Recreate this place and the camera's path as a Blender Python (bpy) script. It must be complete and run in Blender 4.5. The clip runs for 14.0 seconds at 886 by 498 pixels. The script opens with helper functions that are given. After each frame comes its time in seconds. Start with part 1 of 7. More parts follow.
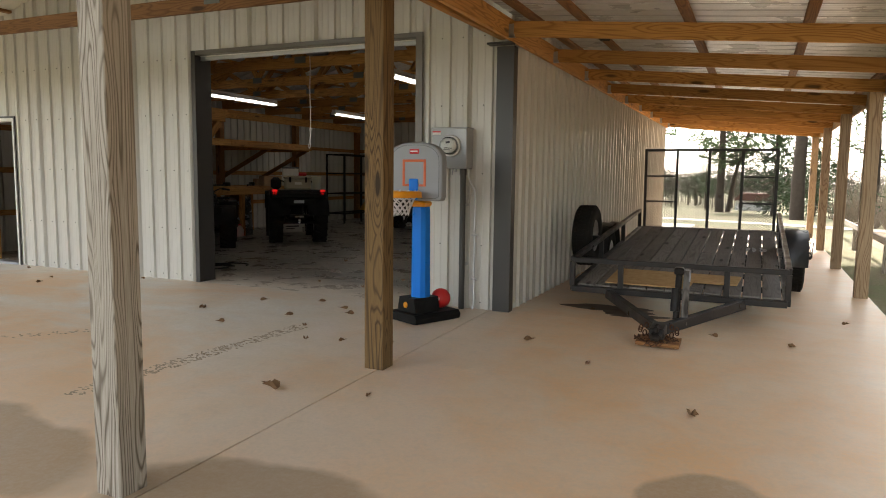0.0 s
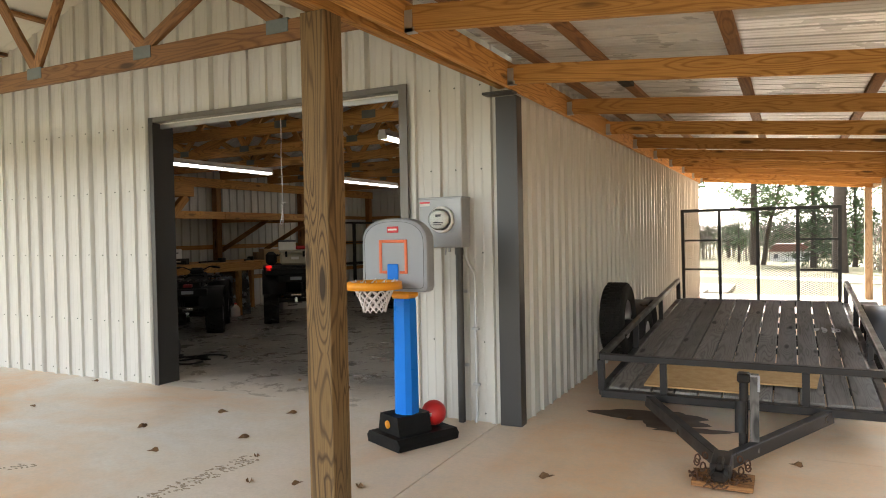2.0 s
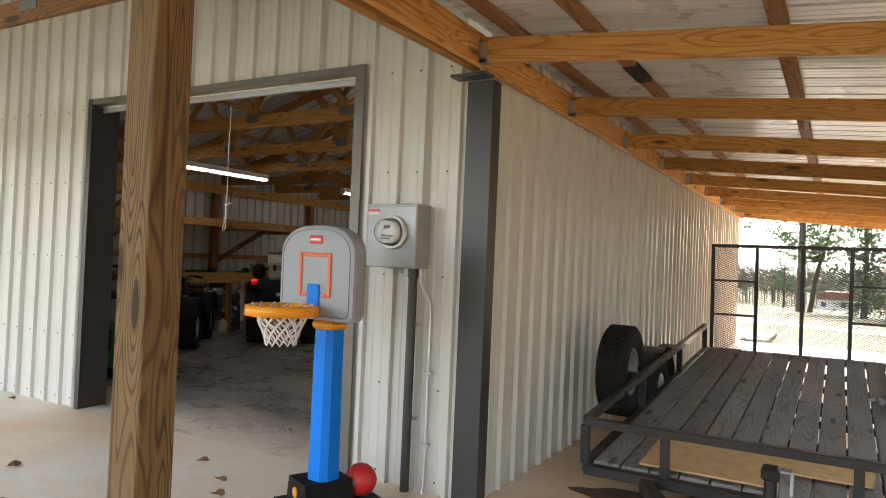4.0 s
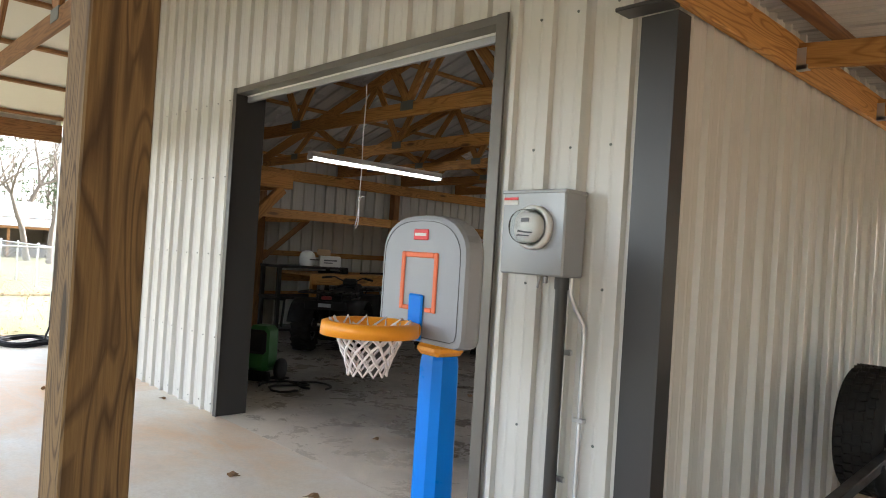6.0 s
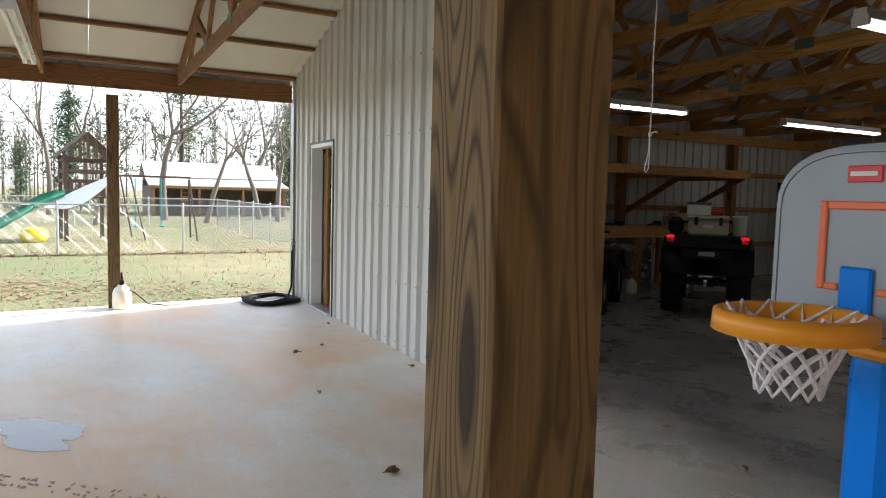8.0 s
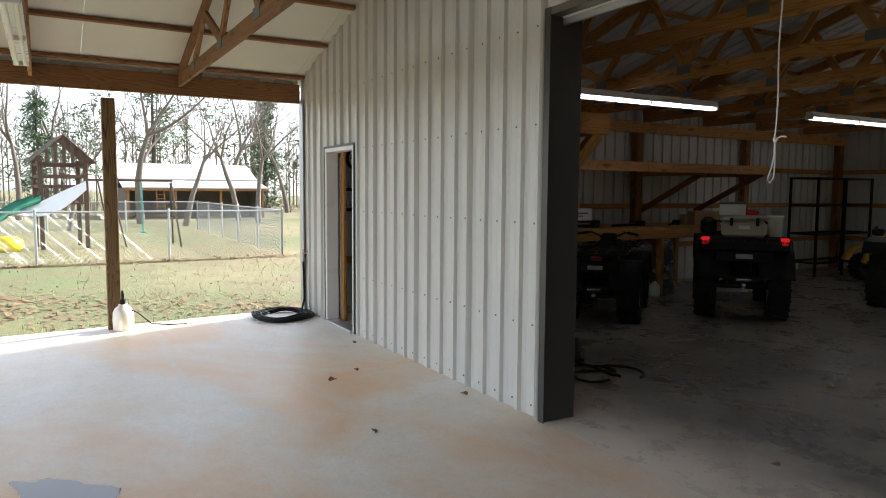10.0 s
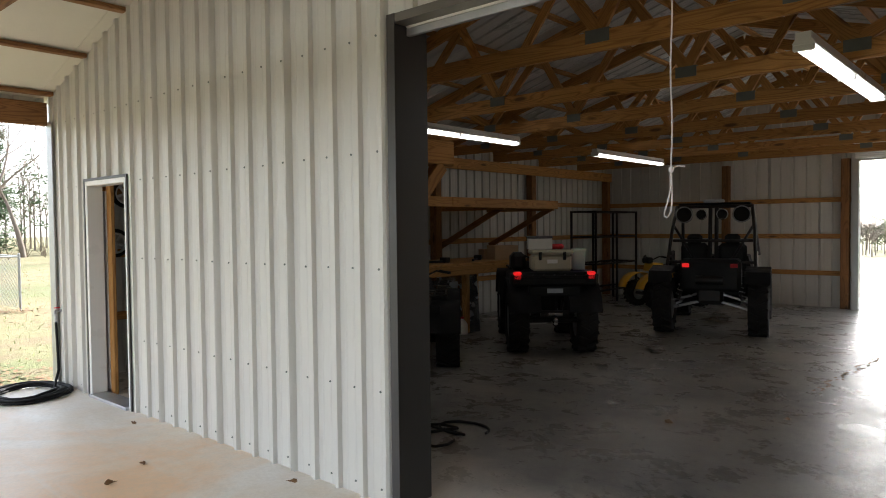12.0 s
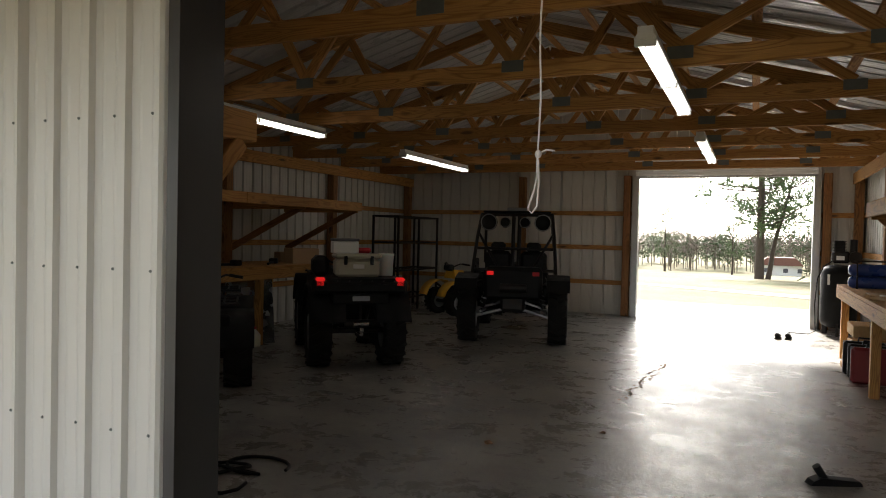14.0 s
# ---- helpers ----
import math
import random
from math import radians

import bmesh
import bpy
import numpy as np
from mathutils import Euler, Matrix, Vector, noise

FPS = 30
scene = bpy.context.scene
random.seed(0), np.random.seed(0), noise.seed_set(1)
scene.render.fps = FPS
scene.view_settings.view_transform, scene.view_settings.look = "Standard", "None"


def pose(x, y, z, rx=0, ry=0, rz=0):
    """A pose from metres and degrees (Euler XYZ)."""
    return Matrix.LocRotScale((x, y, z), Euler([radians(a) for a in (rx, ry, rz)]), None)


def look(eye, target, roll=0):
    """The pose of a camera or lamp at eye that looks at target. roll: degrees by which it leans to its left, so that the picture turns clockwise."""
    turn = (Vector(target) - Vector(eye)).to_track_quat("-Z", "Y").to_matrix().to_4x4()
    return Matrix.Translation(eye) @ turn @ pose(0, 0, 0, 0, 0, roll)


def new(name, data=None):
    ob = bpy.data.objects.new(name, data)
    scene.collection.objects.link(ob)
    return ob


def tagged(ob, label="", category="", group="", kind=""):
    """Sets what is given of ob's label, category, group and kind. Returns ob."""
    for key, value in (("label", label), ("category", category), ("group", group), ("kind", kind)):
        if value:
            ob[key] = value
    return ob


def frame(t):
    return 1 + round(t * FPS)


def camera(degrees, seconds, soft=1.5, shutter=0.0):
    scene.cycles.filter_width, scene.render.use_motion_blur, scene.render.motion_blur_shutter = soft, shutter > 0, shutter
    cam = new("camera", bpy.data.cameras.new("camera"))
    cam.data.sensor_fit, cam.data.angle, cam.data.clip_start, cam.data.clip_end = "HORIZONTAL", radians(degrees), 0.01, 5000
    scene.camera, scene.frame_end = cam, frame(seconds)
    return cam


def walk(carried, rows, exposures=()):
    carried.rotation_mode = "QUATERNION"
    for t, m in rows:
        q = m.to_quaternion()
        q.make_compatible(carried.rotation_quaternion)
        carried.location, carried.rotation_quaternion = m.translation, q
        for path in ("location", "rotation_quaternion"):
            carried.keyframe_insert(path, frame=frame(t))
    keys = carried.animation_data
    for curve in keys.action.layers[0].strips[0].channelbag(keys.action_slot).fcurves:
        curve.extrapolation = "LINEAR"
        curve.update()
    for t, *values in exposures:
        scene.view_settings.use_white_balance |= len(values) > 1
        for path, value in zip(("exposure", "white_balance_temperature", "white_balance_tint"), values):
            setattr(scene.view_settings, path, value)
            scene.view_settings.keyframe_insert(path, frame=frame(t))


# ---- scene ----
cam = camera(65.4, 14.0, 1.0)
PATH = [
    (0, (0.182, -0.188, 1.353), (-0.64, 1.622, 1.141), 0.7),
    (0.5, (0.115, 0.134, 1.394), (-0.665, 1.967, 1.217), 0.8),
    (1, (0.153, 0.606, 1.421), (-0.625, 2.442, 1.265), 1.4),
    (1.5, (0.062, 0.938, 1.471), (-0.903, 2.684, 1.33), -1.9),
    (2, (-0.12, 1.185, 1.523), (-1.021, 2.97, 1.482), -1.1),
    (2.2, (-0.115, 1.324, 1.508), (-1.006, 3.113, 1.449), -1.3),
    (4.3, (-0.167, 2.683, 1.487), (-1.193, 4.4, 1.517), 3.1),
    (4.5, (-0.198, 2.811, 1.492), (-1.271, 4.499, 1.512), 2.1),
    (5, (-0.323, 3.036, 1.499), (-1.33, 4.763, 1.56), 2.9),
    (5.5, (-0.457, 3.308, 1.482), (-1.546, 4.985, 1.511), 2.0),
    (6, (-0.542, 3.553, 1.486), (-1.99, 4.932, 1.505), 3.6),
    (6.5, (-0.675, 3.605, 1.477), (-2.399, 4.619, 1.431), 2.8),
    (7, (-0.976, 3.588, 1.489), (-2.737, 4.537, 1.452), 2.0),
    (7.5, (-1.242, 3.619, 1.463), (-3.004, 4.555, 1.315), 1.4),
    (7.7, (-1.38, 3.653, 1.467), (-3.146, 4.58, 1.316), 1.5),
    (9.8, (-2.326, 3.318, 1.597), (-4.061, 4.294, 1.4), 0.4),
    (10, (-2.373, 3.346, 1.591), (-4.1, 4.34, 1.424), 0.4),
    (10.5, (-2.699, 3.329, 1.553), (-4.177, 4.662, 1.357), 0.2),
    (11, (-2.92, 3.261, 1.58), (-4.2, 4.786, 1.386), 0.3),
    (11.5, (-3.085, 3.353, 1.577), (-4.394, 4.853, 1.385), -1.3),
    (12, (-3.298, 3.537, 1.616), (-4.619, 5.037, 1.551), -0.6),
    (12.5, (-3.5, 3.554, 1.573), (-4.58, 5.235, 1.476), 0.2),
    (13, (-3.697, 3.623, 1.562), (-4.615, 5.396, 1.456), -0.3),
    (13.5, (-3.77, 3.862, 1.559), (-4.633, 5.665, 1.51), 0.5),
    (14, (-3.846, 4.092, 1.562), (-4.667, 5.915, 1.518), 1.3),
]
EXPOSURES = [(0.0, 1.85, 7050, 10), (0.5, 2.22, 7050, 10), (1.0, 2.42, 7050, 10), (2.0, 2.6, 6850, 10), (5.0, 2.75, 6550, 10), (5.5, 2.95, 6500, 10), (6.0, 2.78, 6250, 10), (6.5, 2.46, 6150, 10), (7.0, 1.92, 6100, 10), (7.5, 1.8, 6050, 10), (10.0, 1.7, 6150, 10), (10.5, 1.58, 6150, 10), (11.0, 1.88, 6150, 10), (12.0, 2.1, 6350, 10), (12.5, 2.15, 6400, 10), (13.0, 2.0, 6500, 10), (13.5, 1.92, 6650, 10), (14.0, 1.78, 6750, 10)]
walk(cam, [(t, look(eye, target, roll)) for t, eye, target, roll in PATH], EXPOSURES)

# ---- world and light ----
world = bpy.data.worlds.new("sky")
scene.world = world
world.use_nodes = True
wn = world.node_tree.nodes
sky = wn.new("ShaderNodeTexSky")
sky.sky_type, sky.sun_disc = "NISHITA", False
sky.sun_elevation, sky.sun_rotation = radians(33.5), radians(-12.3)
sky.air_density, sky.dust_density, sky.ozone_density = 1.0, 1.5, 1.0
hsv = wn.new("ShaderNodeHueSaturation")
hsv.inputs["Saturation"].default_value = 0.35
world.node_tree.links.new(sky.outputs[0], hsv.inputs["Color"])
world.node_tree.links.new(hsv.outputs[0], wn["Background"].inputs["Color"])
wn["Background"].inputs["Strength"].default_value = 0.15
sun = new("sun", bpy.data.lights.new("sun", "SUN"))
sun.data.energy, sun.data.angle, sun.data.color = 5.0, radians(5), (1.0, 0.96, 0.9)
sun.matrix_world = look((-7, 32, 21.6), (0, 0, 0))

# ---- building numbers ----
XL, XR, YF, YB = -11.20, -2.06, 6.30, 18.28      # outer faces of the barn
PLATE, PITCH, RIDGE_X = 2.80, 0.29, -6.63      # truss heel height, roof slope, ridge line
BAY = 1.524
SLOPE = 0.016                                     # fall of the slab away from the barn
PHASE = -6.147                                    # a rib of the front wall
PORCH_Y0 = 1.60                                   # front edge of the porch
LEAN_X = 1.40                                     # outer post line of the lean-to


def roof_z(x):
    """Underside of the roof sheets over the barn."""
    return PLATE + 0.22 + PITCH * (RIDGE_X - XL - abs(x - RIDGE_X))


# ---- geometry helpers ----
class Geo:
    """Collects vertices and faces of one mesh."""

    def __init__(self):
        self.v, self.f, self.s = [], [], []

    def add(self, verts, faces, smooth=False):
        n = len(self.v)
        self.v += [tuple(p) for p in verts]
        self.f += [tuple(n + i for i in f) for f in faces]
        self.s += [smooth] * len(faces)
        return self

    def box(self, x0, y0, z0, x1, y1, z1, c=0.0, m=None):
        x0, x1, y0, y1, z0, z1 = min(x0, x1), max(x0, x1), min(y0, y1), max(y0, y1), min(z0, z1), max(z0, z1)
        c = min(c, (x1 - x0) * 0.45, (y1 - y0) * 0.45, (z1 - z0) * 0.45)
        if c <= 0:
            vs = [Vector((x, y, z)) for z in (z0, z1) for y in (y0, y1) for x in (x0, x1)]
            fs = [(0, 2, 3, 1), (4, 5, 7, 6), (0, 1, 5, 4), (2, 6, 7, 3), (0, 4, 6, 2), (1, 3, 7, 5)]
        else:
            vs, ix = [], {}
            for sx in (0, 1):
                for sy in (0, 1):
                    for sz in (0, 1):
                        for a in range(3):
                            p = [(x0, x1)[sx], (y0, y1)[sy], (z0, z1)[sz]]
                            q = [c * (1, -1)[s] for s in (sx, sy, sz)]
                            for b in range(3):
                                if b != a:
                                    p[b] += q[b]
                            ix[sx, sy, sz, a] = len(vs)
                            vs.append(Vector(p))
            fs = []
            for a in range(3):
                b, d = (a + 1) % 3, (a + 2) % 3
                for s in (0, 1):
                    ring = []
                    for u, w in ((0, 0), (1, 0), (1, 1), (0, 1)):
                        k = [0, 0, 0]
                        k[a], k[b], k[d] = s, u, w
                        ring.append(ix[(*k, a)])
                    fs.append(tuple(ring if s else ring[::-1]))
                for u in (0, 1):
                    for w in (0, 1):
                        k0, k1 = [0, 0, 0], [0, 0, 0]
                        k0[a], k0[b], k0[d] = 0, u, w
                        k1[a], k1[b], k1[d] = 1, u, w
                        q = (ix[(*k0, b)], ix[(*k1, b)], ix[(*k1, d)], ix[(*k0, d)])
                        fs.append(q if u == w else q[::-1])
            for sx in (0, 1):
                for sy in (0, 1):
                    for sz in (0, 1):
                        t = [ix[sx, sy, sz, a] for a in range(3)]
                        fs.append(tuple(t if (sx + sy + sz) % 2 else t[::-1]))
        return self.add([m @ p for p in vs] if m else vs, fs)

    def tube(self, pts, r, n=8, closed=False, cap=True):
        """A round rod along pts; r is one radius or one for each point."""
        pts = [Vector(p) for p in pts]
        rs = r if isinstance(r, (list, tuple)) else [r] * len(pts)
        rings, prev = [], None
        k = len(pts)
        for i, p in enumerate(pts):
            a, b = (pts[(i - 1) % k], pts[(i + 1) % k]) if closed else (pts[max(i - 1, 0)], pts[min(i + 1, k - 1)])
            d = (b - a).normalized() if (b - a).length > 1e-9 else Vector((0, 0, 1))
            if prev is None:
                side = d.orthogonal().normalized()
            else:
                side = (prev - d * prev.dot(d))
                side = side.normalized() if side.length > 1e-6 else d.orthogonal().normalized()
            prev = side
            up = d.cross(side)
            rings.append([p + (side * math.cos(2 * math.pi * j / n) + up * math.sin(2 * math.pi * j / n)) * rs[i] for j in range(n)])
        vs = [q for ring in rings for q in ring]
        fs = [(i * n + j, i * n + (j + 1) % n, (i + 1) % k * n + (j + 1) % n, (i + 1) % k * n + j) for i in range(k if closed else k - 1) for j in range(n)]
        self.add(vs, fs, n > 5)
        if cap and not closed:
            self.add(rings[0], [tuple(range(n))[::-1]])
            self.add(rings[-1], [tuple(range(n))])
        return self

    def lathe(self, profile, n=24, m=None, sm=True):
        """Turns (radius, height) pairs round the z axis of m."""
        m = m or Matrix.Identity(4)
        vs = [m @ Vector((r * math.cos(2 * math.pi * j / n), r * math.sin(2 * math.pi * j / n), z)) for r, z in profile for j in range(n)]
        fs = [(i * n + j, i * n + (j + 1) % n, (i + 1) * n + (j + 1) % n, (i + 1) * n + j) for i in range(len(profile) - 1) for j in range(n)]
        return self.add(vs, fs, sm)

    def prism(self, outline, d0, d1, m=None):
        """Extrudes an (x, z) outline along y from d0 to d1."""
        m = m or Matrix.Identity(4)
        n = len(outline)
        vs = [m @ Vector((x, d, z)) for d in (d0, d1) for x, z in outline]
        fs = [tuple(range(n)), tuple(range(2 * n - 1, n - 1, -1))]
        fs += [(i, n + i, n + (i + 1) % n, (i + 1) % n) for i in range(n)]
        return self.add(vs, fs)

    def ball(self, c, rx, ry=None, rz=None, n=14):
        ry, rz = ry or rx, rz or rx
        prof = [(math.sin(math.pi * i / (n // 2)), -math.cos(math.pi * i / (n // 2))) for i in range(n // 2 + 1)]
        prof[0], prof[-1] = (1e-4, -1), (1e-4, 1)
        return self.lathe(prof, n, Matrix.Translation(c) @ Matrix.Diagonal((rx, ry, rz, 1)))

    def mesh(self, name, material):
        me = bpy.data.meshes.new(name)
        me.from_pydata(self.v, [], self.f)
        me.polygons.foreach_set("use_smooth", self.s)
        for one in material if isinstance(material, (list, tuple)) else [material]:
            me.materials.append(one)
        me.update()
        return me


WORLD = {}


def thing(name, base=(0, 0, 0), turn=0.0, m=None):
    """An empty at the base of a thing, which parents its parts."""
    ob = new(name)
    ob.empty_display_size = 0.1
    ob.matrix_basis = m if m else pose(*base, 0, 0, turn)
    WORLD[ob] = ob.matrix_basis.copy()
    return ob


def part(name, geo, material, parent=None, label="", m=None):
    """One mesh object; geo in the parent's space, or in that of m."""
    ob = new(name, geo.mesh(name, material) if isinstance(geo, Geo) else geo)
    if m:
        ob.matrix_basis = m
    if parent:
        ob.parent = parent
    WORLD[ob] = (WORLD.get(parent, Matrix.Identity(4)) if parent else Matrix.Identity(4)) @ ob.matrix_basis
    if label:
        tagged(ob, label)
    return ob


BEAMS = {}


def beam(name, a, b, w, h, material, parent=None, up=(0, 0, 1), label=""):
    """A sawn board from a to b (centre line), w across and h along up; its length lies on the mesh's x."""
    a, b = Vector(a), Vector(b)
    d = b - a
    x = d.normalized()
    y = Vector(up).cross(x).normalized()
    z = x.cross(y)
    key = (round(d.length, 3), round(w, 3), round(h, 3), material.name)
    if key not in BEAMS:
        BEAMS[key] = Geo().box(-d.length / 2, -w / 2, -h / 2, d.length / 2, w / 2, h / 2, min(0.005, w * 0.1)).mesh(name, material)
    c = (a + b) / 2
    m = Matrix(((x.x, y.x, z.x, c.x), (x.y, y.y, z.y, c.y), (x.z, y.z, z.z, c.z), (0, 0, 0, 1)))
    return part(name, BEAMS[key], None, parent, label, m)


# ---- materials ----
def nodes_of(name):
    m = bpy.data.materials.new(name)
    m.use_nodes = True
    return m, m.node_tree.nodes, m.node_tree.links, m.node_tree.nodes["Principled BSDF"]


def mixed(nd, ln, fac, a, b, blend="MIX"):
    n = nd.new("ShaderNodeMix")
    n.data_type, n.blend_type = "RGBA", blend
    for sock, val in ((n.inputs[0], fac), (n.inputs[6], a), (n.inputs[7], b)):
        if isinstance(val, bpy.types.NodeSocket):
            ln.new(val, sock)
        elif isinstance(val, tuple):
            sock.default_value = (*val, 1)
        else:
            sock.default_value = val
    return n.outputs[2]


def ramp(nd, ln, src, lo, hi, a=0.0, b=1.0):
    n = nd.new("ShaderNodeMapRange")
    ln.new(src, n.inputs[0])
    for i, x in zip((1, 2, 3, 4), (lo, hi, a, b)):
        n.inputs[i].default_value = x
    return n.outputs[0]


def coords(nd, ln, scale=(1, 1, 1), space="Object", offset=False):
    if space == "Position":
        out = nd.new("ShaderNodeNewGeometry").outputs["Position"]
    else:
        out = nd.new("ShaderNodeTexCoord").outputs[space]
    mp = nd.new("ShaderNodeMapping")
    ln.new(out, mp.inputs[0])
    mp.inputs["Scale"].default_value = scale
    if offset:
        oi = nd.new("ShaderNodeObjectInfo")
        mul = nd.new("ShaderNodeMath")
        mul.operation = "MULTIPLY"
        mul.inputs[1].default_value = 37.0
        ln.new(oi.outputs["Random"], mul.inputs[0])
        ln.new(mul.outputs[0], mp.inputs["Location"])
    return mp.outputs[0]


def noise_tex(nd, ln, vec, scale, detail=4.0, rough=0.55, dist=0.0):
    n = nd.new("ShaderNodeTexNoise")
    ln.new(vec, n.inputs["Vector"])
    n.inputs["Scale"].default_value, n.inputs["Detail"].default_value = scale, detail
    n.inputs["Roughness"].default_value, n.inputs["Distortion"].default_value = rough, dist
    return n.outputs["Fac"]


def bump(nd, ln, bsdf, height, strength, distance=0.01):
    b = nd.new("ShaderNodeBump")
    b.inputs["Strength"].default_value, b.inputs["Distance"].default_value = strength, distance
    ln.new(height, b.inputs["Height"])
    ln.new(b.outputs[0], bsdf.inputs["Normal"])


def plain(name, c, rough=0.5, metal=0.0, vary=0.25, scale=6.0, bumps=0.1, fine=90.0, dirt=None, rv=0.12):
    """Paint, plastic or metal with blotches, fine grain and uneven gloss."""
    m, nd, ln, b = nodes_of(name)
    v = coords(nd, ln, offset=True)
    big = noise_tex(nd, ln, v, scale, 5)
    small = noise_tex(nd, ln, v, fine, 3)
    dark = tuple(x * (1 - vary) for x in c) if dirt is None else dirt
    col = mixed(nd, ln, ramp(nd, ln, big, 0.35, 0.75), c, tuple(x * (1 - vary) + y * vary for x, y in zip(c, dark)))
    col = mixed(nd, ln, ramp(nd, ln, small, 0.3, 0.7, 0.0, 0.35), col, tuple(x * (1 - vary * 0.6) for x in c))
    ln.new(col, b.inputs["Base Color"])
    ln.new(ramp(nd, ln, big, 0.3, 0.7, max(rough - rv, 0.03), min(rough + rv, 1)), b.inputs["Roughness"])
    b.inputs["Metallic"].default_value = metal
    if bumps:
        bump(nd, ln, b, small, bumps, 0.004)
    return m


def wood(name, light, dark, rough=0.75, ring=9.0, knots=True, weather=None):
    """Sawn softwood with grain along x, knots, and a tone of its own for each board."""
    m, nd, ln, b = nodes_of(name)
    v = coords(nd, ln, (0.26, 5.4, 5.4), offset=True)
    rise = noise_tex(nd, ln, v, 1.5, 1.2, 0.4, 0.25)
    vo = nd.new("ShaderNodeTexVoronoi")
    ln.new(coords(nd, ln, (1.5, 6.0, 6.0), offset=True), vo.inputs["Vector"])
    vo.inputs["Scale"].default_value = 1.0
    swell = ramp(nd, ln, vo.outputs["Distance"], 0.05, 0.55, 0.22 if knots else 0.0, 0.0)
    ma = nd.new("ShaderNodeMath")
    ma.operation = "ADD"
    ln.new(rise, ma.inputs[0])
    ln.new(swell, ma.inputs[1])
    mu = nd.new("ShaderNodeMath")
    mu.operation = "MULTIPLY"
    ln.new(ma.outputs[0], mu.inputs[0])
    mu.inputs[1].default_value = ring * 3.4
    fr = nd.new("ShaderNodeMath")
    fr.operation = "PINGPONG"
    ln.new(mu.outputs[0], fr.inputs[0])
    fr.inputs[1].default_value = 1.0
    fine = noise_tex(nd, ln, coords(nd, ln, (3, 90, 90), offset=True), 2.0, 3)
    grain = ramp(nd, ln, fr.outputs[0], 0.50, 0.95)
    col = mixed(nd, ln, grain, light, dark)
    col = mixed(nd, ln, ramp(nd, ln, fine, 0.35, 0.7, 0.0, 0.45), col, tuple(x * 0.62 for x in dark))
    oi = nd.new("ShaderNodeObjectInfo")
    tone = ramp(nd, ln, oi.outputs["Random"], 0, 1, 0.0, 0.5)
    col = mixed(nd, ln, tone, col, tuple(x * 0.55 for x in dark))
    if weather:
        blot = noise_tex(nd, ln, coords(nd, ln, (0.8, 3, 3), offset=True), 1.5, 5)
        col = mixed(nd, ln, ramp(nd, ln, blot, 0.4, 0.65, 0.0, 0.35), col, weather)
    if knots:
        col = mixed(nd, ln, ramp(nd, ln, vo.outputs["Distance"], 0.09, 0.17, 0.88, 0.0), col, tuple(x * 0.22 for x in dark))
    ln.new(col, b.inputs["Base Color"])
    b.inputs["Roughness"].default_value = rough
    bump(nd, ln, b, fine, 0.35, 0.004)
    return m


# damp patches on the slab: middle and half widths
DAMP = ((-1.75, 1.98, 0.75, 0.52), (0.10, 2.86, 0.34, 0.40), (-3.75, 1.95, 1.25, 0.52))


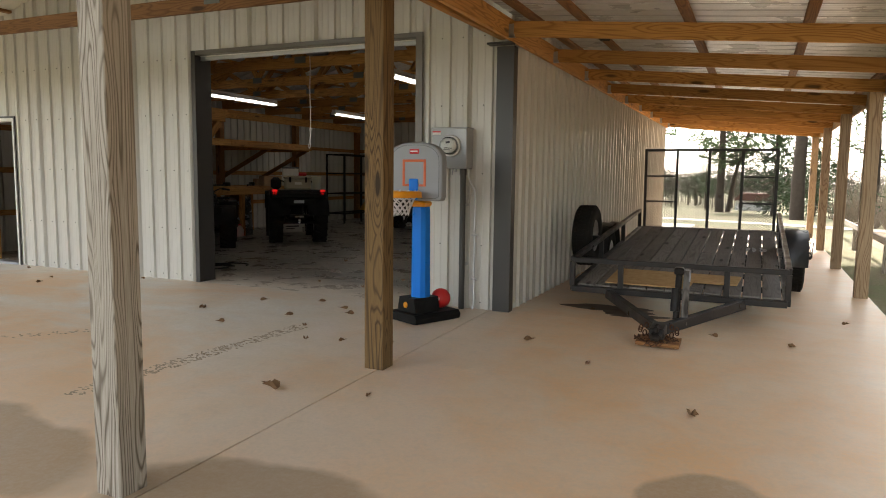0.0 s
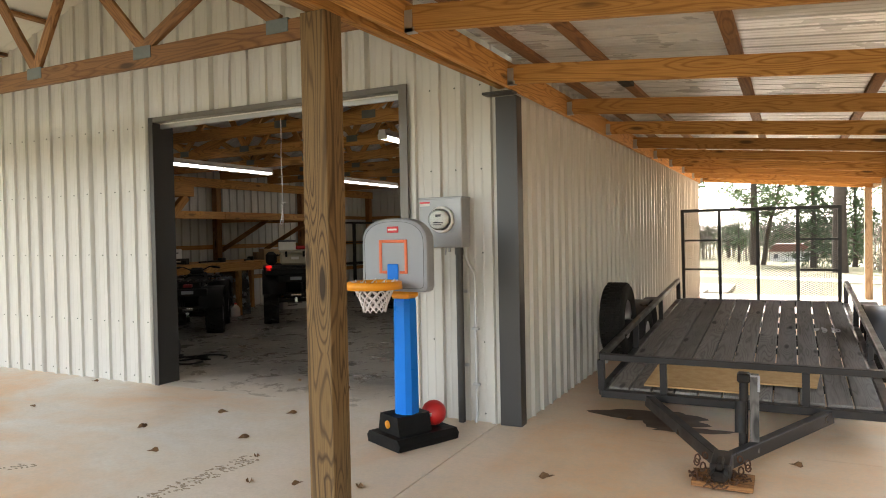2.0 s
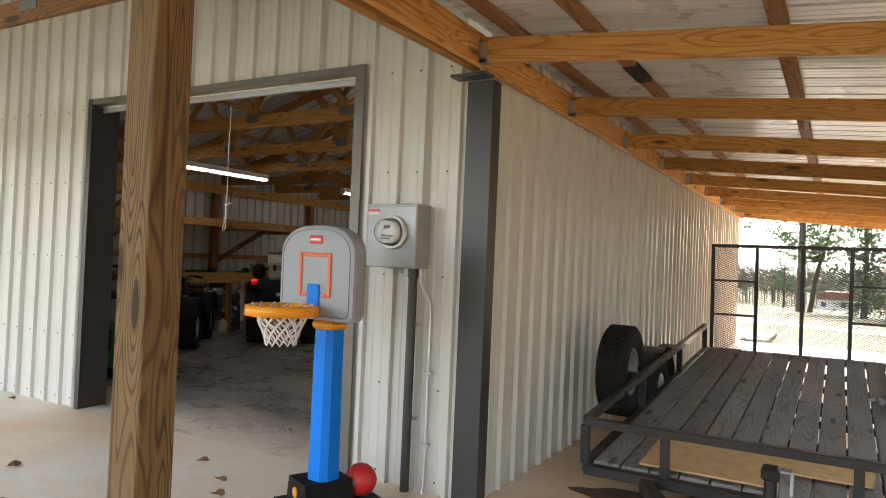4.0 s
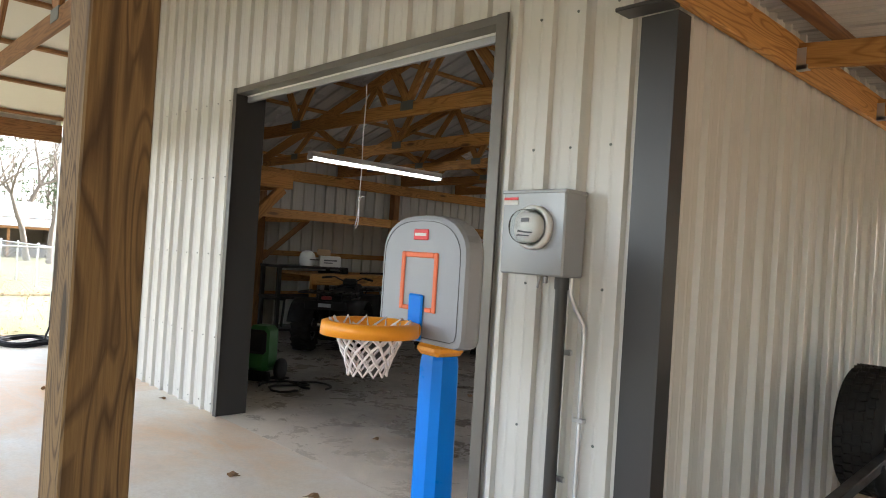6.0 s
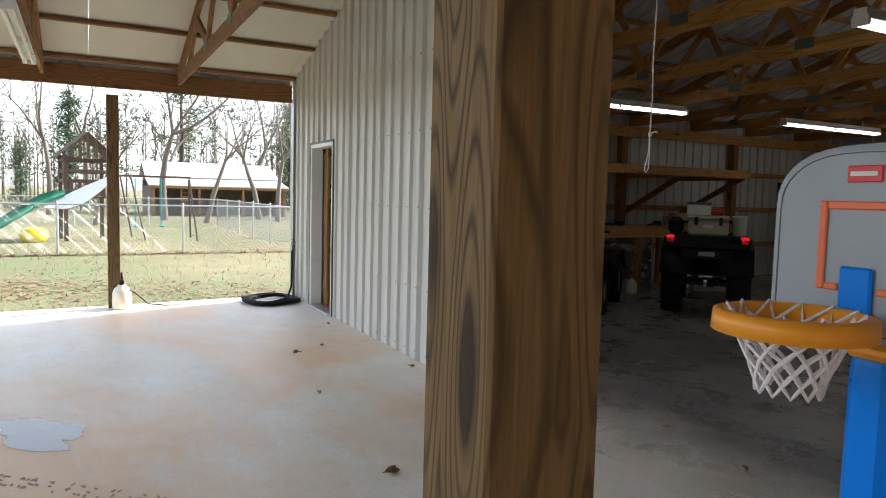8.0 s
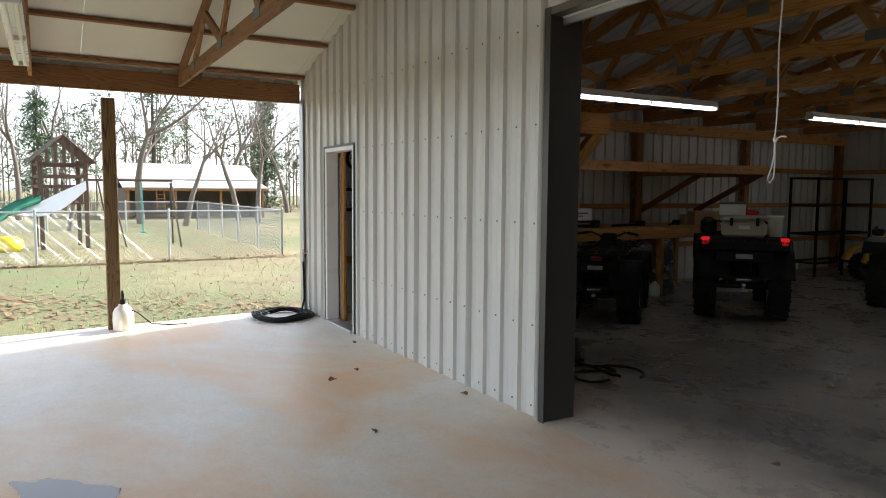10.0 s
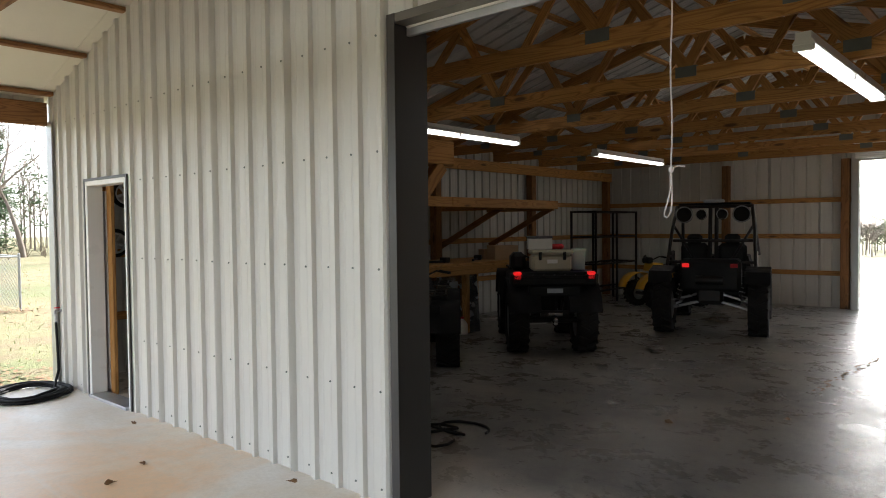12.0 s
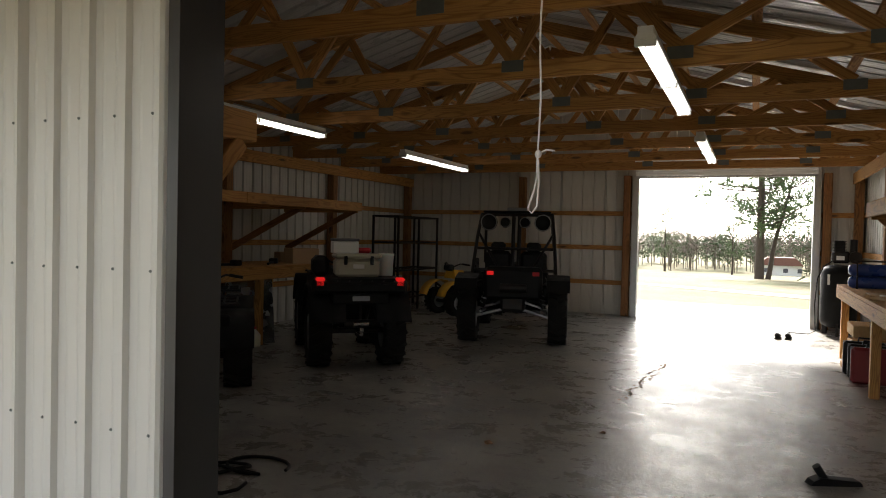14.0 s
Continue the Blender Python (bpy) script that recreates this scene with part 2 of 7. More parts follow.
def concrete(name, base, second, stain, grey, rough_lo, rough_hi, wet=False, drag=(0.5, 2.6, 1), relief=0.12, dust=None):
    m, nd, ln, b = nodes_of(name)
    v = coords(nd, ln, space="Position")
    big = noise_tex(nd, ln, v, 0.32, 6, 0.6, 0.8)
    mid = noise_tex(nd, ln, v, 1.7, 6, 0.65, 0.5)
    fine = noise_tex(nd, ln, v, 38.0, 4, 0.7)
    streak = noise_tex(nd, ln, coords(nd, ln, drag, "Position"), 1.3, 5, 0.6, 1.2)
    col = mixed(nd, ln, ramp(nd, ln, mid, 0.35, 0.68), base, second)
    col = mixed(nd, ln, ramp(nd, ln, big, 0.46, 0.62, 0.0, 0.85), col, stain)
    col = mixed(nd, ln, ramp(nd, ln, streak, 0.52, 0.75, 0.0, 0.6), col, grey)
    if wet:
        sx = nd.new("ShaderNodeSeparateXYZ")
        ln.new(v, sx.inputs[0])
        sh = nd.new("ShaderNodeMath")
        sh.operation = "MULTIPLY_ADD"
        ln.new(big, sh.inputs[0])
        sh.inputs[1].default_value = 6.0
        ln.new(sx.outputs[0], sh.inputs[2])
        far = ramp(nd, ln, sh.outputs[0], -1.6, 2.2, 0.0, 0.9)
        col = mixed(nd, ln, far, col, mixed(nd, ln, ramp(nd, ln, mid, 0.36, 0.68), stain, tuple(0.45 * x + 0.55 * y for x, y in zip(stain, second))))
        wob = nd.new("ShaderNodeVectorMath")
        wob.operation = "MULTIPLY_ADD"
        nw = nd.new("ShaderNodeTexNoise")
        nw.inputs["Scale"].default_value, nw.inputs["Detail"].default_value = 1.6, 5.0
        ln.new(v, nw.inputs["Vector"])
        ln.new(nw.outputs["Color"], wob.inputs[0])
        wob.inputs[1].default_value = (0.55, 0.55, 0.0)
        ln.new(v, wob.inputs[2])
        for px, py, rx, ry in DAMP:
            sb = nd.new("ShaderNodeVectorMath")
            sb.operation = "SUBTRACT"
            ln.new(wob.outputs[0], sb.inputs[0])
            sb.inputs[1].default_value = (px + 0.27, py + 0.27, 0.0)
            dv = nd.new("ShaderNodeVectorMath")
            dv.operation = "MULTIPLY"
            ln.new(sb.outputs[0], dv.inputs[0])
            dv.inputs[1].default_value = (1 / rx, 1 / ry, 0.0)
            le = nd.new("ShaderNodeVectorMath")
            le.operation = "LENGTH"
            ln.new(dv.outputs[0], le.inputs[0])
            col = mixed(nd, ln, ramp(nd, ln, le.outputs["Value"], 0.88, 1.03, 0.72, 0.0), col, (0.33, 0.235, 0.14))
    speck = noise_tex(nd, ln, v, 9.0, 5, 0.7)
    col = mixed(nd, ln, ramp(nd, ln, speck, 0.50, 0.70, 0.0, 0.22 if wet else 0.35), col, tuple(x * 0.70 for x in second))
    if not wet:
        worn = noise_tex(nd, ln, coords(nd, ln, (1.0, 1.35, 1), "Position"), 0.85, 4, 0.6, 0.3)
        both = nd.new("ShaderNodeMath")
        both.operation = "MULTIPLY"
        ln.new(ramp(nd, ln, worn, 0.36, 0.56), both.inputs[0])
        ln.new(ramp(nd, ln, noise_tex(nd, ln, v, 5.5, 8, 0.75), 0.36, 0.62, 0.25, 0.92), both.inputs[1])
        col = mixed(nd, ln, both.outputs[0], col, tuple(x * 0.36 for x in grey))
    col = mixed(nd, ln, ramp(nd, ln, fine, 0.40, 0.72, 0.0, 0.32 if wet else 0.5), col, tuple(x * 0.72 for x in second))
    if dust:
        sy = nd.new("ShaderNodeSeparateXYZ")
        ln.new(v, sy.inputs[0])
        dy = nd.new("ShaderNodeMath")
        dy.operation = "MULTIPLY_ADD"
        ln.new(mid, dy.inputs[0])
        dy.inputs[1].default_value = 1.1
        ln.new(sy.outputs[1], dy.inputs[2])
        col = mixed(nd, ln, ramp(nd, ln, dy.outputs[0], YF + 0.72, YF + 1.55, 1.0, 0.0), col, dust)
    ln.new(col, b.inputs["Base Color"])
    gloss = streak if wet else noise_tex(nd, ln, v, 2.2, 9, 0.78, 0.25)
    ln.new(ramp(nd, ln, gloss, 0.35, 0.65, rough_lo, rough_hi), b.inputs["Roughness"])
    add = nd.new("ShaderNodeMath")
    add.operation = "ADD"
    ln.new(fine, add.inputs[0])
    ln.new(mid, add.inputs[1])
    bump(nd, ln, b, add.outputs[0], relief, 0.01)
    return m


def ground_mat(name, a, b2, c):
    m, nd, ln, b = nodes_of(name)
    v = coords(nd, ln, space="Position")
    big = noise_tex(nd, ln, v, 0.12, 5)
    mid = noise_tex(nd, ln, v, 1.1, 6, 0.7)
    fine = noise_tex(nd, ln, v, 17.0, 5, 0.75)
    col = mixed(nd, ln, ramp(nd, ln, big, 0.4, 0.6), a, b2)
    col = mixed(nd, ln, ramp(nd, ln, mid, 0.45, 0.65, 0.0, 0.8), col, c)
    col = mixed(nd, ln, ramp(nd, ln, fine, 0.35, 0.7, 0.0, 0.75), col, tuple(x * 0.45 for x in a))
    ln.new(col, b.inputs["Base Color"])
    b.inputs["Roughness"].default_value = 0.95
    bump(nd, ln, b, fine, 0.7, 0.05)
    return m


def glow(name, c, strength):
    m, nd, ln, b = nodes_of(name)
    b.inputs["Base Color"].default_value = (*c, 1)
    b.inputs["Emission Color"].default_value = (*c, 1)
    b.inputs["Emission Strength"].default_value = strength
    return m


M_WALL = plain("painted wall steel", (0.585, 0.575, 0.54), 0.34, 0.0, 0.03, 1.3, 0.0, 60, (0.58, 0.54, 0.48), 0.01)
M_ROOF = plain("white roof steel", (0.52, 0.52, 0.505), 0.3, 0.0, 0.12, 2.0, 0.02, 60, None, 0.05)
M_FOAM = plain("roof insulation facing", (0.66, 0.64, 0.56), 0.7, 0.0, 0.10, 2.5, 0.05, 40)
M_JAMB = plain("grey brown jamb steel", (0.15, 0.14, 0.125), 0.4, 0.3, 0.2, 3.0, 0.03)
M_TRIM = plain("dark bronze trim", (0.044, 0.043, 0.043), 0.36, 0.1, 0.08, 3.0, 0.02, 90, None, 0.02)
M_PLATE = plain("dull nail plate", (0.16, 0.175, 0.165), 0.6, 0.5, 0.25, 12.0, 0.1)
M_GALV = plain("galvanised steel", (0.52, 0.53, 0.54), 0.4, 0.8, 0.2, 8.0, 0.05)
M_POST = wood("weathered treated post", (0.33, 0.205, 0.08), (0.075, 0.038, 0.013), 0.8, 10, True, (0.19, 0.12, 0.05))
M_GREYPOST = wood("sun bleached post", (0.54, 0.49, 0.42), (0.15, 0.12, 0.09), 0.9, 9, True, (0.44, 0.40, 0.34))
M_PINE = wood("yellow pine framing", (0.62, 0.32, 0.09), (0.36, 0.16, 0.037), 0.72, 8)
M_CHORD = wood("red brown framing", (0.38, 0.185, 0.065), (0.19, 0.08, 0.026), 0.75, 8)
M_LEANPOST = wood("weathered outer post", (0.50, 0.37, 0.23), (0.24, 0.15, 0.085), 0.85, 9, True, (0.42, 0.33, 0.23))
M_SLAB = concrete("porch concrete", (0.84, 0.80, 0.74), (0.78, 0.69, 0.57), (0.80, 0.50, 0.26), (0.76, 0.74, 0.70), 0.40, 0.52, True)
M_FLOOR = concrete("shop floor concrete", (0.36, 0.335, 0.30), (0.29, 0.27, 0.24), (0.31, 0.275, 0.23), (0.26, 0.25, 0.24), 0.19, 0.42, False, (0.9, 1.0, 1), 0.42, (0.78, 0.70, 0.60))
M_LAWN = ground_mat("winter lawn", (0.22, 0.19, 0.09), (0.11, 0.14, 0.045), (0.15, 0.10, 0.055))
M_TUBE = glow("fluorescent tube", (1.0, 0.98, 0.94), 1.3)
M_WHITE = plain("white enamel", (0.78, 0.78, 0.76), 0.35, 0.0, 0.1)
# ---- ground and slabs ----
GZ = -0.20


def gz(y):
    """The ground: level round the barn, falling gently across the field behind it."""
    return GZ - 0.034 * (min(max(y, 22.0), 118.0) - 22.0)


rows_y = (-600, 22, 40, 60, 80, 100, 118, 900)
ground = part("ground", Geo().add([(x, y, gz(y)) for y in rows_y for x in (-600, 600)], [(2 * i, 2 * i + 1, 2 * i + 3, 2 * i + 2) for i in range(len(rows_y) - 1)]), M_LAWN)
tagged(ground, "patchy winter lawn with dry leaves around the barn", "ground", kind="structure")


def sloped_slab(x0, x1, y0, y1):
    """A slab that falls gently away from the barn in front of it."""
    zs = [-SLOPE * max(0.0, YF - y) for y in (y0, y1)]
    vs = [(x, y, z) for y, z in ((y0, zs[0]), (y1, zs[1])) for x in (x0, x1)] + [(x, y, -0.45) for y in (y0, y1) for x in (x0, x1)]
    return Geo().add(vs, [(0, 1, 3, 2), (4, 6, 7, 5), (0, 4, 5, 1), (2, 3, 7, 6), (0, 2, 6, 4), (1, 5, 7, 3)])


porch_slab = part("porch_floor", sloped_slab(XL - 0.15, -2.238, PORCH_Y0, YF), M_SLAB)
tagged(porch_slab, "stained tan concrete slab under the porch roof", "floor", kind="structure")
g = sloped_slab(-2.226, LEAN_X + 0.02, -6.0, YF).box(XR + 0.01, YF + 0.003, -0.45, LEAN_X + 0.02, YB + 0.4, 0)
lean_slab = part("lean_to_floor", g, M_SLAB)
tagged(lean_slab, "orange stained concrete slab beside the barn", "floor", kind="structure")
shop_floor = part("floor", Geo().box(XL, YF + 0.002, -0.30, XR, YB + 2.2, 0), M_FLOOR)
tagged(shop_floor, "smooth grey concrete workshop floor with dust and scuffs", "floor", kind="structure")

# ---- ribbed steel walls ----
RIB = 0.2286


def rib_profile(u0, u1, phase=0.0):
    """(u, height) over the sheet from u0 to u1, with a raised rib each nine inches."""
    pts = [(u0, 0.0)]
    k = math.floor((u0 - phase) / RIB) - 1
    while phase + k * RIB < u1 + RIB:
        c = phase + k * RIB
        for du, h in ((-0.023, 0.0), (-0.015, 0.030), (0.015, 0.030), (0.023, 0.0), (0.0762 - 0.012, 0.0), (0.0762, 0.003), (0.0762 + 0.012, 0.0), (0.1524 - 0.012, 0.0), (0.1524, 0.003), (0.1524 + 0.012, 0.0)):
            if u0 < c + du < u1:
                pts.append((c + du, h))
        k += 1
    pts.append((u1, 0.0))
    return sorted(pts)


def sheet(u0, u1, bottom, top, place, phase=0.0, thick=0.004):
    """A ribbed sheet; place(u, h, z) gives the world point, bottom and top are functions of u."""
    g, pts = Geo(), rib_profile(u0, u1, phase)
    vs = []
    for u, h in pts:
        for hh in (h, h - thick):
            vs += [place(u, hh, bottom(u)), place(u, hh, top(u))]
    fs = []
    for i in range(len(pts) - 1):
        a, b = 4 * i, 4 * i + 4
        fs += [(a, b, b + 1, a + 1), (a + 2, a + 3, b + 3, b + 2), (a + 1, b + 1, b + 3, a + 3), (a, a + 2, b + 2, b)]
    e = 4 * (len(pts) - 1)
    fs += [(0, 1, 3, 2), (e, e + 2, e + 3, e + 1)]
    return g.add(vs, fs)


def steel_wall(name, label, u0, u1, openings, top, place, phase=0.0, bottom=-0.015):
    """A wall of three-foot sheets with holes at openings (ua, ub, za, zb)."""
    wall = tagged(thing(name), label, "wall", kind="structure")
    cuts = sorted({u0, u1, *[x for o in openings for x in o[:2]]})
    edges = []
    for a, b in zip(cuts, cuts[1:]):
        u = a
        while u < b - 1e-6:
            e = min(b, phase + (math.floor((u - phase) / 0.9144 + 1e-6) + 1) * 0.9144)
            edges.append((u, e))
            u = e
    for a, b in edges:
        holes = [o for o in openings if o[0] - 1e-6 <= a and b <= o[1] + 1e-6]
        if not holes:
            part("wall_panel", sheet(a, b, lambda u: bottom, top, place, phase), M_WALL, wall)
        for o in holes:
            if o[2] > 0.1:
                part("wall_panel", sheet(a, b, lambda u: bottom, lambda u: o[2], place, phase), M_WALL, wall)
            part("wall_panel", sheet(a, b, lambda u: o[3], top, place, phase), M_WALL, wall)
    return wall


GD = (-6.09, -3.03, 0.0, 2.80)        # front garage opening, to the outside of its trim
WD = (-10.317, -9.42, 0.0, 2.09)       # walk door
FD = (-6.01, -2.83, 0.0, 2.82)        # rear garage opening
wall_front = steel_wall("wall_front", "off-white ribbed steel gable wall over the porch", XL, XR, [GD, WD], lambda u: roof_z(u) + 0.05, lambda u, h, z: (u, YF - h, z), PHASE)
wall_side = steel_wall("wall_side", "long tan-white ribbed steel wall under the lean-to", YF, YB, [], lambda u: 2.95, lambda u, h, z: (XR + h, u, z), YF + 0.10)
wall_left = steel_wall("wall_left", "off-white ribbed steel wall behind the shelves", YF, YB, [], lambda u: 3.05, lambda u, h, z: (XL - h, u, z), YF)
wall_rear = steel_wall("wall_rear", "off-white ribbed steel rear gable wall", XL, XR, [FD], lambda u: roof_z(u) + 0.05, lambda u, h, z: (u, YB + h, z), XL, 0.0)


def screws(name, label, u0, u1, rows, place, normal, skip=()):
    g = Geo()
    n = int((u1 - u0) / RIB)
    for z in rows:
        for i in range(n + 1):
            u = u0 + i * RIB + 0.045
            if u > u1 or any(o[0] - 0.02 < u < o[1] + 0.02 and o[2] - 0.02 < z < o[3] + 0.05 for o in skip):
                continue
            g.lathe([(0.008, 0.0), (0.008, 0.003), (0.005, 0.003), (0.005, 0.008), (0.0001, 0.0085)], 6, Matrix.Translation(place(u, z + random.uniform(-.004, .004))) @ Vector(normal).to_track_quat("Z", "Y").to_matrix().to_4x4(), False)
    return tagged(part(name, g, M_PLATE), label, "screws", kind="stuff")


screws("wall_screws", "rows of small hex screws on the front steel wall", PHASE - 0.125 - 21 * RIB, XR - 0.14, (0.07, 0.65, 1.37, 2.05, 2.72), lambda u, z: (u, YF - 0.001, z), (0, -1, 0), (GD, WD))
screws("wall_screws", "rows of small hex screws on the side steel wall", YF + 0.10, YB - 0.1, (0.07, 0.65, 1.37, 2.05), lambda u, z: (XR + 0.001, u, z), (1, 0, 0))

# ---- trims ----
g = Geo().box(XR - 0.135, YF - 0.040, 0.0, XR + 0.04, YF - 0.034, 2.60).box(XR + 0.034, YF - 0.034, 0.0, XR + 0.04, YF + 0.075, 2.60)
tagged(part("corner_trim", g, M_TRIM), "dark bronze corner trim of the barn", "trim", kind="structure")
g = Geo().box(XR - 0.20, YF - 0.16, 2.603, XR + 0.05, YF - 0.044, 2.622, 0.004)
tagged(part("corner_flashing", g, M_TRIM), "dark bronze flashing under the header at the barn corner", "trim", kind="structure")
g = Geo().box(XL - 0.04, YF - 0.040, 0.0, XL + 0.10, YF - 0.034, 2.75).box(XL - 0.04, YF - 0.034, 0.0, XL - 0.034, YF + 0.13, 2.75)
tagged(part("corner_trim", g, M_GALV), "grey corner trim of the barn", "trim", kind="structure")
g = Geo().box(GD[0], YF - 0.036, 0, GD[0] + 0.03, YF + 0.25, GD[3], 0.003)
g.box(GD[0] - 0.012, YF - 0.040, 0, GD[0] + 0.05, YF - 0.034, GD[3], 0.001)
tagged(part("door_jamb", g, M_TRIM), "dark bronze jamb of the open garage doorway", "trim", kind="structure")
g = Geo().box(GD[1] - 0.03, YF - 0.036, 0, GD[1], YF + 0.16, GD[3], 0.003)
g.box(GD[1] - 0.05, YF - 0.040, 0, GD[1] + 0.03, YF - 0.024, GD[3], 0.002)
tagged(part("door_jamb", g, M_JAMB), "grey-brown steel jamb and track of the garage doorway", "trim", kind="structure")
g = Geo().box(GD[0] + 0.031, YF - 0.036, GD[3] - 0.05, GD[1] - 0.031, YF + 0.16, GD[3], 0.003)
tagged(part("door_head", g, M_JAMB), "grey-brown steel head trim of the garage doorway", "trim", kind="structure")


def roll_door(name, label, x0, x1, z, y, depth):
    d = tagged(thing(name), label, "garage door", kind="structure")
    for i in range(3):
        g = Geo()
        zz = z - 0.035 * (i + 1)
        g.box(x0, y + 0.012 * i, zz, x1, y + 0.02 + 0.012 * i, zz + 0.033, 0.006)
        part("slat", g, M_WHITE, d)
    part("bottom_bar", Geo().box(x0, y + 0.03, z - 0.15, x1, y + 0.06, z - 0.106, 0.004), M_GALV, d)
    part("roll", Geo().tube([(x0, y + depth, z + 0.22), (x1, y + depth, z + 0.22)], 0.14, 20), M_WHITE, d)
    return d


roll_door("garage_door_1", "white rolled-up garage door, open", GD[0] + 0.035, GD[1] - 0.035, GD[3] + 0.045, YF + 0.04, 0.22)
roll_door("garage_door_2", "white rolled-up rear garage door, open", FD[0], FD[1], FD[3] + 0.07, YB - 0.20, -0.02)
g = Geo()
for x in FD[:2]:
    g.box(x - 0.06, YB - 0.17, 0, x + 0.06, YB + 0.024, FD[3], 0.004)
tagged(part("door_jamb", g, M_GALV), "grey jambs of the rear garage doorway", "trim", kind="structure")

# ---- roofs ----
def roof_slope(x0, x1, y0, y1, zf, name, label, material, along="x"):
    r = tagged(thing(name), label, "roof", kind="structure")
    y = y0
    while y < y1 - 0.01:
        e = min(y + 0.9144, y1)
        part("roof_panel", sheet(y, e, lambda u: 0.0, lambda u: 1.0, lambda u, h, t: (x0 + (x1 - x0) * t, u, zf(x0 + (x1 - x0) * t) + h), y0 + 0.05), material, r)
        y = e
    return r


roof_slope(XL - 0.25, RIDGE_X, YF, YB + 0.3, roof_z, "ceiling_left", "grey-white ribbed steel roof on purlins", M_ROOF)
roof_slope(XR + 0.10, RIDGE_X, YF, YB + 0.3, roof_z, "ceiling_right", "grey-white ribbed steel roof on purlins", M_ROOF)
g = Geo()
for x0, x1 in ((XL - 0.25, RIDGE_X), (RIDGE_X, XR + 0.10)):
    y = PORCH_Y0 - 0.3
    while y < YF - 0.05:
        e = min(y + 1.22, YF)
        vs = [(x, yy, roof_z(x) + dz) for dz in (0.0, 0.03) for yy in (y + 0.002, e - 0.002) for x in (x0, x1)]
        g.add(vs, [(0, 2, 3, 1), (4, 5, 7, 6), (0, 1, 5, 4), (2, 6, 7, 3), (0, 4, 6, 2), (1, 3, 7, 5)])
        y = e
tagged(part("ceiling_porch", g, M_FOAM), "cream insulation boards under the porch roof", "ceiling", kind="structure")


def lean_z(x):
    return 2.90 - 0.085 * (x - XR)


roof_slope(XR, LEAN_X + 0.35, -1.5, YB + 0.25, lean_z, "ceiling_lean_to", "white ribbed steel roof sheets of the lean-to", M_ROOF)

# ---- framing ----
def truss(y, kind):
    t = tagged(thing("roof_truss", (RIDGE_X, y, PLATE)), "brown timber roof truss with steel nail plates", "truss", "roof trusses", "structure")
    half = RIDGE_X - XL - 0.05
    rise = PITCH * half
    m = M_CHORD if kind else M_PINE
    beam("bottom_chord", (-half, 0, 0.07), (half, 0, 0.07), 0.038, 0.14, m, t)
    for s in (-1, 1):
        beam("top_chord", (s * half, 0, 0.13), (0, 0, 0.13 + rise), 0.038, 0.14, m, t)
        for a, b in ((0.78, 0.66), (0.50, 0.66), (0.50, 0.33), (0.22, 0.33), (0.22, 0.02)):
            beam("web", (s * half * a, 0, 0.14), (s * half * b, 0, 0.08 + rise * (1 - b)), 0.036, 0.09, m, t)
        for a in (0.78, 0.50, 0.22):
            part("nail_plate", Geo().box(s * half * a - 0.09, -0.024, 0.06, s * half * a + 0.09, 0.024, 0.15), M_PLATE, t)
    return t


for k in range(-3, 8):
    y = YF + BAY * k + (0.0 if k else 0.06)
    truss(y, k < 0)

for s in (-1, 1):
    for i in range(6):
        d = 0.10 + i * 0.86
        x = RIDGE_X + s * (RIDGE_X - XL - d)
        z = roof_z(x) - 0.022
        beam("purlin", (x, PORCH_Y0 - 0.3, z), (x, YF - 0.02, z), 0.089, 0.04, M_CHORD)
        beam("purlin", (x, YF + 0.02, z), (x, YB, z), 0.089, 0.04, M_PINE)
for ob in [o for o in bpy.data.objects if o.name.startswith("purlin")]:
    tagged(ob, "brown timber purlin under the roof sheets", "purlin", "roof purlins", "structure")

ledger = beam("ledger", (XR + 0.05, PORCH_Y0 - 0.2, 2.715), (XR + 0.05, YB, 2.715), 0.04, 0.19, M_PINE)
tagged(ledger, "yellow pine ledger board along the top of the wall", "beam", kind="structure")
for k in range(-4, 9):
    y = 6.02 + k * BAY
    r = tagged(thing("lean_to_rafter", (0, y, 0)), "yellow pine rafter of the lean-to roof in a joist hanger", "rafter", "lean-to rafters", "structure")
    beam("rafter", (XR + 0.07, 0, 2.705), (LEAN_X + 0.02, 0, 2.705 - 0.085 * (LEAN_X - XR)), 0.038, 0.14, M_PINE, r)
    part("joist_hanger", Geo().box(XR + 0.072, -0.024, 2.625, XR + 0.13, 0.024, 2.65).box(XR + 0.072, -0.024, 2.625, XR + 0.12, -0.021, 2.745).box(XR + 0.072, 0.021, 2.625, XR + 0.12, 0.024, 2.745), M_GALV, r)
for x in (-1.86, -1.39, -0.45, 0.49, 1.40):
    z = lean_z(x) - 0.022
    p = beam("lean_to_purlin", (x, -1.5, z), (x, YB + 0.2, z), 0.089, 0.04, M_CHORD)
    tagged(p, "brown timber purlin on the lean-to rafters", "purlin", "lean-to purlins", "structure")
hdr = beam("lean_to_header", (LEAN_X + 0.04, -1.5, 2.44), (LEAN_X + 0.04, YB + 0.2, 2.44), 0.04, 0.24, M_LEANPOST)
tagged(hdr, "weathered timber header on the outer posts", "beam", kind="structure")


def timber_post(x, y, h, w, material, label):
    p = tagged(beam("timber_post", (x, y, -SLOPE * max(0.0, YF - y) - 0.004), (x, y, h), w, w, material, up=(0, 1, 0)), label, "post", "timber posts")
    return p


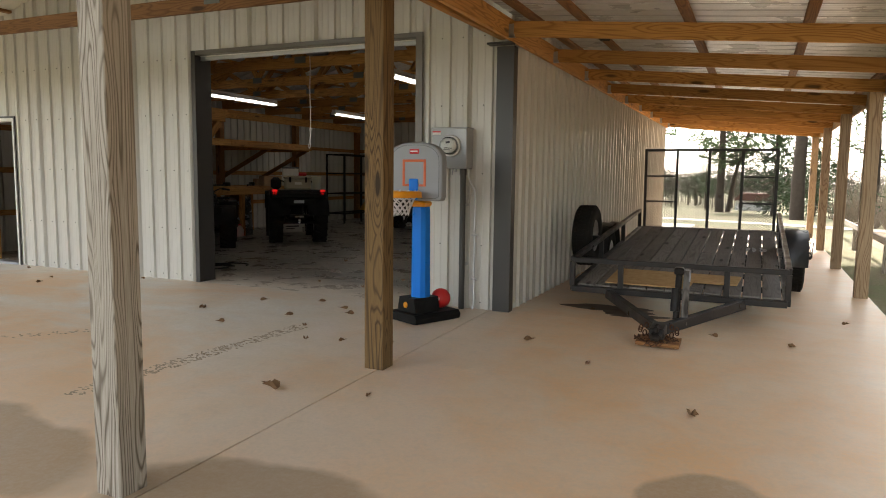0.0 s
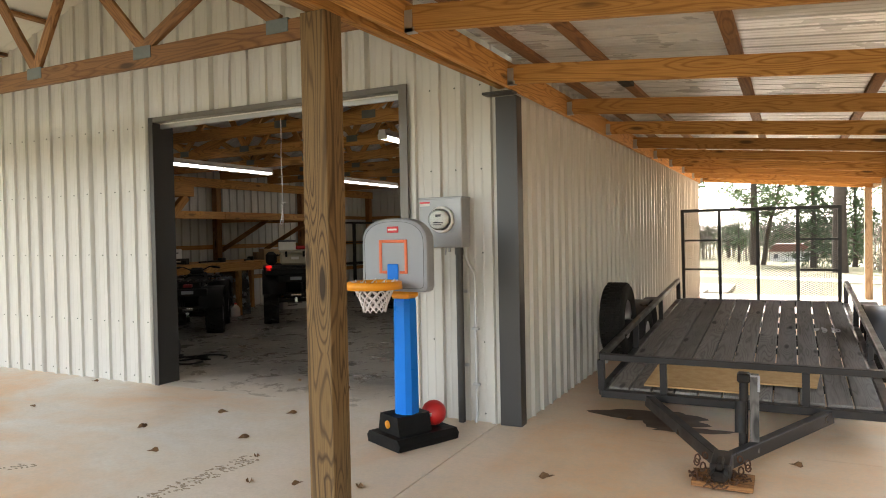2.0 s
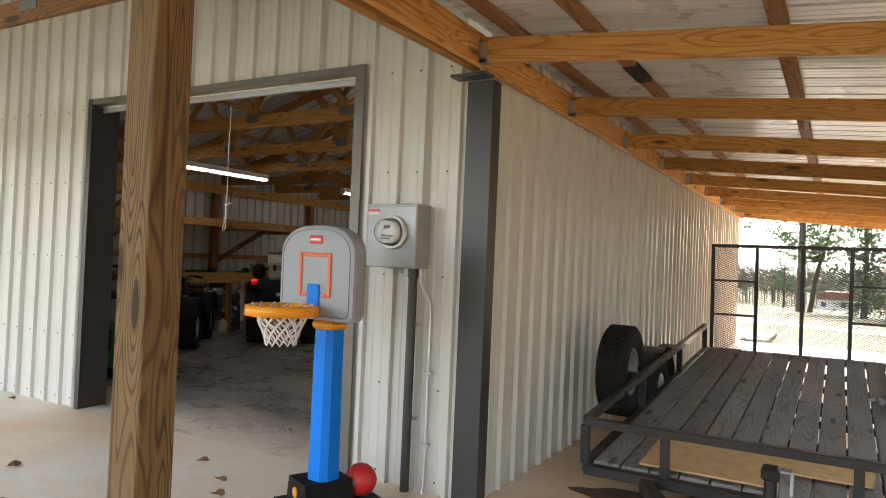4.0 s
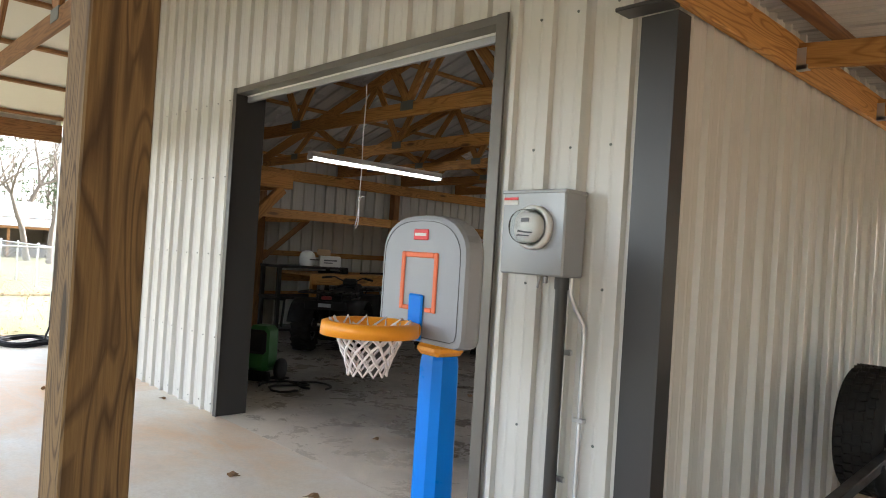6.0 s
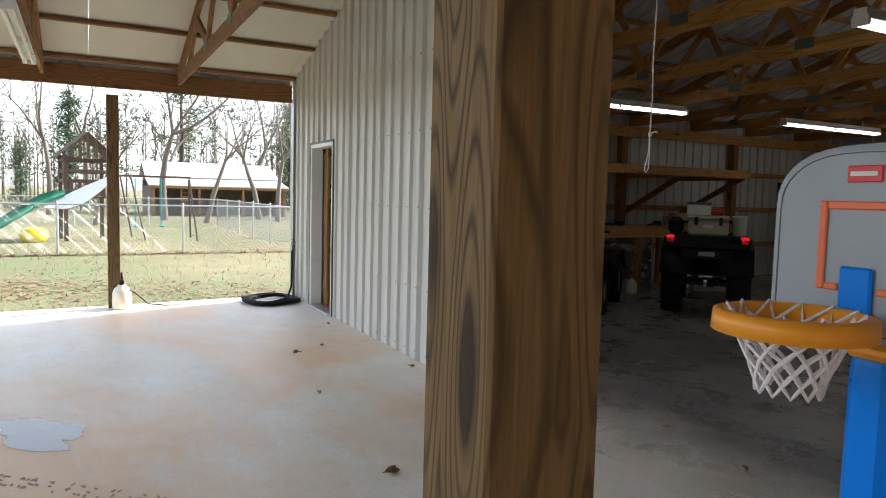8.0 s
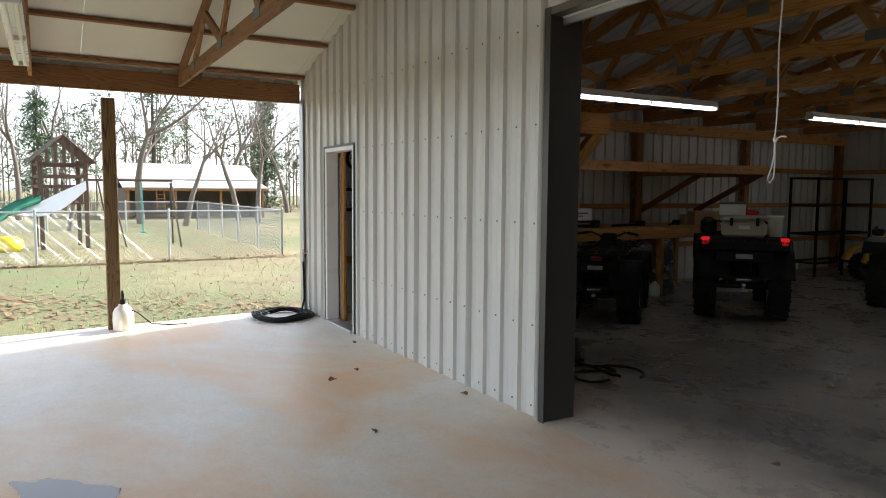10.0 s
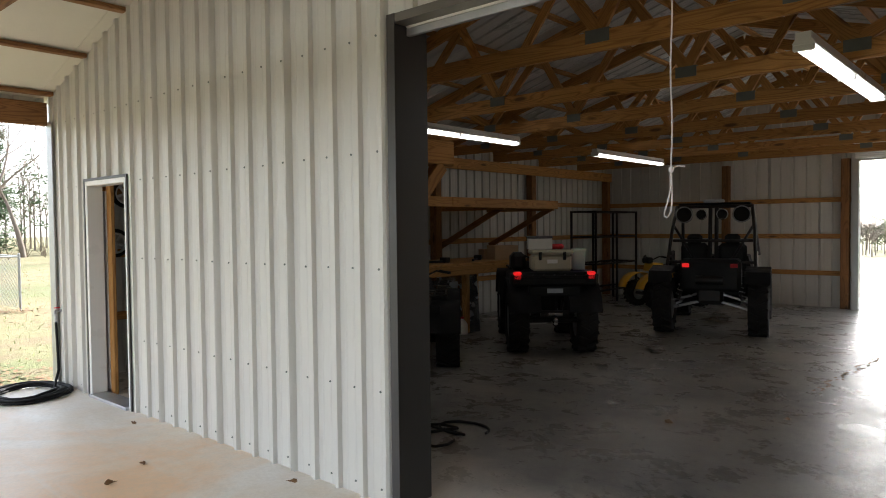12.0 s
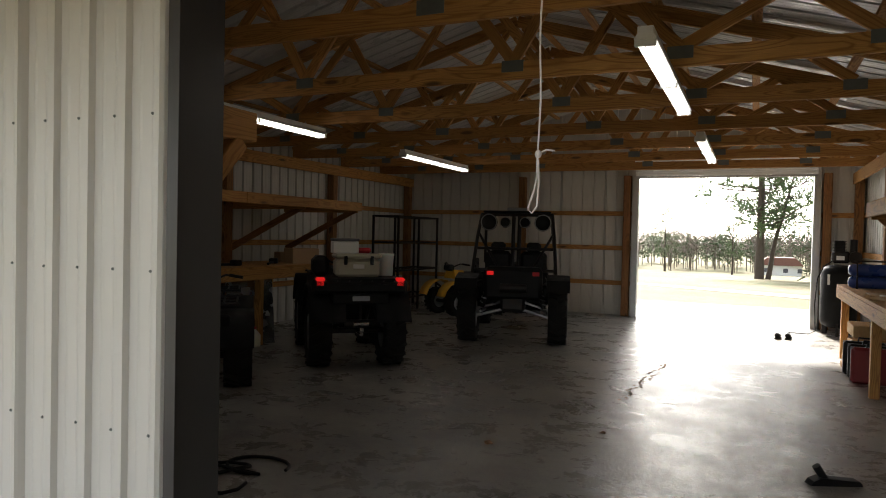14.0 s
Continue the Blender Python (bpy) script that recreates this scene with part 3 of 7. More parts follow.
timber_post(-2.35, 1.93, 2.66, 0.148, M_GREYPOST, "sun-bleached grey timber post with open grain at the porch corner")
timber_post(-2.26, 4.085, 2.66, 0.152, M_POST, "brown treated timber post with knots and checks")
for y in (9.02, 11.90, 14.95, 18.1):
    timber_post(1.325, y, 2.34, 0.14, M_LEANPOST, "brown treated timber post at the outer edge of the lean-to")
timber_post(-11.2, 4.0, 2.62, 0.14, M_POST, "brown treated timber post by the lawn")
hb = beam("porch_header", (XL - 0.02, PORCH_Y0, 2.83), (XL - 0.02, YF - 0.04, 2.83), 0.06, 0.24, M_CHORD)
tagged(hb, "red-brown timber header over the open porch side", "beam", kind="structure")
hb = beam("porch_header", (-2.30, PORCH_Y0, 2.73), (-2.14, YF - 0.04, 2.73), 0.06, 0.14, M_PINE)
tagged(hb, "yellow pine header between porch and lean-to", "beam", kind="structure")
# ---- more materials ----
M_BLACK = plain("black plastic", (0.006, 0.006, 0.0065), 0.58, 0.0, 0.3, 9.0, 0.12)
M_RUBBER = plain("tyre rubber", (0.010, 0.0098, 0.0095), 0.8, 0.0, 0.3, 12.0, 0.3, 60, (0.06, 0.05, 0.04))
M_FRAME = plain("black steel tube", (0.015, 0.015, 0.016), 0.45, 0.2, 0.3, 8.0, 0.1, 70, (0.07, 0.04, 0.02))
M_STEEL = plain("bare steel", (0.45, 0.45, 0.46), 0.35, 0.9, 0.25, 8.0, 0.1)
M_CHROME = plain("chrome", (0.75, 0.75, 0.76), 0.12, 1.0, 0.05, 8.0, 0.0)
M_BLUE = plain("blue plastic", (0.002, 0.20, 0.78), 0.38, 0.0, 0.12, 5.0, 0.05)
M_ORANGE = plain("orange plastic", (0.85, 0.33, 0.015), 0.4, 0.0, 0.12, 5.0, 0.05)
M_REDORANGE = plain("red orange line", (0.75, 0.16, 0.06), 0.5, 0.0, 0.15, 8.0, 0.05)
M_GREY = plain("grey plastic", (0.30, 0.32, 0.35), 0.42, 0.0, 0.10, 5.0, 0.05)
M_NET = plain("white cord", (0.72, 0.68, 0.70), 0.8, 0.0, 0.15, 40.0, 0.3)
M_RED = plain("red rubber", (0.55, 0.02, 0.02), 0.4, 0.0, 0.2, 14.0, 0.2, 200)
M_REDLENS = glow("red tail lens", (0.55, 0.01, 0.01), 0.25)
M_METER = plain("grey meter box", (0.33, 0.34, 0.35), 0.4, 0.3, 0.1, 5.0, 0.04)
M_YELLOW = plain("yellow plastic", (0.72, 0.38, 0.03), 0.4, 0.0, 0.15)
M_GREEN = plain("green plastic", (0.012, 0.11, 0.014), 0.5, 0.0, 0.15)
M_KHAKI = plain("tan rotomoulded plastic", (0.42, 0.38, 0.28), 0.55, 0.0, 0.12)
M_CARD = plain("brown cardboard", (0.42, 0.28, 0.16), 0.85, 0.0, 0.15, 6.0, 0.15)
M_PAPER = plain("white printed paper", (0.72, 0.71, 0.68), 0.7, 0.0, 0.08)
M_INK = plain("grey ink", (0.10, 0.10, 0.11), 0.7, 0.0, 0.1)
M_REDINK = plain("red label", (0.62, 0.03, 0.04), 0.5, 0.0, 0.1)
M_OSB = plain("strand board", (0.56, 0.37, 0.17), 0.8, 0.0, 0.5, 14.0, 0.4, 55, (0.34, 0.19, 0.07))
M_DECK = wood("grey weathered decking", (0.24, 0.225, 0.21), (0.13, 0.12, 0.11), 0.8, 9, True, (0.27, 0.255, 0.24))
M_SHEET = plain("brushed sheet metal", (0.62, 0.64, 0.66), 0.25, 0.9, 0.1, 3.0, 0.03)
M_DARKRED = plain("dark red plastic", (0.20, 0.012, 0.015), 0.45, 0.0, 0.2)
M_DARKBLUE = plain("dark blue enamel", (0.02, 0.05, 0.22), 0.3, 0.0, 0.1)
M_LEAF = plain("dry oak leaf", (0.20, 0.11, 0.05), 0.8, 0.0, 0.4, 30.0, 0.2)
for _m in (M_BLACK, M_RUBBER, M_FRAME, M_BLUE):
    _m.node_tree.nodes["Principled BSDF"].inputs["Specular IOR Level"].default_value = 0.22
M_CLEAR, _n, _l, _b = nodes_of("clear glass")
_b.inputs["Transmission Weight"].default_value, _b.inputs["Roughness"].default_value, _b.inputs["Base Color"].default_value = 1.0, 0.03, (0.95, 0.97, 0.97, 1)
_b.inputs["IOR"].default_value = 1.08
M_WATER, _n, _l, _b = nodes_of("standing water")
_b.inputs["Base Color"].default_value, _b.inputs["Roughness"].default_value = (0.10, 0.09, 0.08, 1), 0.03
M_JUG, _n, _l, _b = nodes_of("milky plastic")
_b.inputs["Base Color"].default_value, _b.inputs["Roughness"].default_value, _b.inputs["Subsurface Weight"].default_value = (0.82, 0.80, 0.70, 1), 0.4, 0.4


def slab_z(y):
    return -SLOPE * max(0.0, YF - y)


# ---- barn inside: wall framing ----
for z in (0.65, 1.355, 2.05):
    for x0, x1 in ((XL + 0.08, FD[0] - 0.08), (FD[1] + 0.08, XR - 0.06)):
        tagged(beam("girt", (x0, YB - 0.022, z), (x1, YB - 0.022, z), 0.04, 0.09, M_PINE), "orange pine girt on the rear steel wall", "girt", "wall girts", "structure")
    tagged(beam("girt", (XL + 0.025, YF + 0.1, z), (XL + 0.025, YB - 0.1, z), 0.04, 0.09, M_PINE), "orange pine girt on the left steel wall", "girt", "wall girts", "structure")
    tagged(beam("girt", (XR - 0.025, YF + 0.1, z), (XR - 0.025, YB - 0.1, z), 0.04, 0.09, M_PINE), "orange pine girt on the side steel wall", "girt", "wall girts", "structure")
    tagged(beam("girt", (WD[1] + 0.05, YF + 0.028, z), (GD[0] - 0.02, YF + 0.028, z), 0.04, 0.09, M_PINE), "orange pine girt on the front steel wall", "girt", "wall girts", "structure")
for x, y in ((XL + 0.11, YB - 0.12), (-8.35, YB - 0.12), (FD[0] - 0.16, YB - 0.12), (FD[1] + 0.16, YB - 0.12), (XR - 0.12, YB - 0.12), (XL + 0.12, 15.05), (XL + 0.12, 12.2), (XL + 0.12, 9.3), (XR - 0.12, 15.05), (XR - 0.12, 12.2), (XR - 0.12, 9.3), (GD[0] - 0.1, YF + 0.13), (GD[1] + 0.1, YF + 0.13)):
    tagged(beam("wall_post", (x, y, 0.0), (x, y, 2.80), 0.14, 0.14, M_CHORD, up=(0, 1, 0)), "brown timber wall post of the pole barn", "post", "wall posts", "structure")
for x in (XL + 0.20, XR - 0.20):
    tagged(beam("wall_plate", (x, YF + 0.05, 2.70), (x, YB - 0.05, 2.70), 0.04, 0.19, M_PINE), "orange pine plate carrying the trusses", "beam", kind="structure")
tagged(beam("wall_plate", (XL + 0.3, YB - 0.24, 3.10), (XR - 0.3, YB - 0.24, 3.10), 0.04, 0.12, M_PINE), "orange pine header over the rear doorway", "beam", kind="structure")

# ---- strip lights ----
def strip_light(x, y0, y1, z, turn=0, tube_mat=None, label="white eight-foot fluorescent strip light, lit, under the trusses"):
    t = tagged(thing("strip_light", (x, y0, z), turn), label, "strip light", "strip lights")
    ln_ = y1 - y0
    part("housing", Geo().prism([(-0.045, 0.03), (-0.065, 0.0), (-0.06, -0.006), (0.06, -0.006), (0.065, 0.0), (0.045, 0.03), (0.045, 0.07), (-0.045, 0.07)], 0, ln_), M_WHITE, t)
    for y in (0.0, ln_ / 2 - 0.02, ln_ - 0.03):
        part("end_cap", Geo().box(-0.062, y, -0.045, 0.062, y + 0.03, -0.004, 0.006), M_WHITE, t)
    for sx in (-0.032, 0.032):
        for a, b in ((0.03, ln_ / 2 - 0.02), (ln_ / 2 + 0.01, ln_ - 0.03)):
            part("tube", Geo().tube([(sx, a, -0.028), (sx, b, -0.028)], 0.016, 10), tube_mat or M_TUBE, t)
    for y in (0.35, ln_ - 0.35):
        part("hanger", Geo().tube([(0, y, 0.07), (0, y, 0.10)], 0.006, 6), M_STEEL, t)
    return t


strip_light(-8.61, 8.63, 11.07, 2.72)
strip_light(-8.585, 13.09, 15.53, 2.72)
strip_light(-4.455, 8.22, 10.66, 2.72)
strip_light(-4.44, 12.46, 14.90, 2.72)

strip_light(-7.3, 3.20, 5.64, 2.73, 90, M_JUG, "white eight-foot fluorescent strip light, unlit, under the porch truss")

# ---- pull cord ----
pts = [(-4.572 + 0.004 * math.sin(i * 1.1), 6.53, 2.69 - i * 0.09) for i in range(11)]
pts += [(-4.572, 6.53, 1.79), (-4.587, 6.53, 1.72), (-4.607, 6.53, 1.66), (-4.592, 6.53, 1.645), (-4.572, 6.53, 1.67), (-4.567, 6.53, 1.75), (-4.572, 6.53, 1.84)]
cord = tagged(thing("pull_cord", (0, 0, 0)), "white cotton pull cord hanging from the open garage door", "cord")
part("cord", Geo().tube(pts, 0.004, 6), M_NET, cord)
part("knot", Geo().ball((-4.572, 6.53, 1.86), 0.014, 0.012, 0.016, 8).tube([(-4.572, 6.53, 1.86), (-4.542, 6.53, 1.875), (-4.512, 6.53, 1.87)], 0.004, 5), M_NET, cord)

# ---- shelves and benches ----
def bracket_shelf(name, label, x0, x1, y0, y1, z, posts, wall_x, edge=0.14):
    t = tagged(thing(name), label, "shelf", kind="")
    part("board", Geo().box(x0 + 0.04, y0, z - 0.03, x1 - 0.04, y1, z, 0.003), M_PINE, t)
    front = x1 if abs(x1 - wall_x) > abs(x0 - wall_x) else x0
    s = 1 if front == x1 else -1
    n = max(1, round((y1 - y0) / 2.4))
    for i in range(n):
        beam("edge_board", (front - s * 0.02, y0 + (y1 - y0) * i / n + 0.003, z - edge / 2), (front - s * 0.02, y0 + (y1 - y0) * (i + 1) / n - 0.003, z - edge / 2), 0.04, edge, M_PINE, t)
    for y in posts:
        beam("arm", (wall_x, y, z - 0.10), (front - s * 0.04, y, z - 0.10), 0.04, 0.13, M_PINE, t)
        beam("brace", (wall_x + s * 0.02, y + 0.041, z - 0.78), (front - s * 0.12, y + 0.041, z - 0.12), 0.04, 0.09, M_CHORD, t)
    return t


bracket_shelf("wall_shelf", "long pine wall shelf on diagonal braces", -10.95, -9.66, 8.2, 13.77, 2.035, (9.38, 12.28, 13.70), XL + 0.05)
bracket_shelf("wall_shelf", "pine wall shelf with pale edge board on a brace", -2.85, XR - 0.06, 8.6, 12.0, 1.96, (9.2, 11.95), XR - 0.05)
fs = tagged(thing("corner_shelf"), "thick pine shelf arm with a brace beside the doorway", "shelf")
part("board", Geo().box(-9.2, YF + 0.06, 2.11, -6.32, YF + 0.66, 2.14, 0.003), M_PINE, fs)
beam("arm", (-6.26, YF + 0.05, 2.09), (-6.26, YF + 0.67, 2.09), 0.09, 0.15, M_PINE, fs)
beam("edge_board", (-9.2, YF + 0.66, 2.09), (-6.32, YF + 0.66, 2.09), 0.04, 0.14, M_PINE, fs)
beam("brace", (-6.26, YF + 0.06, 1.47), (-6.26, YF + 0.58, 2.01), 0.07, 0.09, M_PINE, fs)


def bench(name, label, x0, x1, y0, y1, z, legs, low=None, ext=0.0):
    t = tagged(thing(name), label, "workbench")
    n = 3
    for i in range(n):
        a, b = x0 + (x1 - x0) * i / n, x0 + (x1 - x0) * (i + 1) / n
        beam("top_board", ((a + b) / 2, y0, z - 0.02), ((a + b) / 2, y1, z - 0.02), abs(b - a) - 0.004, 0.04, M_PINE, t, up=(0, 0, 1))
    for x in (x0 + 0.02, x1 - 0.02):
        beam("apron", (x, y0, z - 0.11), (x, y1, z - 0.11), 0.04, 0.138, M_PINE, t)
    beam("apron", (x0 + 0.04, y1 - 0.02, z - 0.11), (x1 - 0.04, y1 - 0.02, z - 0.11), 0.04, 0.138, M_PINE, t)
    for x, y in legs:
        beam("leg", (x, y, 0), (x, y, z - 0.042), 0.09, 0.09, M_PINE, t, up=(0, 1, 0))
    return t


bench("workbench", "rough pine workbench with cluttered top", -10.95, -9.85, 9.6, 13.1, 1.07, [(-9.95, 9.7), (-9.95, 12.95), (-10.85, 12.95), (-9.95, 11.6)])
bench("workbench", "pale pine workbench along the side wall", -2.80, -2.18, 9.0, 14.9, 1.0, [(-2.70, 12.2), (-2.70, 14.8), (-2.28, 14.8), (-2.72, 9.3)])

# black wire shelving in the far corner
ws = tagged(thing("metal_shelving", (-10.45, 16.9, 0)), "tall black steel storage rack, mostly empty", "shelving")
for x in (-0.28, 0.28):
    for y in (-0.9, 0.0, 0.9):
        part("upright", Geo().box(x - 0.02, y - 0.02, 0, x + 0.02, y + 0.02, 1.9, 0.003), M_FRAME, ws)
for z in (0.25, 0.80, 1.35, 1.87):
    g = Geo()
    g.box(-0.30, -0.92, z, 0.30, -0.88, z + 0.035).box(-0.30, 0.88, z, 0.30, 0.92, z + 0.035)
    g.box(-0.30, -0.88, z, -0.27, 0.88, z + 0.035).box(0.27, -0.88, z, 0.30, 0.88, z + 0.035)
    for i in range(14):
        y = -0.82 + i * 0.125
        g.tube([(-0.27, y, z + 0.03), (0.27, y, z + 0.03)], 0.004, 4)
    part("shelf", g, M_FRAME, ws)

# black cabinet rack behind the first quad, with helmet and box
rack = tagged(thing("steel_rack", (-10.3, 9.75, 0)), "black steel rack with open shelves", "shelving")
for x in (-0.25, 0.25):
    for y in (-0.62, 0.62):
        part("upright", Geo().box(x - 0.03, y - 0.03, 0, x + 0.03, y + 0.03, 1.14, 0.004), M_FRAME, rack)
for z in (0.15, 0.65, 1.14):
    part("shelf", Geo().box(-0.29, -0.66, z, 0.29, 0.66, z + 0.04, 0.004), M_FRAME, rack)
hm = tagged(thing("helmet", (-10.25, 9.75, 1.18), 20), "white riding helmet on the steel rack", "helmet")
part("shell", Geo().lathe([(0.10, 0.0), (0.125, 0.05), (0.135, 0.12), (0.12, 0.19), (0.08, 0.235), (0.03, 0.25), (0.001, 0.252)], 20), M_WHITE, hm)
part("visor", Geo().box(0.09, -0.075, 0.10, 0.20, 0.075, 0.115, 0.005), M_BLACK, hm)


def carton(name, label, base, turn, sx, sy, sz, material, bar=None, lid=True):
    t = tagged(thing(name, base, turn), label, "box")
    part("body", Geo().box(-sx / 2, -sy / 2, 0, sx / 2, sy / 2, sz, 0.004), material, t)
    if bar:
        g = Geo()
        g.box(-sx * 0.30, -sy / 2 - 0.002, sz * 0.55, sx * 0.32, -sy / 2 + 0.001, sz * 0.68)
        g.box(-sx * 0.30, -sy / 2 - 0.002, sz * 0.32, sx * 0.12, -sy / 2 + 0.001, sz * 0.42)
        g.box(sx / 2 - 0.001, -sy * 0.3, sz * 0.5, sx / 2 + 0.002, sy * 0.3, sz * 0.64)
        part("print", g, bar, t)
    if lid:
        part("flap", Geo().box(-sx / 2, -sy / 2, sz + 0.001, -0.003, sy / 2, sz + 0.006).box(0.003, -sy / 2, sz + 0.001, sx / 2, sy / 2, sz + 0.006), material, t)
    return t


carton("box", "white printed cardboard box on the rack", (-10.2, 10.15, 1.18), 62, 0.34, 0.26, 0.17, M_PAPER, M_INK)
carton("box", "brown cardboard box on the rack", (-10.3, 10.1, 1.358), 55, 0.22, 0.2, 0.10, M_CARD)
carton("box", "brown cardboard box on the workbench", (-10.1, 12.75, 1.07), 60, 0.42, 0.34, 0.22, M_CARD)
carton("box", "brown cardboard box on the workbench", (-10.45, 12.85, 1.07), 60, 0.30, 0.25, 0.15, M_CARD)
carton("box", "white printed carton on the floor under the bench", (-9.75, 13.0, 0.0), 60, 0.52, 0.25, 0.22, M_PAPER, M_INK, False)
carton("box", "pale wooden offcut box under the workbench", (-2.5, 14.2, 0.40), 0, 0.4, 0.6, 0.14, M_OSB)
lean = pose(-10.02, 11.55, 0.0, -8, 0, 62)
pn = part("metal_sheet", Geo().box(-0.33, -0.012, 0.0, 0.33, 0.012, 0.98, 0.004), M_SHEET, m=lean)
tagged(pn, "shiny sheet metal panel leaning on the bench", "panel")
jug = tagged(thing("jug", (-9.90, 11.45, 0)), "small white plastic jug on the floor", "jug")
part("body", Geo().lathe([(0.001, 0), (0.08, 0), (0.085, 0.02), (0.085, 0.15), (0.05, 0.2), (0.025, 0.22), (0.025, 0.24), (0.001, 0.24)], 16), M_JUG, jug)
part("cap", Geo().lathe([(0.03, 0.235), (0.03, 0.26), (0.001, 0.262)], 12), M_REDINK, jug)
for i, (y, ln_) in enumerate(((10.2, 0.5), (11.1, 0.7), (12.1, 0.6))):
    t = tagged(thing("hand_tool", (-10.15, y, 1.07), 70 + 25 * i), "dark hand tool lying on the workbench", "tool", "bench tools")
    part("handle", Geo().tube([(-ln_ / 2, 0, 0.02), (0, 0.01, 0.025), (ln_ / 2 - 0.1, 0, 0.02)], 0.018, 8), M_BLACK, t)
    part("head", Geo().box(ln_ / 2 - 0.12, -0.06, 0, ln_ / 2, 0.06, 0.08, 0.012), M_FRAME, t)


# ---- wheels ----
TYRES = {}


def wheel(parent, c, r, w, rim_mat, knob=True, name="wheel"):
    """An axle-along-x wheel: tyre with lugs, and a rim as its sub-part."""
    key = (r, w, knob, rim_mat.name)
    if key not in TYRES:
        ax = pose(0, 0, 0, 0, 90, 0)
        g = Geo().lathe([(r * 0.52, -w * 0.40), (r * 0.60, -w * 0.48), (r * 0.78, -w * 0.5), (r * 0.92, -w * 0.46), (r * 0.965, -w * 0.34), (r * 0.975, 0), (r * 0.965, w * 0.34), (r * 0.92, w * 0.46), (r * 0.78, w * 0.5), (r * 0.60, w * 0.48), (r * 0.52, w * 0.40)], 32, ax)
        n = 18
        if knob:
            for i in range(n):
                for s in (-1, 1):
                    a = 2 * math.pi * (i + (0.5 if s > 0 else 0)) / n
                    m = pose(0, 0, 0, math.degrees(a), 0, 0) @ pose(s * w * 0.24, 0, r * 0.975, 0, 0, s * 28)
                    g.box(-w * 0.26, -0.022, -0.02, w * 0.26, 0.022, r * 0.055, 0.004, m)
        else:
            for i in range(40):
                for k in (-0.3, -0.1, 0.1, 0.3):
                    m = pose(0, 0, 0, 360 * (i + (0.5 if abs(k) < 0.2 else 0)) / 40, 0, 0) @ pose(k * w, 0, r * 0.975, 0, 0, 10)
                    g.box(-w * 0.075, -0.02, -0.01, w * 0.075, 0.02, r * 0.018, 0.0, m)
        rim = Geo().lathe([(0.001, w * 0.10), (r * 0.16, w * 0.12), (r * 0.18, w * 0.05), (r * 0.40, w * 0.08), (r * 0.46, w * 0.34), (r * 0.53, w * 0.42), (r * 0.53, -w * 0.40), (r * 0.46, -w * 0.34), (r * 0.40, -w * 0.02), (r * 0.001, -w * 0.02)], 24, ax)
        for i in range(5):
            a = 2 * math.pi * i / 5
            rim.tube([(w * 0.07, r * 0.26 * math.cos(a), r * 0.26 * math.sin(a)), (w * 0.13, r * 0.26 * math.cos(a), r * 0.26 * math.sin(a))], 0.012, 6)
        TYRES[key] = (g.mesh("tyre", M_RUBBER), rim.mesh("rim", rim_mat))
    wh = thing(name)
    wh.matrix_basis = Matrix.Translation(c)
    wh.parent = parent
    t, rm = new("tyre", TYRES[key][0]), new("rim", TYRES[key][1])
    for o in (t, rm):
        o.parent = wh
        if c[0] < 0:
            o.rotation_euler = (0, 0, math.pi)
    return wh


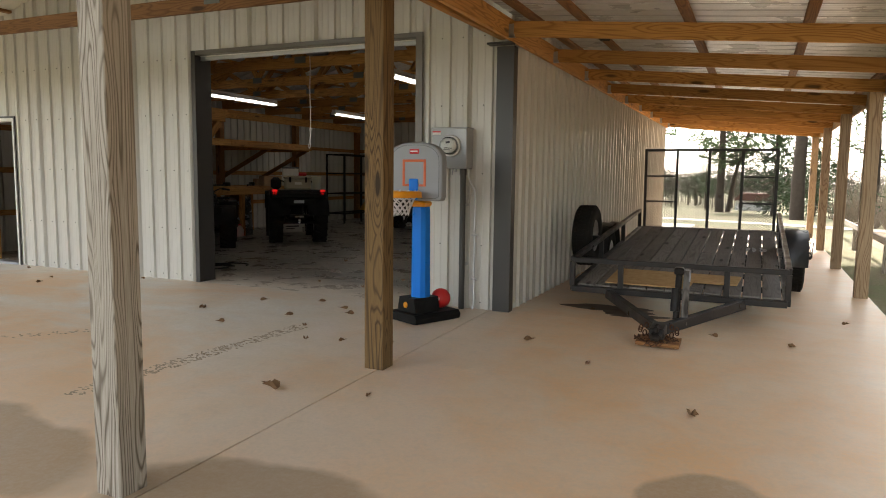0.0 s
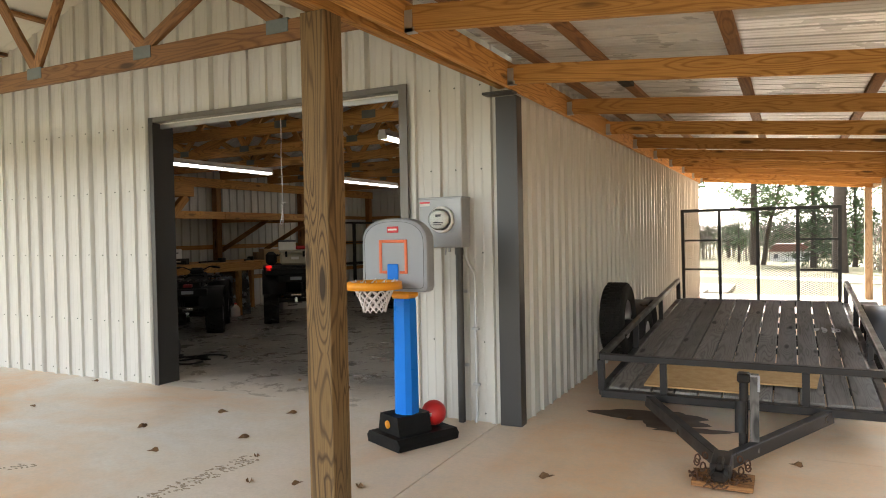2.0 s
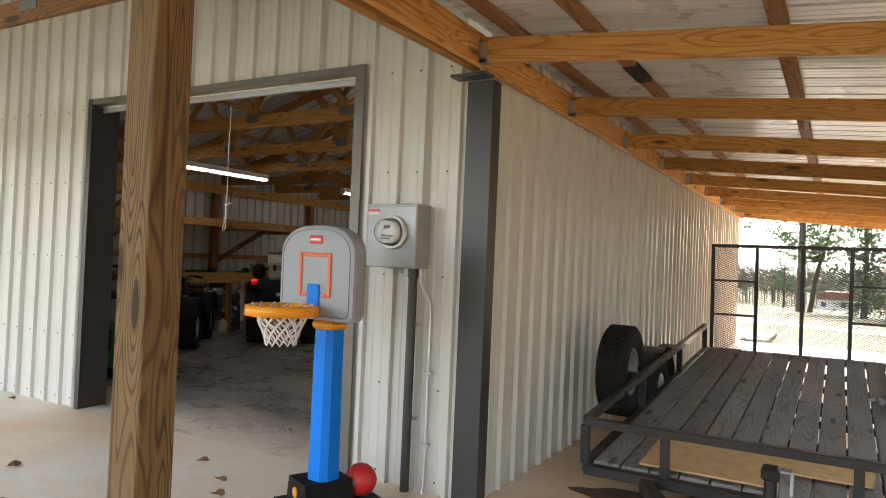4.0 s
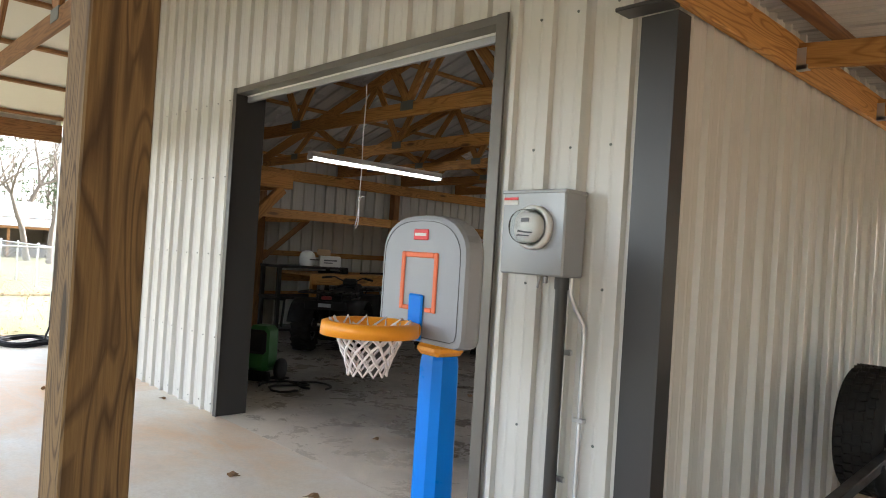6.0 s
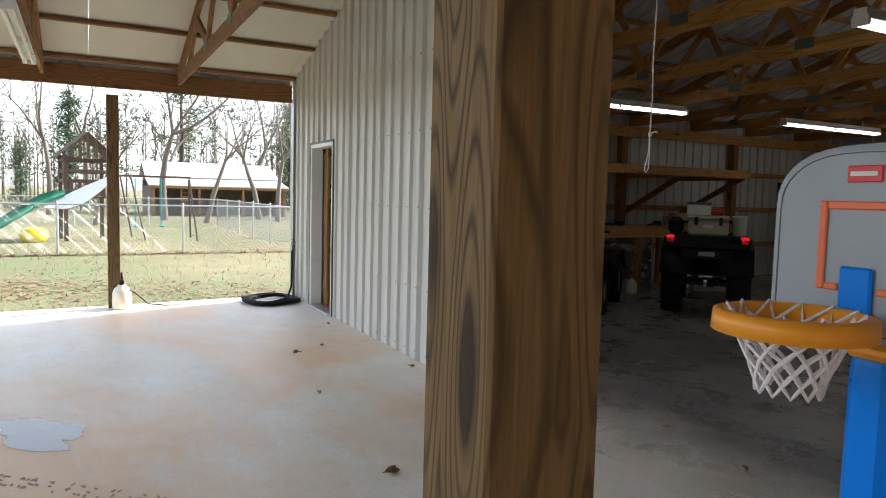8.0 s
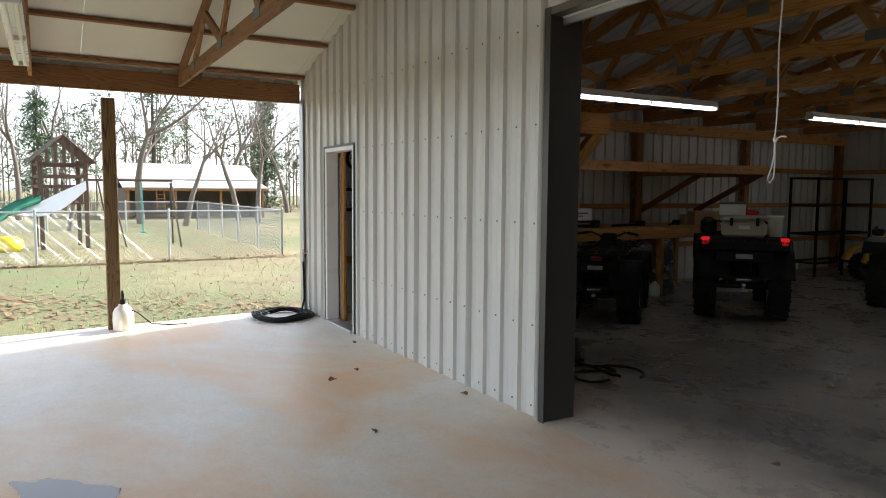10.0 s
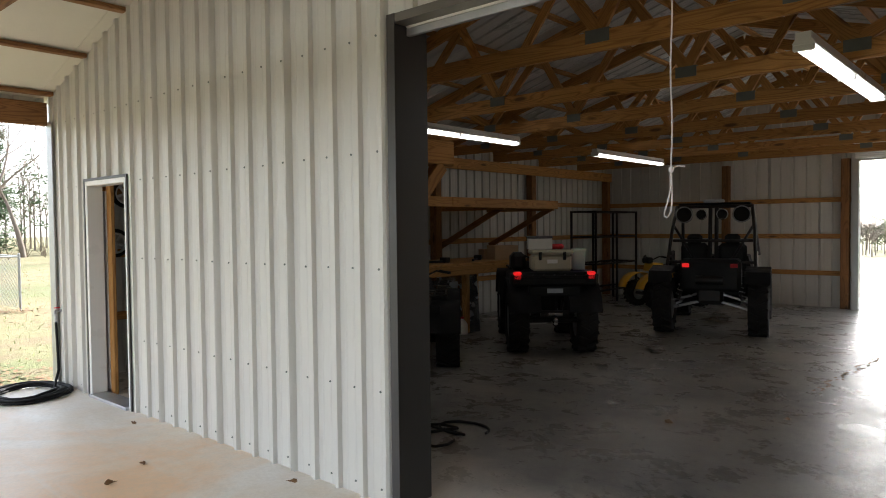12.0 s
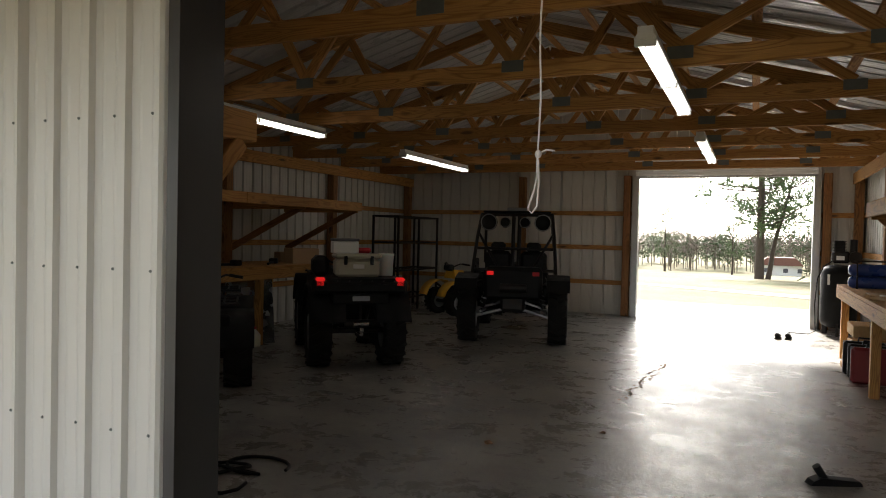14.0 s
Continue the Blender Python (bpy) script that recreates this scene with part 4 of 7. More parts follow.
def quad_bike(base, turn, label, body, rim, r=0.31, w=0.26, track=1.0, length=1.3, rack_=True, lights=False):
    """A quad bike; it faces +y, with its rear axle over the base."""
    q = tagged(thing("quad_bike", base, turn), label, "quad bike")
    hw = track / 2 - w / 2
    for x in (-hw - 0.0, hw):
        for y in (0, length):
            wheel(q, (x, y, r), r, w, rim)
    for y in (0, length):
        part("axle", Geo().tube([(-hw, y, r), (hw, y, r)], 0.035, 8), M_FRAME, q)
    fr = Geo()
    for s in (-1, 1):
        fr.tube([(s * 0.14, -0.1, r + 0.25), (s * 0.16, 0.25, r + 0.02), (s * 0.16, length - 0.3, r + 0.02), (s * 0.14, length + 0.15, r + 0.35)], 0.02, 8)
        fr.tube([(s * 0.15, 0.1, r + 0.05), (s * (hw - 0.08), 0.0, r)], 0.02, 6)
        fr.tube([(s * 0.15, length - 0.15, r + 0.05), (s * (hw - 0.08), length, r)], 0.02, 6)
        fr.tube([(s * 0.18, 0.12, r + 0.38), (s * (hw - 0.12), 0.03, r + 0.03)], 0.03, 8)
    part("frame", fr, M_FRAME, q)
    part("engine", Geo().box(-0.15, 0.35, r - 0.02, 0.15, 0.95, r + 0.30, 0.04).box(-0.10, 0.45, r + 0.28, 0.10, 0.75, r + 0.42, 0.03), M_BLACK, q)
    for name, yc, up in (("rear_fender", 0.0, 0.0), ("front_fender", length, 0.02)):
        for s in (-1, 1):
            prof = []
            for i in range(9):
                a = math.pi * (0.08 + 0.84 * i / 8)
                prof.append((yc - math.cos(a) * (r + 0.13), r + 0.03 + math.sin(a) * (r + 0.12) + up))
            vs = [(x, y, z - dz) for dz in (0, 0.012) for x in (s * 0.16, s * (hw + w * 0.55)) for y, z in prof]
            n = len(prof)
            fs_ = [(i, i + 1, n + i + 1, n + i) for i in range(n - 1)] + [(2 * n + i, 3 * n + i, 3 * n + i + 1, 2 * n + i + 1) for i in range(n - 1)]
            fs_ += [(n + i, n + i + 1, 3 * n + i + 1, 3 * n + i) for i in range(n - 1)] + [(i, 2 * n + i, 2 * n + i + 1, i + 1) for i in range(n - 1)]
            part(name, Geo().add(vs, fs_, True), body, q)
    part("seat", Geo().prism([(-0.17, 0.0), (0.17, 0.0), (0.15, 0.11), (0.09, 0.14), (-0.09, 0.14), (-0.15, 0.11)], -0.15, 0.72, pose(0, 0, r + 0.42, 2)), M_BLACK, q)
    part("tank_cover", Geo().prism([(-0.19, 0.0), (0.19, 0.0), (0.13, 0.17), (-0.13, 0.17)], 0.72, length - 0.05, pose(0, 0, r + 0.40, 3)), body, q)
    bars = part("handlebar", Geo().tube([(-0.38, 0.78, r + 0.72), (-0.22, 0.86, r + 0.74), (-0.06, 0.94, r + 0.66), (0.06, 0.94, r + 0.66), (0.22, 0.86, r + 0.74), (0.38, 0.78, r + 0.72)], 0.012, 8), M_FRAME, q)
    for s in (-1, 1):
        part("grip", Geo().tube([(s * 0.26, 0.84, r + 0.738), (s * 0.40, 0.77, r + 0.718)], 0.018, 8), M_BLACK, bars)
    part("headlight_pod", Geo().box(-0.11, 0.90, r + 0.60, 0.11, 1.04, r + 0.72, 0.03), M_BLACK, q)
    if rack_:
        for y0, y1, z in ((-0.42, 0.12, r + 0.56), (length - 0.2, length + 0.35, r + 0.56)):
            g = Geo()
            for i in range(7):
                x = -0.36 + i * 0.12
                g.tube([(x, y0, z), (x, y1, z)], 0.010, 6)
            for y in (y0, (y0 + y1) / 2, y1):
                g.tube([(-0.38, y, z - 0.012), (0.38, y, z - 0.012)], 0.012, 6)
            for s in (-1, 1):
                g.tube([(s * 0.2, (y0 + y1) / 2, z - 0.012), (s * 0.15, (y0 + y1) / 2, r + 0.35)], 0.012, 6)
            part("cargo_rack", g, M_FRAME, q)
    part("bumper", Geo().box(-0.30, -0.40, r + 0.32, 0.30, -0.34, r + 0.44, 0.015), M_BLACK, q)
    part("number_plate", Geo().box(-0.09, -0.415, r + 0.36, 0.09, -0.402, r + 0.41, 0.003), M_GREY, q)
    part("tow_hitch", Geo().tube([(0, -0.1, r + 0.02), (0, -0.46, r + 0.02)], 0.022, 8).ball((0, -0.46, r + 0.06), 0.03), M_CHROME, q)
    part("winch", Geo().tube([(-0.16, -0.36, r + 0.12), (0.16, -0.36, r + 0.12)], 0.04, 10), M_FRAME, q)
    part("fairlead", Geo().tube([(-0.08, -0.42, r + 0.12), (0.08, -0.42, r + 0.12)], 0.022, 10), M_CHROME, q)
    if lights:
        for s in (-1, 1):
            part("tail_light", Geo().box(s * 0.42 - 0.05, -0.38, r + 0.50, s * 0.42 + 0.05, -0.30, r + 0.60, 0.015), M_REDLENS, q)
    else:
        part("tail_light", Geo().box(-0.07, -0.36, r + 0.46, 0.07, -0.30, r + 0.51, 0.012), M_DARKRED, q)
    return q


quad_bike((-8.81, 9.30, 0), 40, "dark green quad bike parked in the shade", M_BLACK, M_STEEL, 0.31, 0.27, 1.02, 1.25)
bike = quad_bike((-8.13, 11.10, 0), 40.7, "large black quad bike with mud tyres and cargo box", M_BLACK, M_STEEL, 0.37, 0.24, 1.03, 1.42, True, True)
cargo = part("cargo_box", Geo().box(-0.50, -0.38, 0.80, 0.50, 0.30, 0.96, 0.03), M_BLACK, bike)
quad_bike((-8.75, 17.2, 0), 150, "small yellow quad bike in the far corner", M_YELLOW, M_STEEL, 0.25, 0.2, 0.85, 1.0, False)

bike.scale = (1.08, 1.08, 1.08)
bm_ = WORLD[bike] @ Matrix.Scale(1.08, 4)
cl = thing("cooler", m=bm_ @ pose(0, -0.05, 0.965))
tagged(cl, "tan hard cooler strapped on the quad bike", "cooler")
part("body", Geo().box(-0.235, -0.16, 0, 0.235, 0.16, 0.19, 0.03), M_KHAKI, cl)
lid = part("lid", Geo().box(-0.25, -0.175, 0.193, 0.25, 0.175, 0.245, 0.02), M_KHAKI, cl)
for s in (-1, 1):
    part("latch", Geo().box(s * 0.14 - 0.018, -0.185, 0.13, s * 0.14 + 0.018, -0.16, 0.225, 0.006), M_BLACK, cl)
part("badge", Geo().box(-0.06, -0.167, 0.09, 0.06, -0.161, 0.135, 0.002), M_PAPER, cl)
bx = thing("ammo_box", m=bm_ @ pose(-0.12, 0.02, 1.212))
tagged(bx, "white carton with dark lid on the cooler", "box")
part("body", Geo().box(-0.14, -0.1, 0, 0.14, 0.1, 0.13, 0.006), M_PAPER, bx)
part("lid", Geo().box(-0.145, -0.105, 0.131, 0.145, 0.105, 0.16, 0.006), M_INK, bx)
rs = thing("jerry_can", m=bm_ @ pose(0.10, 0.10, 1.212))
tagged(rs, "red plastic can on the cooler", "can")
part("body", Geo().box(-0.08, -0.05, 0, 0.08, 0.05, 0.06, 0.02), M_REDINK, rs)
bk = thing("tub", m=bm_ @ pose(0.36, 0.10, 0.963))
tagged(bk, "white plastic tub on the quad bike", "tub")
part("body", Geo().lathe([(0.001, 0), (0.075, 0), (0.085, 0.22), (0.092, 0.23), (0.092, 0.25), (0.001, 0.25)], 16), M_JUG, bk)
gs = thing("gear_bag", m=bm_ @ pose(-0.38, 0.05, 0.963))
tagged(gs, "black soft gear bag on the quad bike", "bag")
part("body", Geo().box(-0.09, -0.14, 0, 0.09, 0.14, 0.22, 0.05), M_BLACK, gs)


def side_by_side(base, turn):
    """A two-seat buggy seen from behind; it faces +y, rear axle over the base."""
    u = tagged(thing("utility_vehicle", base, turn), "black two-seat off-road buggy with roll cage and roof lights", "off-road buggy")
    r, w, hw, ln_ = 0.40, 0.27, 0.65, 2.05
    for x in (-hw, hw):
        for y in (0, ln_):
            wheel(u, (x, y, r), r, w, M_STEEL)
    g = Geo()
    for s in (-1, 1):
        g.tube([(s * 0.62, -0.10, 0.85), (s * 0.58, 0.30, 1.52), (s * 0.54, 0.52, 1.88), (s * 0.52, 1.05, 1.90), (s * 0.60, 1.75, 1.10)], 0.025, 8)
        g.tube([(s * 0.57, 0.36, 1.60), (s * 0.20, 0.42, 0.95)], 0.02, 8)
        g.tube([(s * 0.60, 0.1, 1.15), (s * 0.58, 0.95, 0.92)], 0.02, 8)
    g.tube([(-0.54, 0.52, 1.88), (0.54, 0.52, 1.88)], 0.025, 8).tube([(-0.52, 1.05, 1.90), (0.52, 1.05, 1.90)], 0.025, 8)
    g.tube([(-0.58, 0.36, 1.36), (0.58, 0.36, 1.36)], 0.022, 8).tube([(-0.60, 0.05, 1.05), (0.60, 0.05, 1.05)], 0.022, 8)
    for x in (-0.045, 0.045):
        g.tube([(x, 0.40, 1.0), (x, 0.50, 1.86)], 0.03, 8)
    part("roll_cage", g, M_FRAME, u)
    part("roof", Geo().box(-0.52, 0.50, 1.905, 0.52, 1.10, 1.94, 0.015), M_BLACK, u)
    part("light_bar", Geo().box(-0.15, 0.50, 1.942, 0.15, 0.56, 1.99, 0.008), M_GREY, u)
    for x, rr in ((-0.42, 0.13), (-0.17, 0.085), (0.13, 0.085), (0.40, 0.13)):
        sp = part("speaker", Geo().lathe([(0.001, -0.06), (rr * 0.7, -0.06), (rr, 0.0), (rr, 0.05), (rr * 0.88, 0.05), (rr * 0.8, 0.03), (rr * 0.3, 0.01), (0.001, 0.015)], 20, pose(x, 0.46, 1.76, 90)), M_BLACK, u)
        part("ring", Geo().lathe([(rr * 0.86, 0.052), (rr * 0.98, 0.052), (rr * 0.98, 0.058), (rr * 0.86, 0.058)], 20, pose(x, 0.46, 1.76, 90)), M_STEEL if rr < 0.1 else M_GREY, sp)
    body = Geo().box(-0.42, -0.15, 0.62, 0.42, 0.30, 1.10, 0.05).box(-0.52, 0.25, 0.50, 0.52, 1.75, 0.82, 0.05)
    part("body", body, M_BLACK, u)
    part("skid_plate", Geo().box(-0.40, 0.05, 0.42, 0.40, 1.9, 0.47, 0.01), M_FRAME, u)
    part("bonnet", Geo().prism([(-0.5, 0.82), (0.5, 0.82), (0.44, 1.08), (-0.44, 1.08)], 1.55, 2.4), M_BLACK, u)
    for s in (-1, 1):
        part("seat", Geo().box(s * 0.27 - 0.2, 0.55, 0.82, s * 0.27 + 0.2, 0.95, 0.93, 0.04).box(s * 0.27 - 0.2, 0.42, 0.9, s * 0.27 + 0.2, 0.56, 1.32, 0.05).box(s * 0.27 - 0.11, 0.42, 1.30, s * 0.27 + 0.11, 0.54, 1.46, 0.04), M_BLACK, u)
        part("rear_fender", Geo().prism([(-0.50, 0.0), (-0.42, 0.16), (-0.05, 0.22), (0.42, 0.16), (0.42, 0.13), (-0.05, 0.18), (-0.40, 0.12)], -0.16, 0.16, pose(s * hw, 0, 0.78, 0, 0, 90)), M_BLACK, u)
        part("side_panel", Geo().box(s * 0.60 - 0.02, 0.20, 0.85, s * 0.60 + 0.02, 0.62, 1.20, 0.015), M_WHITE if s > 0 else M_BLACK, u, "white side panel" if s > 0 else "")
        part("tail_light", Geo().box(s * 0.33 - 0.05, -0.17, 0.98, s * 0.33 + 0.05, -0.145, 1.04, 0.008), M_REDLENS if s < 0 else M_REDINK, u)
        part("trailing_arm", Geo().tube([(s * 0.30, 0.75, 0.50), (s * 0.52, 0.05, r + 0.02)], 0.035, 8).tube([(s * 0.12, 0.0, 0.48), (s * 0.52, 0.0, r - 0.03)], 0.022, 8).tube([(s * 0.12, -0.05, 0.60), (s * 0.52, -0.02, r + 0.08)], 0.02, 8), M_STEEL, u)
        part("shock", Geo().tube([(s * 0.32, -0.02, 1.02), (s * 0.45, -0.05, 0.50)], 0.035, 10), M_FRAME, u)
        part("spring", Geo().tube([(s * (0.32 + 0.13 * i / 40) + 0.045 * math.cos(i * 0.95), -0.035 + 0.045 * math.sin(i * 0.95), 0.95 - 0.40 * i / 40) for i in range(41)], 0.008, 5), M_STEEL, u)
    part("gearbox", Geo().box(-0.18, -0.12, 0.45, 0.18, 0.2, 0.68, 0.04), M_FRAME, u)
    part("exhaust", Geo().tube([(-0.18, -0.22, 0.80), (0.20, -0.22, 0.80)], 0.065, 12), M_FRAME, u)
    return u


side_by_side((-7.05, 13.75, 0), 15)

# ---- compressor corner ----
ac = tagged(thing("air_compressor", (-2.52, 17.45, 0)), "tall black upright air compressor by the rear doorway", "compressor")
part("tank", Geo().lathe([(0.001, 0.12), (0.16, 0.13), (0.25, 0.18), (0.28, 0.26), (0.28, 1.05), (0.25, 1.13), (0.16, 1.18), (0.001, 1.19)], 28), M_BLACK, ac)
for i in range(3):
    a = 2 * math.pi * i / 3 + 0.4
    part("foot", Geo().box(-0.04, -0.02, 0, 0.04, 0.02, 0.22, 0.006, Matrix.Translation((0.23 * math.cos(a), 0.23 * math.sin(a), 0)) @ pose(0, 0, 0, 0, 0, math.degrees(a))), M_FRAME, ac)
part("pump", Geo().box(-0.12, -0.10, 1.22, 0.14, 0.12, 1.42, 0.03).box(-0.09, -0.08, 1.40, 0.07, 0.08, 1.60, 0.015), M_FRAME, ac)
g = Geo()
for i in range(7):
    g.box(-0.11, -0.10, 1.43 + i * 0.025, 0.09, 0.10, 1.437 + i * 0.025)
part("cooling_fins", g, M_BLACK, ac)
part("motor", Geo().tube([(0.22, -0.12, 1.32), (0.22, 0.16, 1.32)], 0.10, 16).tube([(0.2, 0.0, 1.4), (0.2, 0.0, 1.62)], 0.055, 12), M_FRAME, ac)
part("label_plate", Geo().box(-0.06, -0.104, 1.27, 0.06, -0.101, 1.34), M_PAPER, ac)
part("sticker", Geo().box(-0.19, -0.232, 0.86, -0.12, -0.216, 1.03), M_PAPER, ac)
part("air_hose", Geo().tube([(-0.10, -0.05, 1.26), (-0.24, -0.10, 1.16), (-0.33, -0.12, 0.95), (-0.36, -0.12, 0.5), (-0.34, -0.14, 0.06), (-0.45, -0.25, 0.015), (-0.75, -0.2, 0.012)], 0.010, 6), M_BLACK, ac)
bc = tagged(thing("small_compressor", (-2.5, 14.0, 1.0)), "dark blue twin-tank compressor on the workbench", "compressor")
for z in (0.08, 0.23):
    part("tank", Geo().lathe([(0.001, -0.27), (0.05, -0.26), (0.075, -0.22), (0.075, 0.22), (0.05, 0.26), (0.001, 0.27)], 18, pose(0, 0, z, 0, 90, 0)), M_DARKBLUE, bc)
part("cage", Geo().tube([(-0.18, -0.1, 0.0), (-0.18, -0.1, 0.34), (0.18, -0.1, 0.34), (0.18, -0.1, 0.0)], 0.012, 6).tube([(-0.18, 0.1, 0.0), (-0.18, 0.1, 0.34), (0.18, 0.1, 0.34), (0.18, 0.1, 0.0)], 0.012, 6), M_FRAME, bc)
for i, (x, y, c, lb) in enumerate(((-2.62, 13.55, M_BLACK, "black plastic tool case standing under the workbench"), (-2.60, 13.28, M_BLACK, "black tool case with a pale seam under the workbench"), (-2.60, 13.02, M_DARKRED, "red plastic fuel can under the workbench"))):
    t = tagged(thing("tool_case", (x, y, 0)), lb, "tool case")
    part("body", Geo().box(-0.22, -0.06, 0, 0.22, 0.06, 0.40, 0.03), c, t)
    part("seam", Geo().box(-0.224, -0.006, 0.01, 0.224, 0.006, 0.404, 0.003), M_GREY, t)
    part("handle", Geo().tube([(-0.07, 0, 0.39), (-0.06, 0, 0.44), (0.06, 0, 0.44), (0.07, 0, 0.39)], 0.012, 6), M_BLACK, t)
sp_ = tagged(thing("scrap_planks", (-2.5, 14.2, 0)), "stack of pale wood offcuts under the workbench", "wood pile")
for i in range(5):
    beam("plank", (-0.3 + 0.02 * i, -0.12 + 0.05 * (i % 2), 0.03 + 0.075 * i), (0.3, -0.12 + 0.06 * (i % 3), 0.03 + 0.075 * i), 0.22, 0.07, M_PINE, sp_)
for i in range(4):
    pp = part("paper_stack", Geo().box(-0.14, -0.2, 0, 0.14, 0.2, 0.012 + 0.008 * i, 0.002), M_PAPER if i % 2 else M_CARD, m=pose(-2.55 + 0.12 * (i % 2), 12.9 - 0.4 * i, 1.001, 0, 0, 15 * i))
    tagged(pp, "loose papers and cardboard on the workbench", "papers", "bench papers")

# ---- loose things on the shop floor ----
def cable(name, label, pts, r, mat_, cat):
    return tagged(part(name, Geo().tube(pts, r, 7), mat_), label, cat)


cable("power_cord", "black power cord looped on the concrete floor", [(-7.4 + 0.72 * t / 24 * 1.0 + 0.12 * math.sin(t * 0.9), 7.45 + 0.25 * math.sin(t * 0.52), 0.012 + 0.004 * (t % 3)) for t in range(25)], 0.011, M_BLACK, "cord")
cable("power_cord", "black power cord looped on the concrete floor", [(-6.78 + 0.22 * math.cos(t * 0.33), 7.72 + 0.16 * math.sin(t * 0.33), 0.012 + 0.002 * (t % 2)) for t in range(17)] + [(-7.1, 7.6, 0.012), (-7.5, 7.5, 0.012)], 0.011, M_BLACK, "cord")
pw = tagged(thing("pressure_washer", (-7.38, 7.42, 0), 30), "green and black pressure washer beside the doorway", "pressure washer")
part("body", Geo().box(-0.13, -0.14, 0.10, 0.13, 0.14, 0.60, 0.05), M_GREEN, pw)
part("cover", Geo().box(-0.13, -0.19, 0.30, 0.13, -0.12, 0.56, 0.03), M_BLACK, pw)
part("handle", Geo().tube([(-0.14, 0.12, 0.58), (-0.14, 0.16, 0.88), (0.14, 0.16, 0.88), (0.14, 0.12, 0.58)], 0.016, 8), M_BLACK, pw)
for s in (-1, 1):
    part("wheel", Geo().lathe([(0.001, -0.03), (0.10, -0.03), (0.12, -0.02), (0.12, 0.02), (0.10, 0.03), (0.001, 0.03)], 18, pose(s * 0.19, 0.08, 0.12, 0, 90, 0)), M_BLACK, pw)
part("foot", Geo().box(-0.16, -0.14, 0, 0.16, -0.06, 0.11, 0.02), M_BLACK, pw)
sq = tagged(thing("floor_squeegee", (-3.33, 9.18, 0), 25), "black floor nozzle lying on the concrete", "squeegee")
part("blade", Geo().prism([(-0.17, 0.0), (0.17, 0.0), (0.15, 0.03), (-0.10, 0.05), (-0.15, 0.03)], -0.04, 0.04), M_BLACK, sq)
part("socket", Geo().tube([(-0.06, 0, 0.03), (-0.12, 0.0, 0.12)], 0.026, 10), M_BLACK, sq)
for x, y in ((-3.45, 16.4), (-3.30, 16.45)):
    t = tagged(thing("shoe", (x, y, 0), 80), "dark work shoe on the floor near the doorway", "shoe", "pair of shoes")
    part("sole", Geo().box(-0.13, -0.045, 0, 0.13, 0.045, 0.025, 0.01), M_RUBBER, t)
    part("upper", Geo().box(-0.125, -0.04, 0.024, 0.0, 0.04, 0.10, 0.025).box(-0.02, -0.04, 0.024, 0.12, 0.04, 0.065, 0.025), M_BLACK, t)
g = Geo()
for i in range(40):
    g.box(-0.03, -0.012, 0, 0.03, 0.012, 0.0015, 0, pose(-4.98 + 0.17 * i / 39 * 1.0 + random.uniform(-.05, .05), 10.85 + 2.2 * i / 39, 0.001, 0, 0, random.uniform(60, 110)))
tagged(part("dirt_track", g, M_LEAF), "dried mud crumbs in a line on the floor", "dirt", kind="stuff")
# ---- porch: toy basketball hoop ----
bh = tagged(thing("toy_basketball_hoop", (-2.665, 5.67, slab_z(5.67)), -5), "toddler basketball hoop with grey backboard on blue pole", "basketball hoop")
bs = part("base", Geo().prism([(-0.20, 0.0), (0.20, 0.0), (0.215, 0.05), (0.185, 0.085), (-0.185, 0.085), (-0.215, 0.05)], -0.27, 0.27), M_BLACK, bh, m=pose(0, 0, 0, 0, 0, -20))
part("riser", Geo().prism([(-0.15, 0.08), (0.13, 0.08), (0.10, 0.22), (-0.12, 0.22)], -0.21, 0.08), M_BLACK, bs)
part("badge", Geo().lathe([(0.001, 0.0), (0.03, 0.0), (0.03, 0.006), (0.001, 0.006)], 16, pose(-0.02, -0.212, 0.15, 90)), M_ORANGE, bs)
oct_ = [(0.078, 0.045), (0.045, 0.078), (-0.045, 0.078), (-0.078, 0.045), (-0.078, -0.045), (-0.045, -0.078), (0.045, -0.078), (0.078, -0.045)]
g = Geo()
zs = [(0.21, 1.0), (1.02, 0.93), (1.055, 0.9), (1.07, 0.85)]
vs = [(x * k - 0.01, y * k - 0.06, z) for z, k in zs for x, y in oct_]
fs_ = [(i * 8 + j, i * 8 + (j + 1) % 8, (i + 1) * 8 + (j + 1) % 8, (i + 1) * 8 + j) for i in range(3) for j in range(8)] + [tuple(range(24, 32))]
part("pole", g.add(vs, fs_), M_BLUE, bh)
part("collar", Geo().box(-0.09, -0.14, 1.07, 0.07, 0.02, 1.125, 0.02), M_ORANGE, bh)
# backboard outline with an arched top
bw, z0, zs_, zt = 0.287, 1.13, 1.52, 1.66
out = [(-bw + 0.04, z0), (bw - 0.04, z0), (bw - 0.01, z0 + 0.012), (bw, z0 + 0.04)]
out += [(bw, zs_ - 0.04)] + [(bw * math.cos(a) ** 0.72 if math.cos(a) > 0 else -bw * abs(math.cos(a)) ** 0.72, zs_ - 0.02 + (zt - zs_ + 0.02) * math.sin(a)) for a in [math.pi * i / 18 for i in range(1, 18)]] + [(-bw, zs_ - 0.04)]
out += [(-bw, z0 + 0.04), (-bw + 0.01, z0 + 0.012)]
cx, cz = 0.0, (z0 + zt) / 2


def inset(o, k):
    return [(cx + (x - cx) * k, cz + (z - cz) * k) for x, z in o]


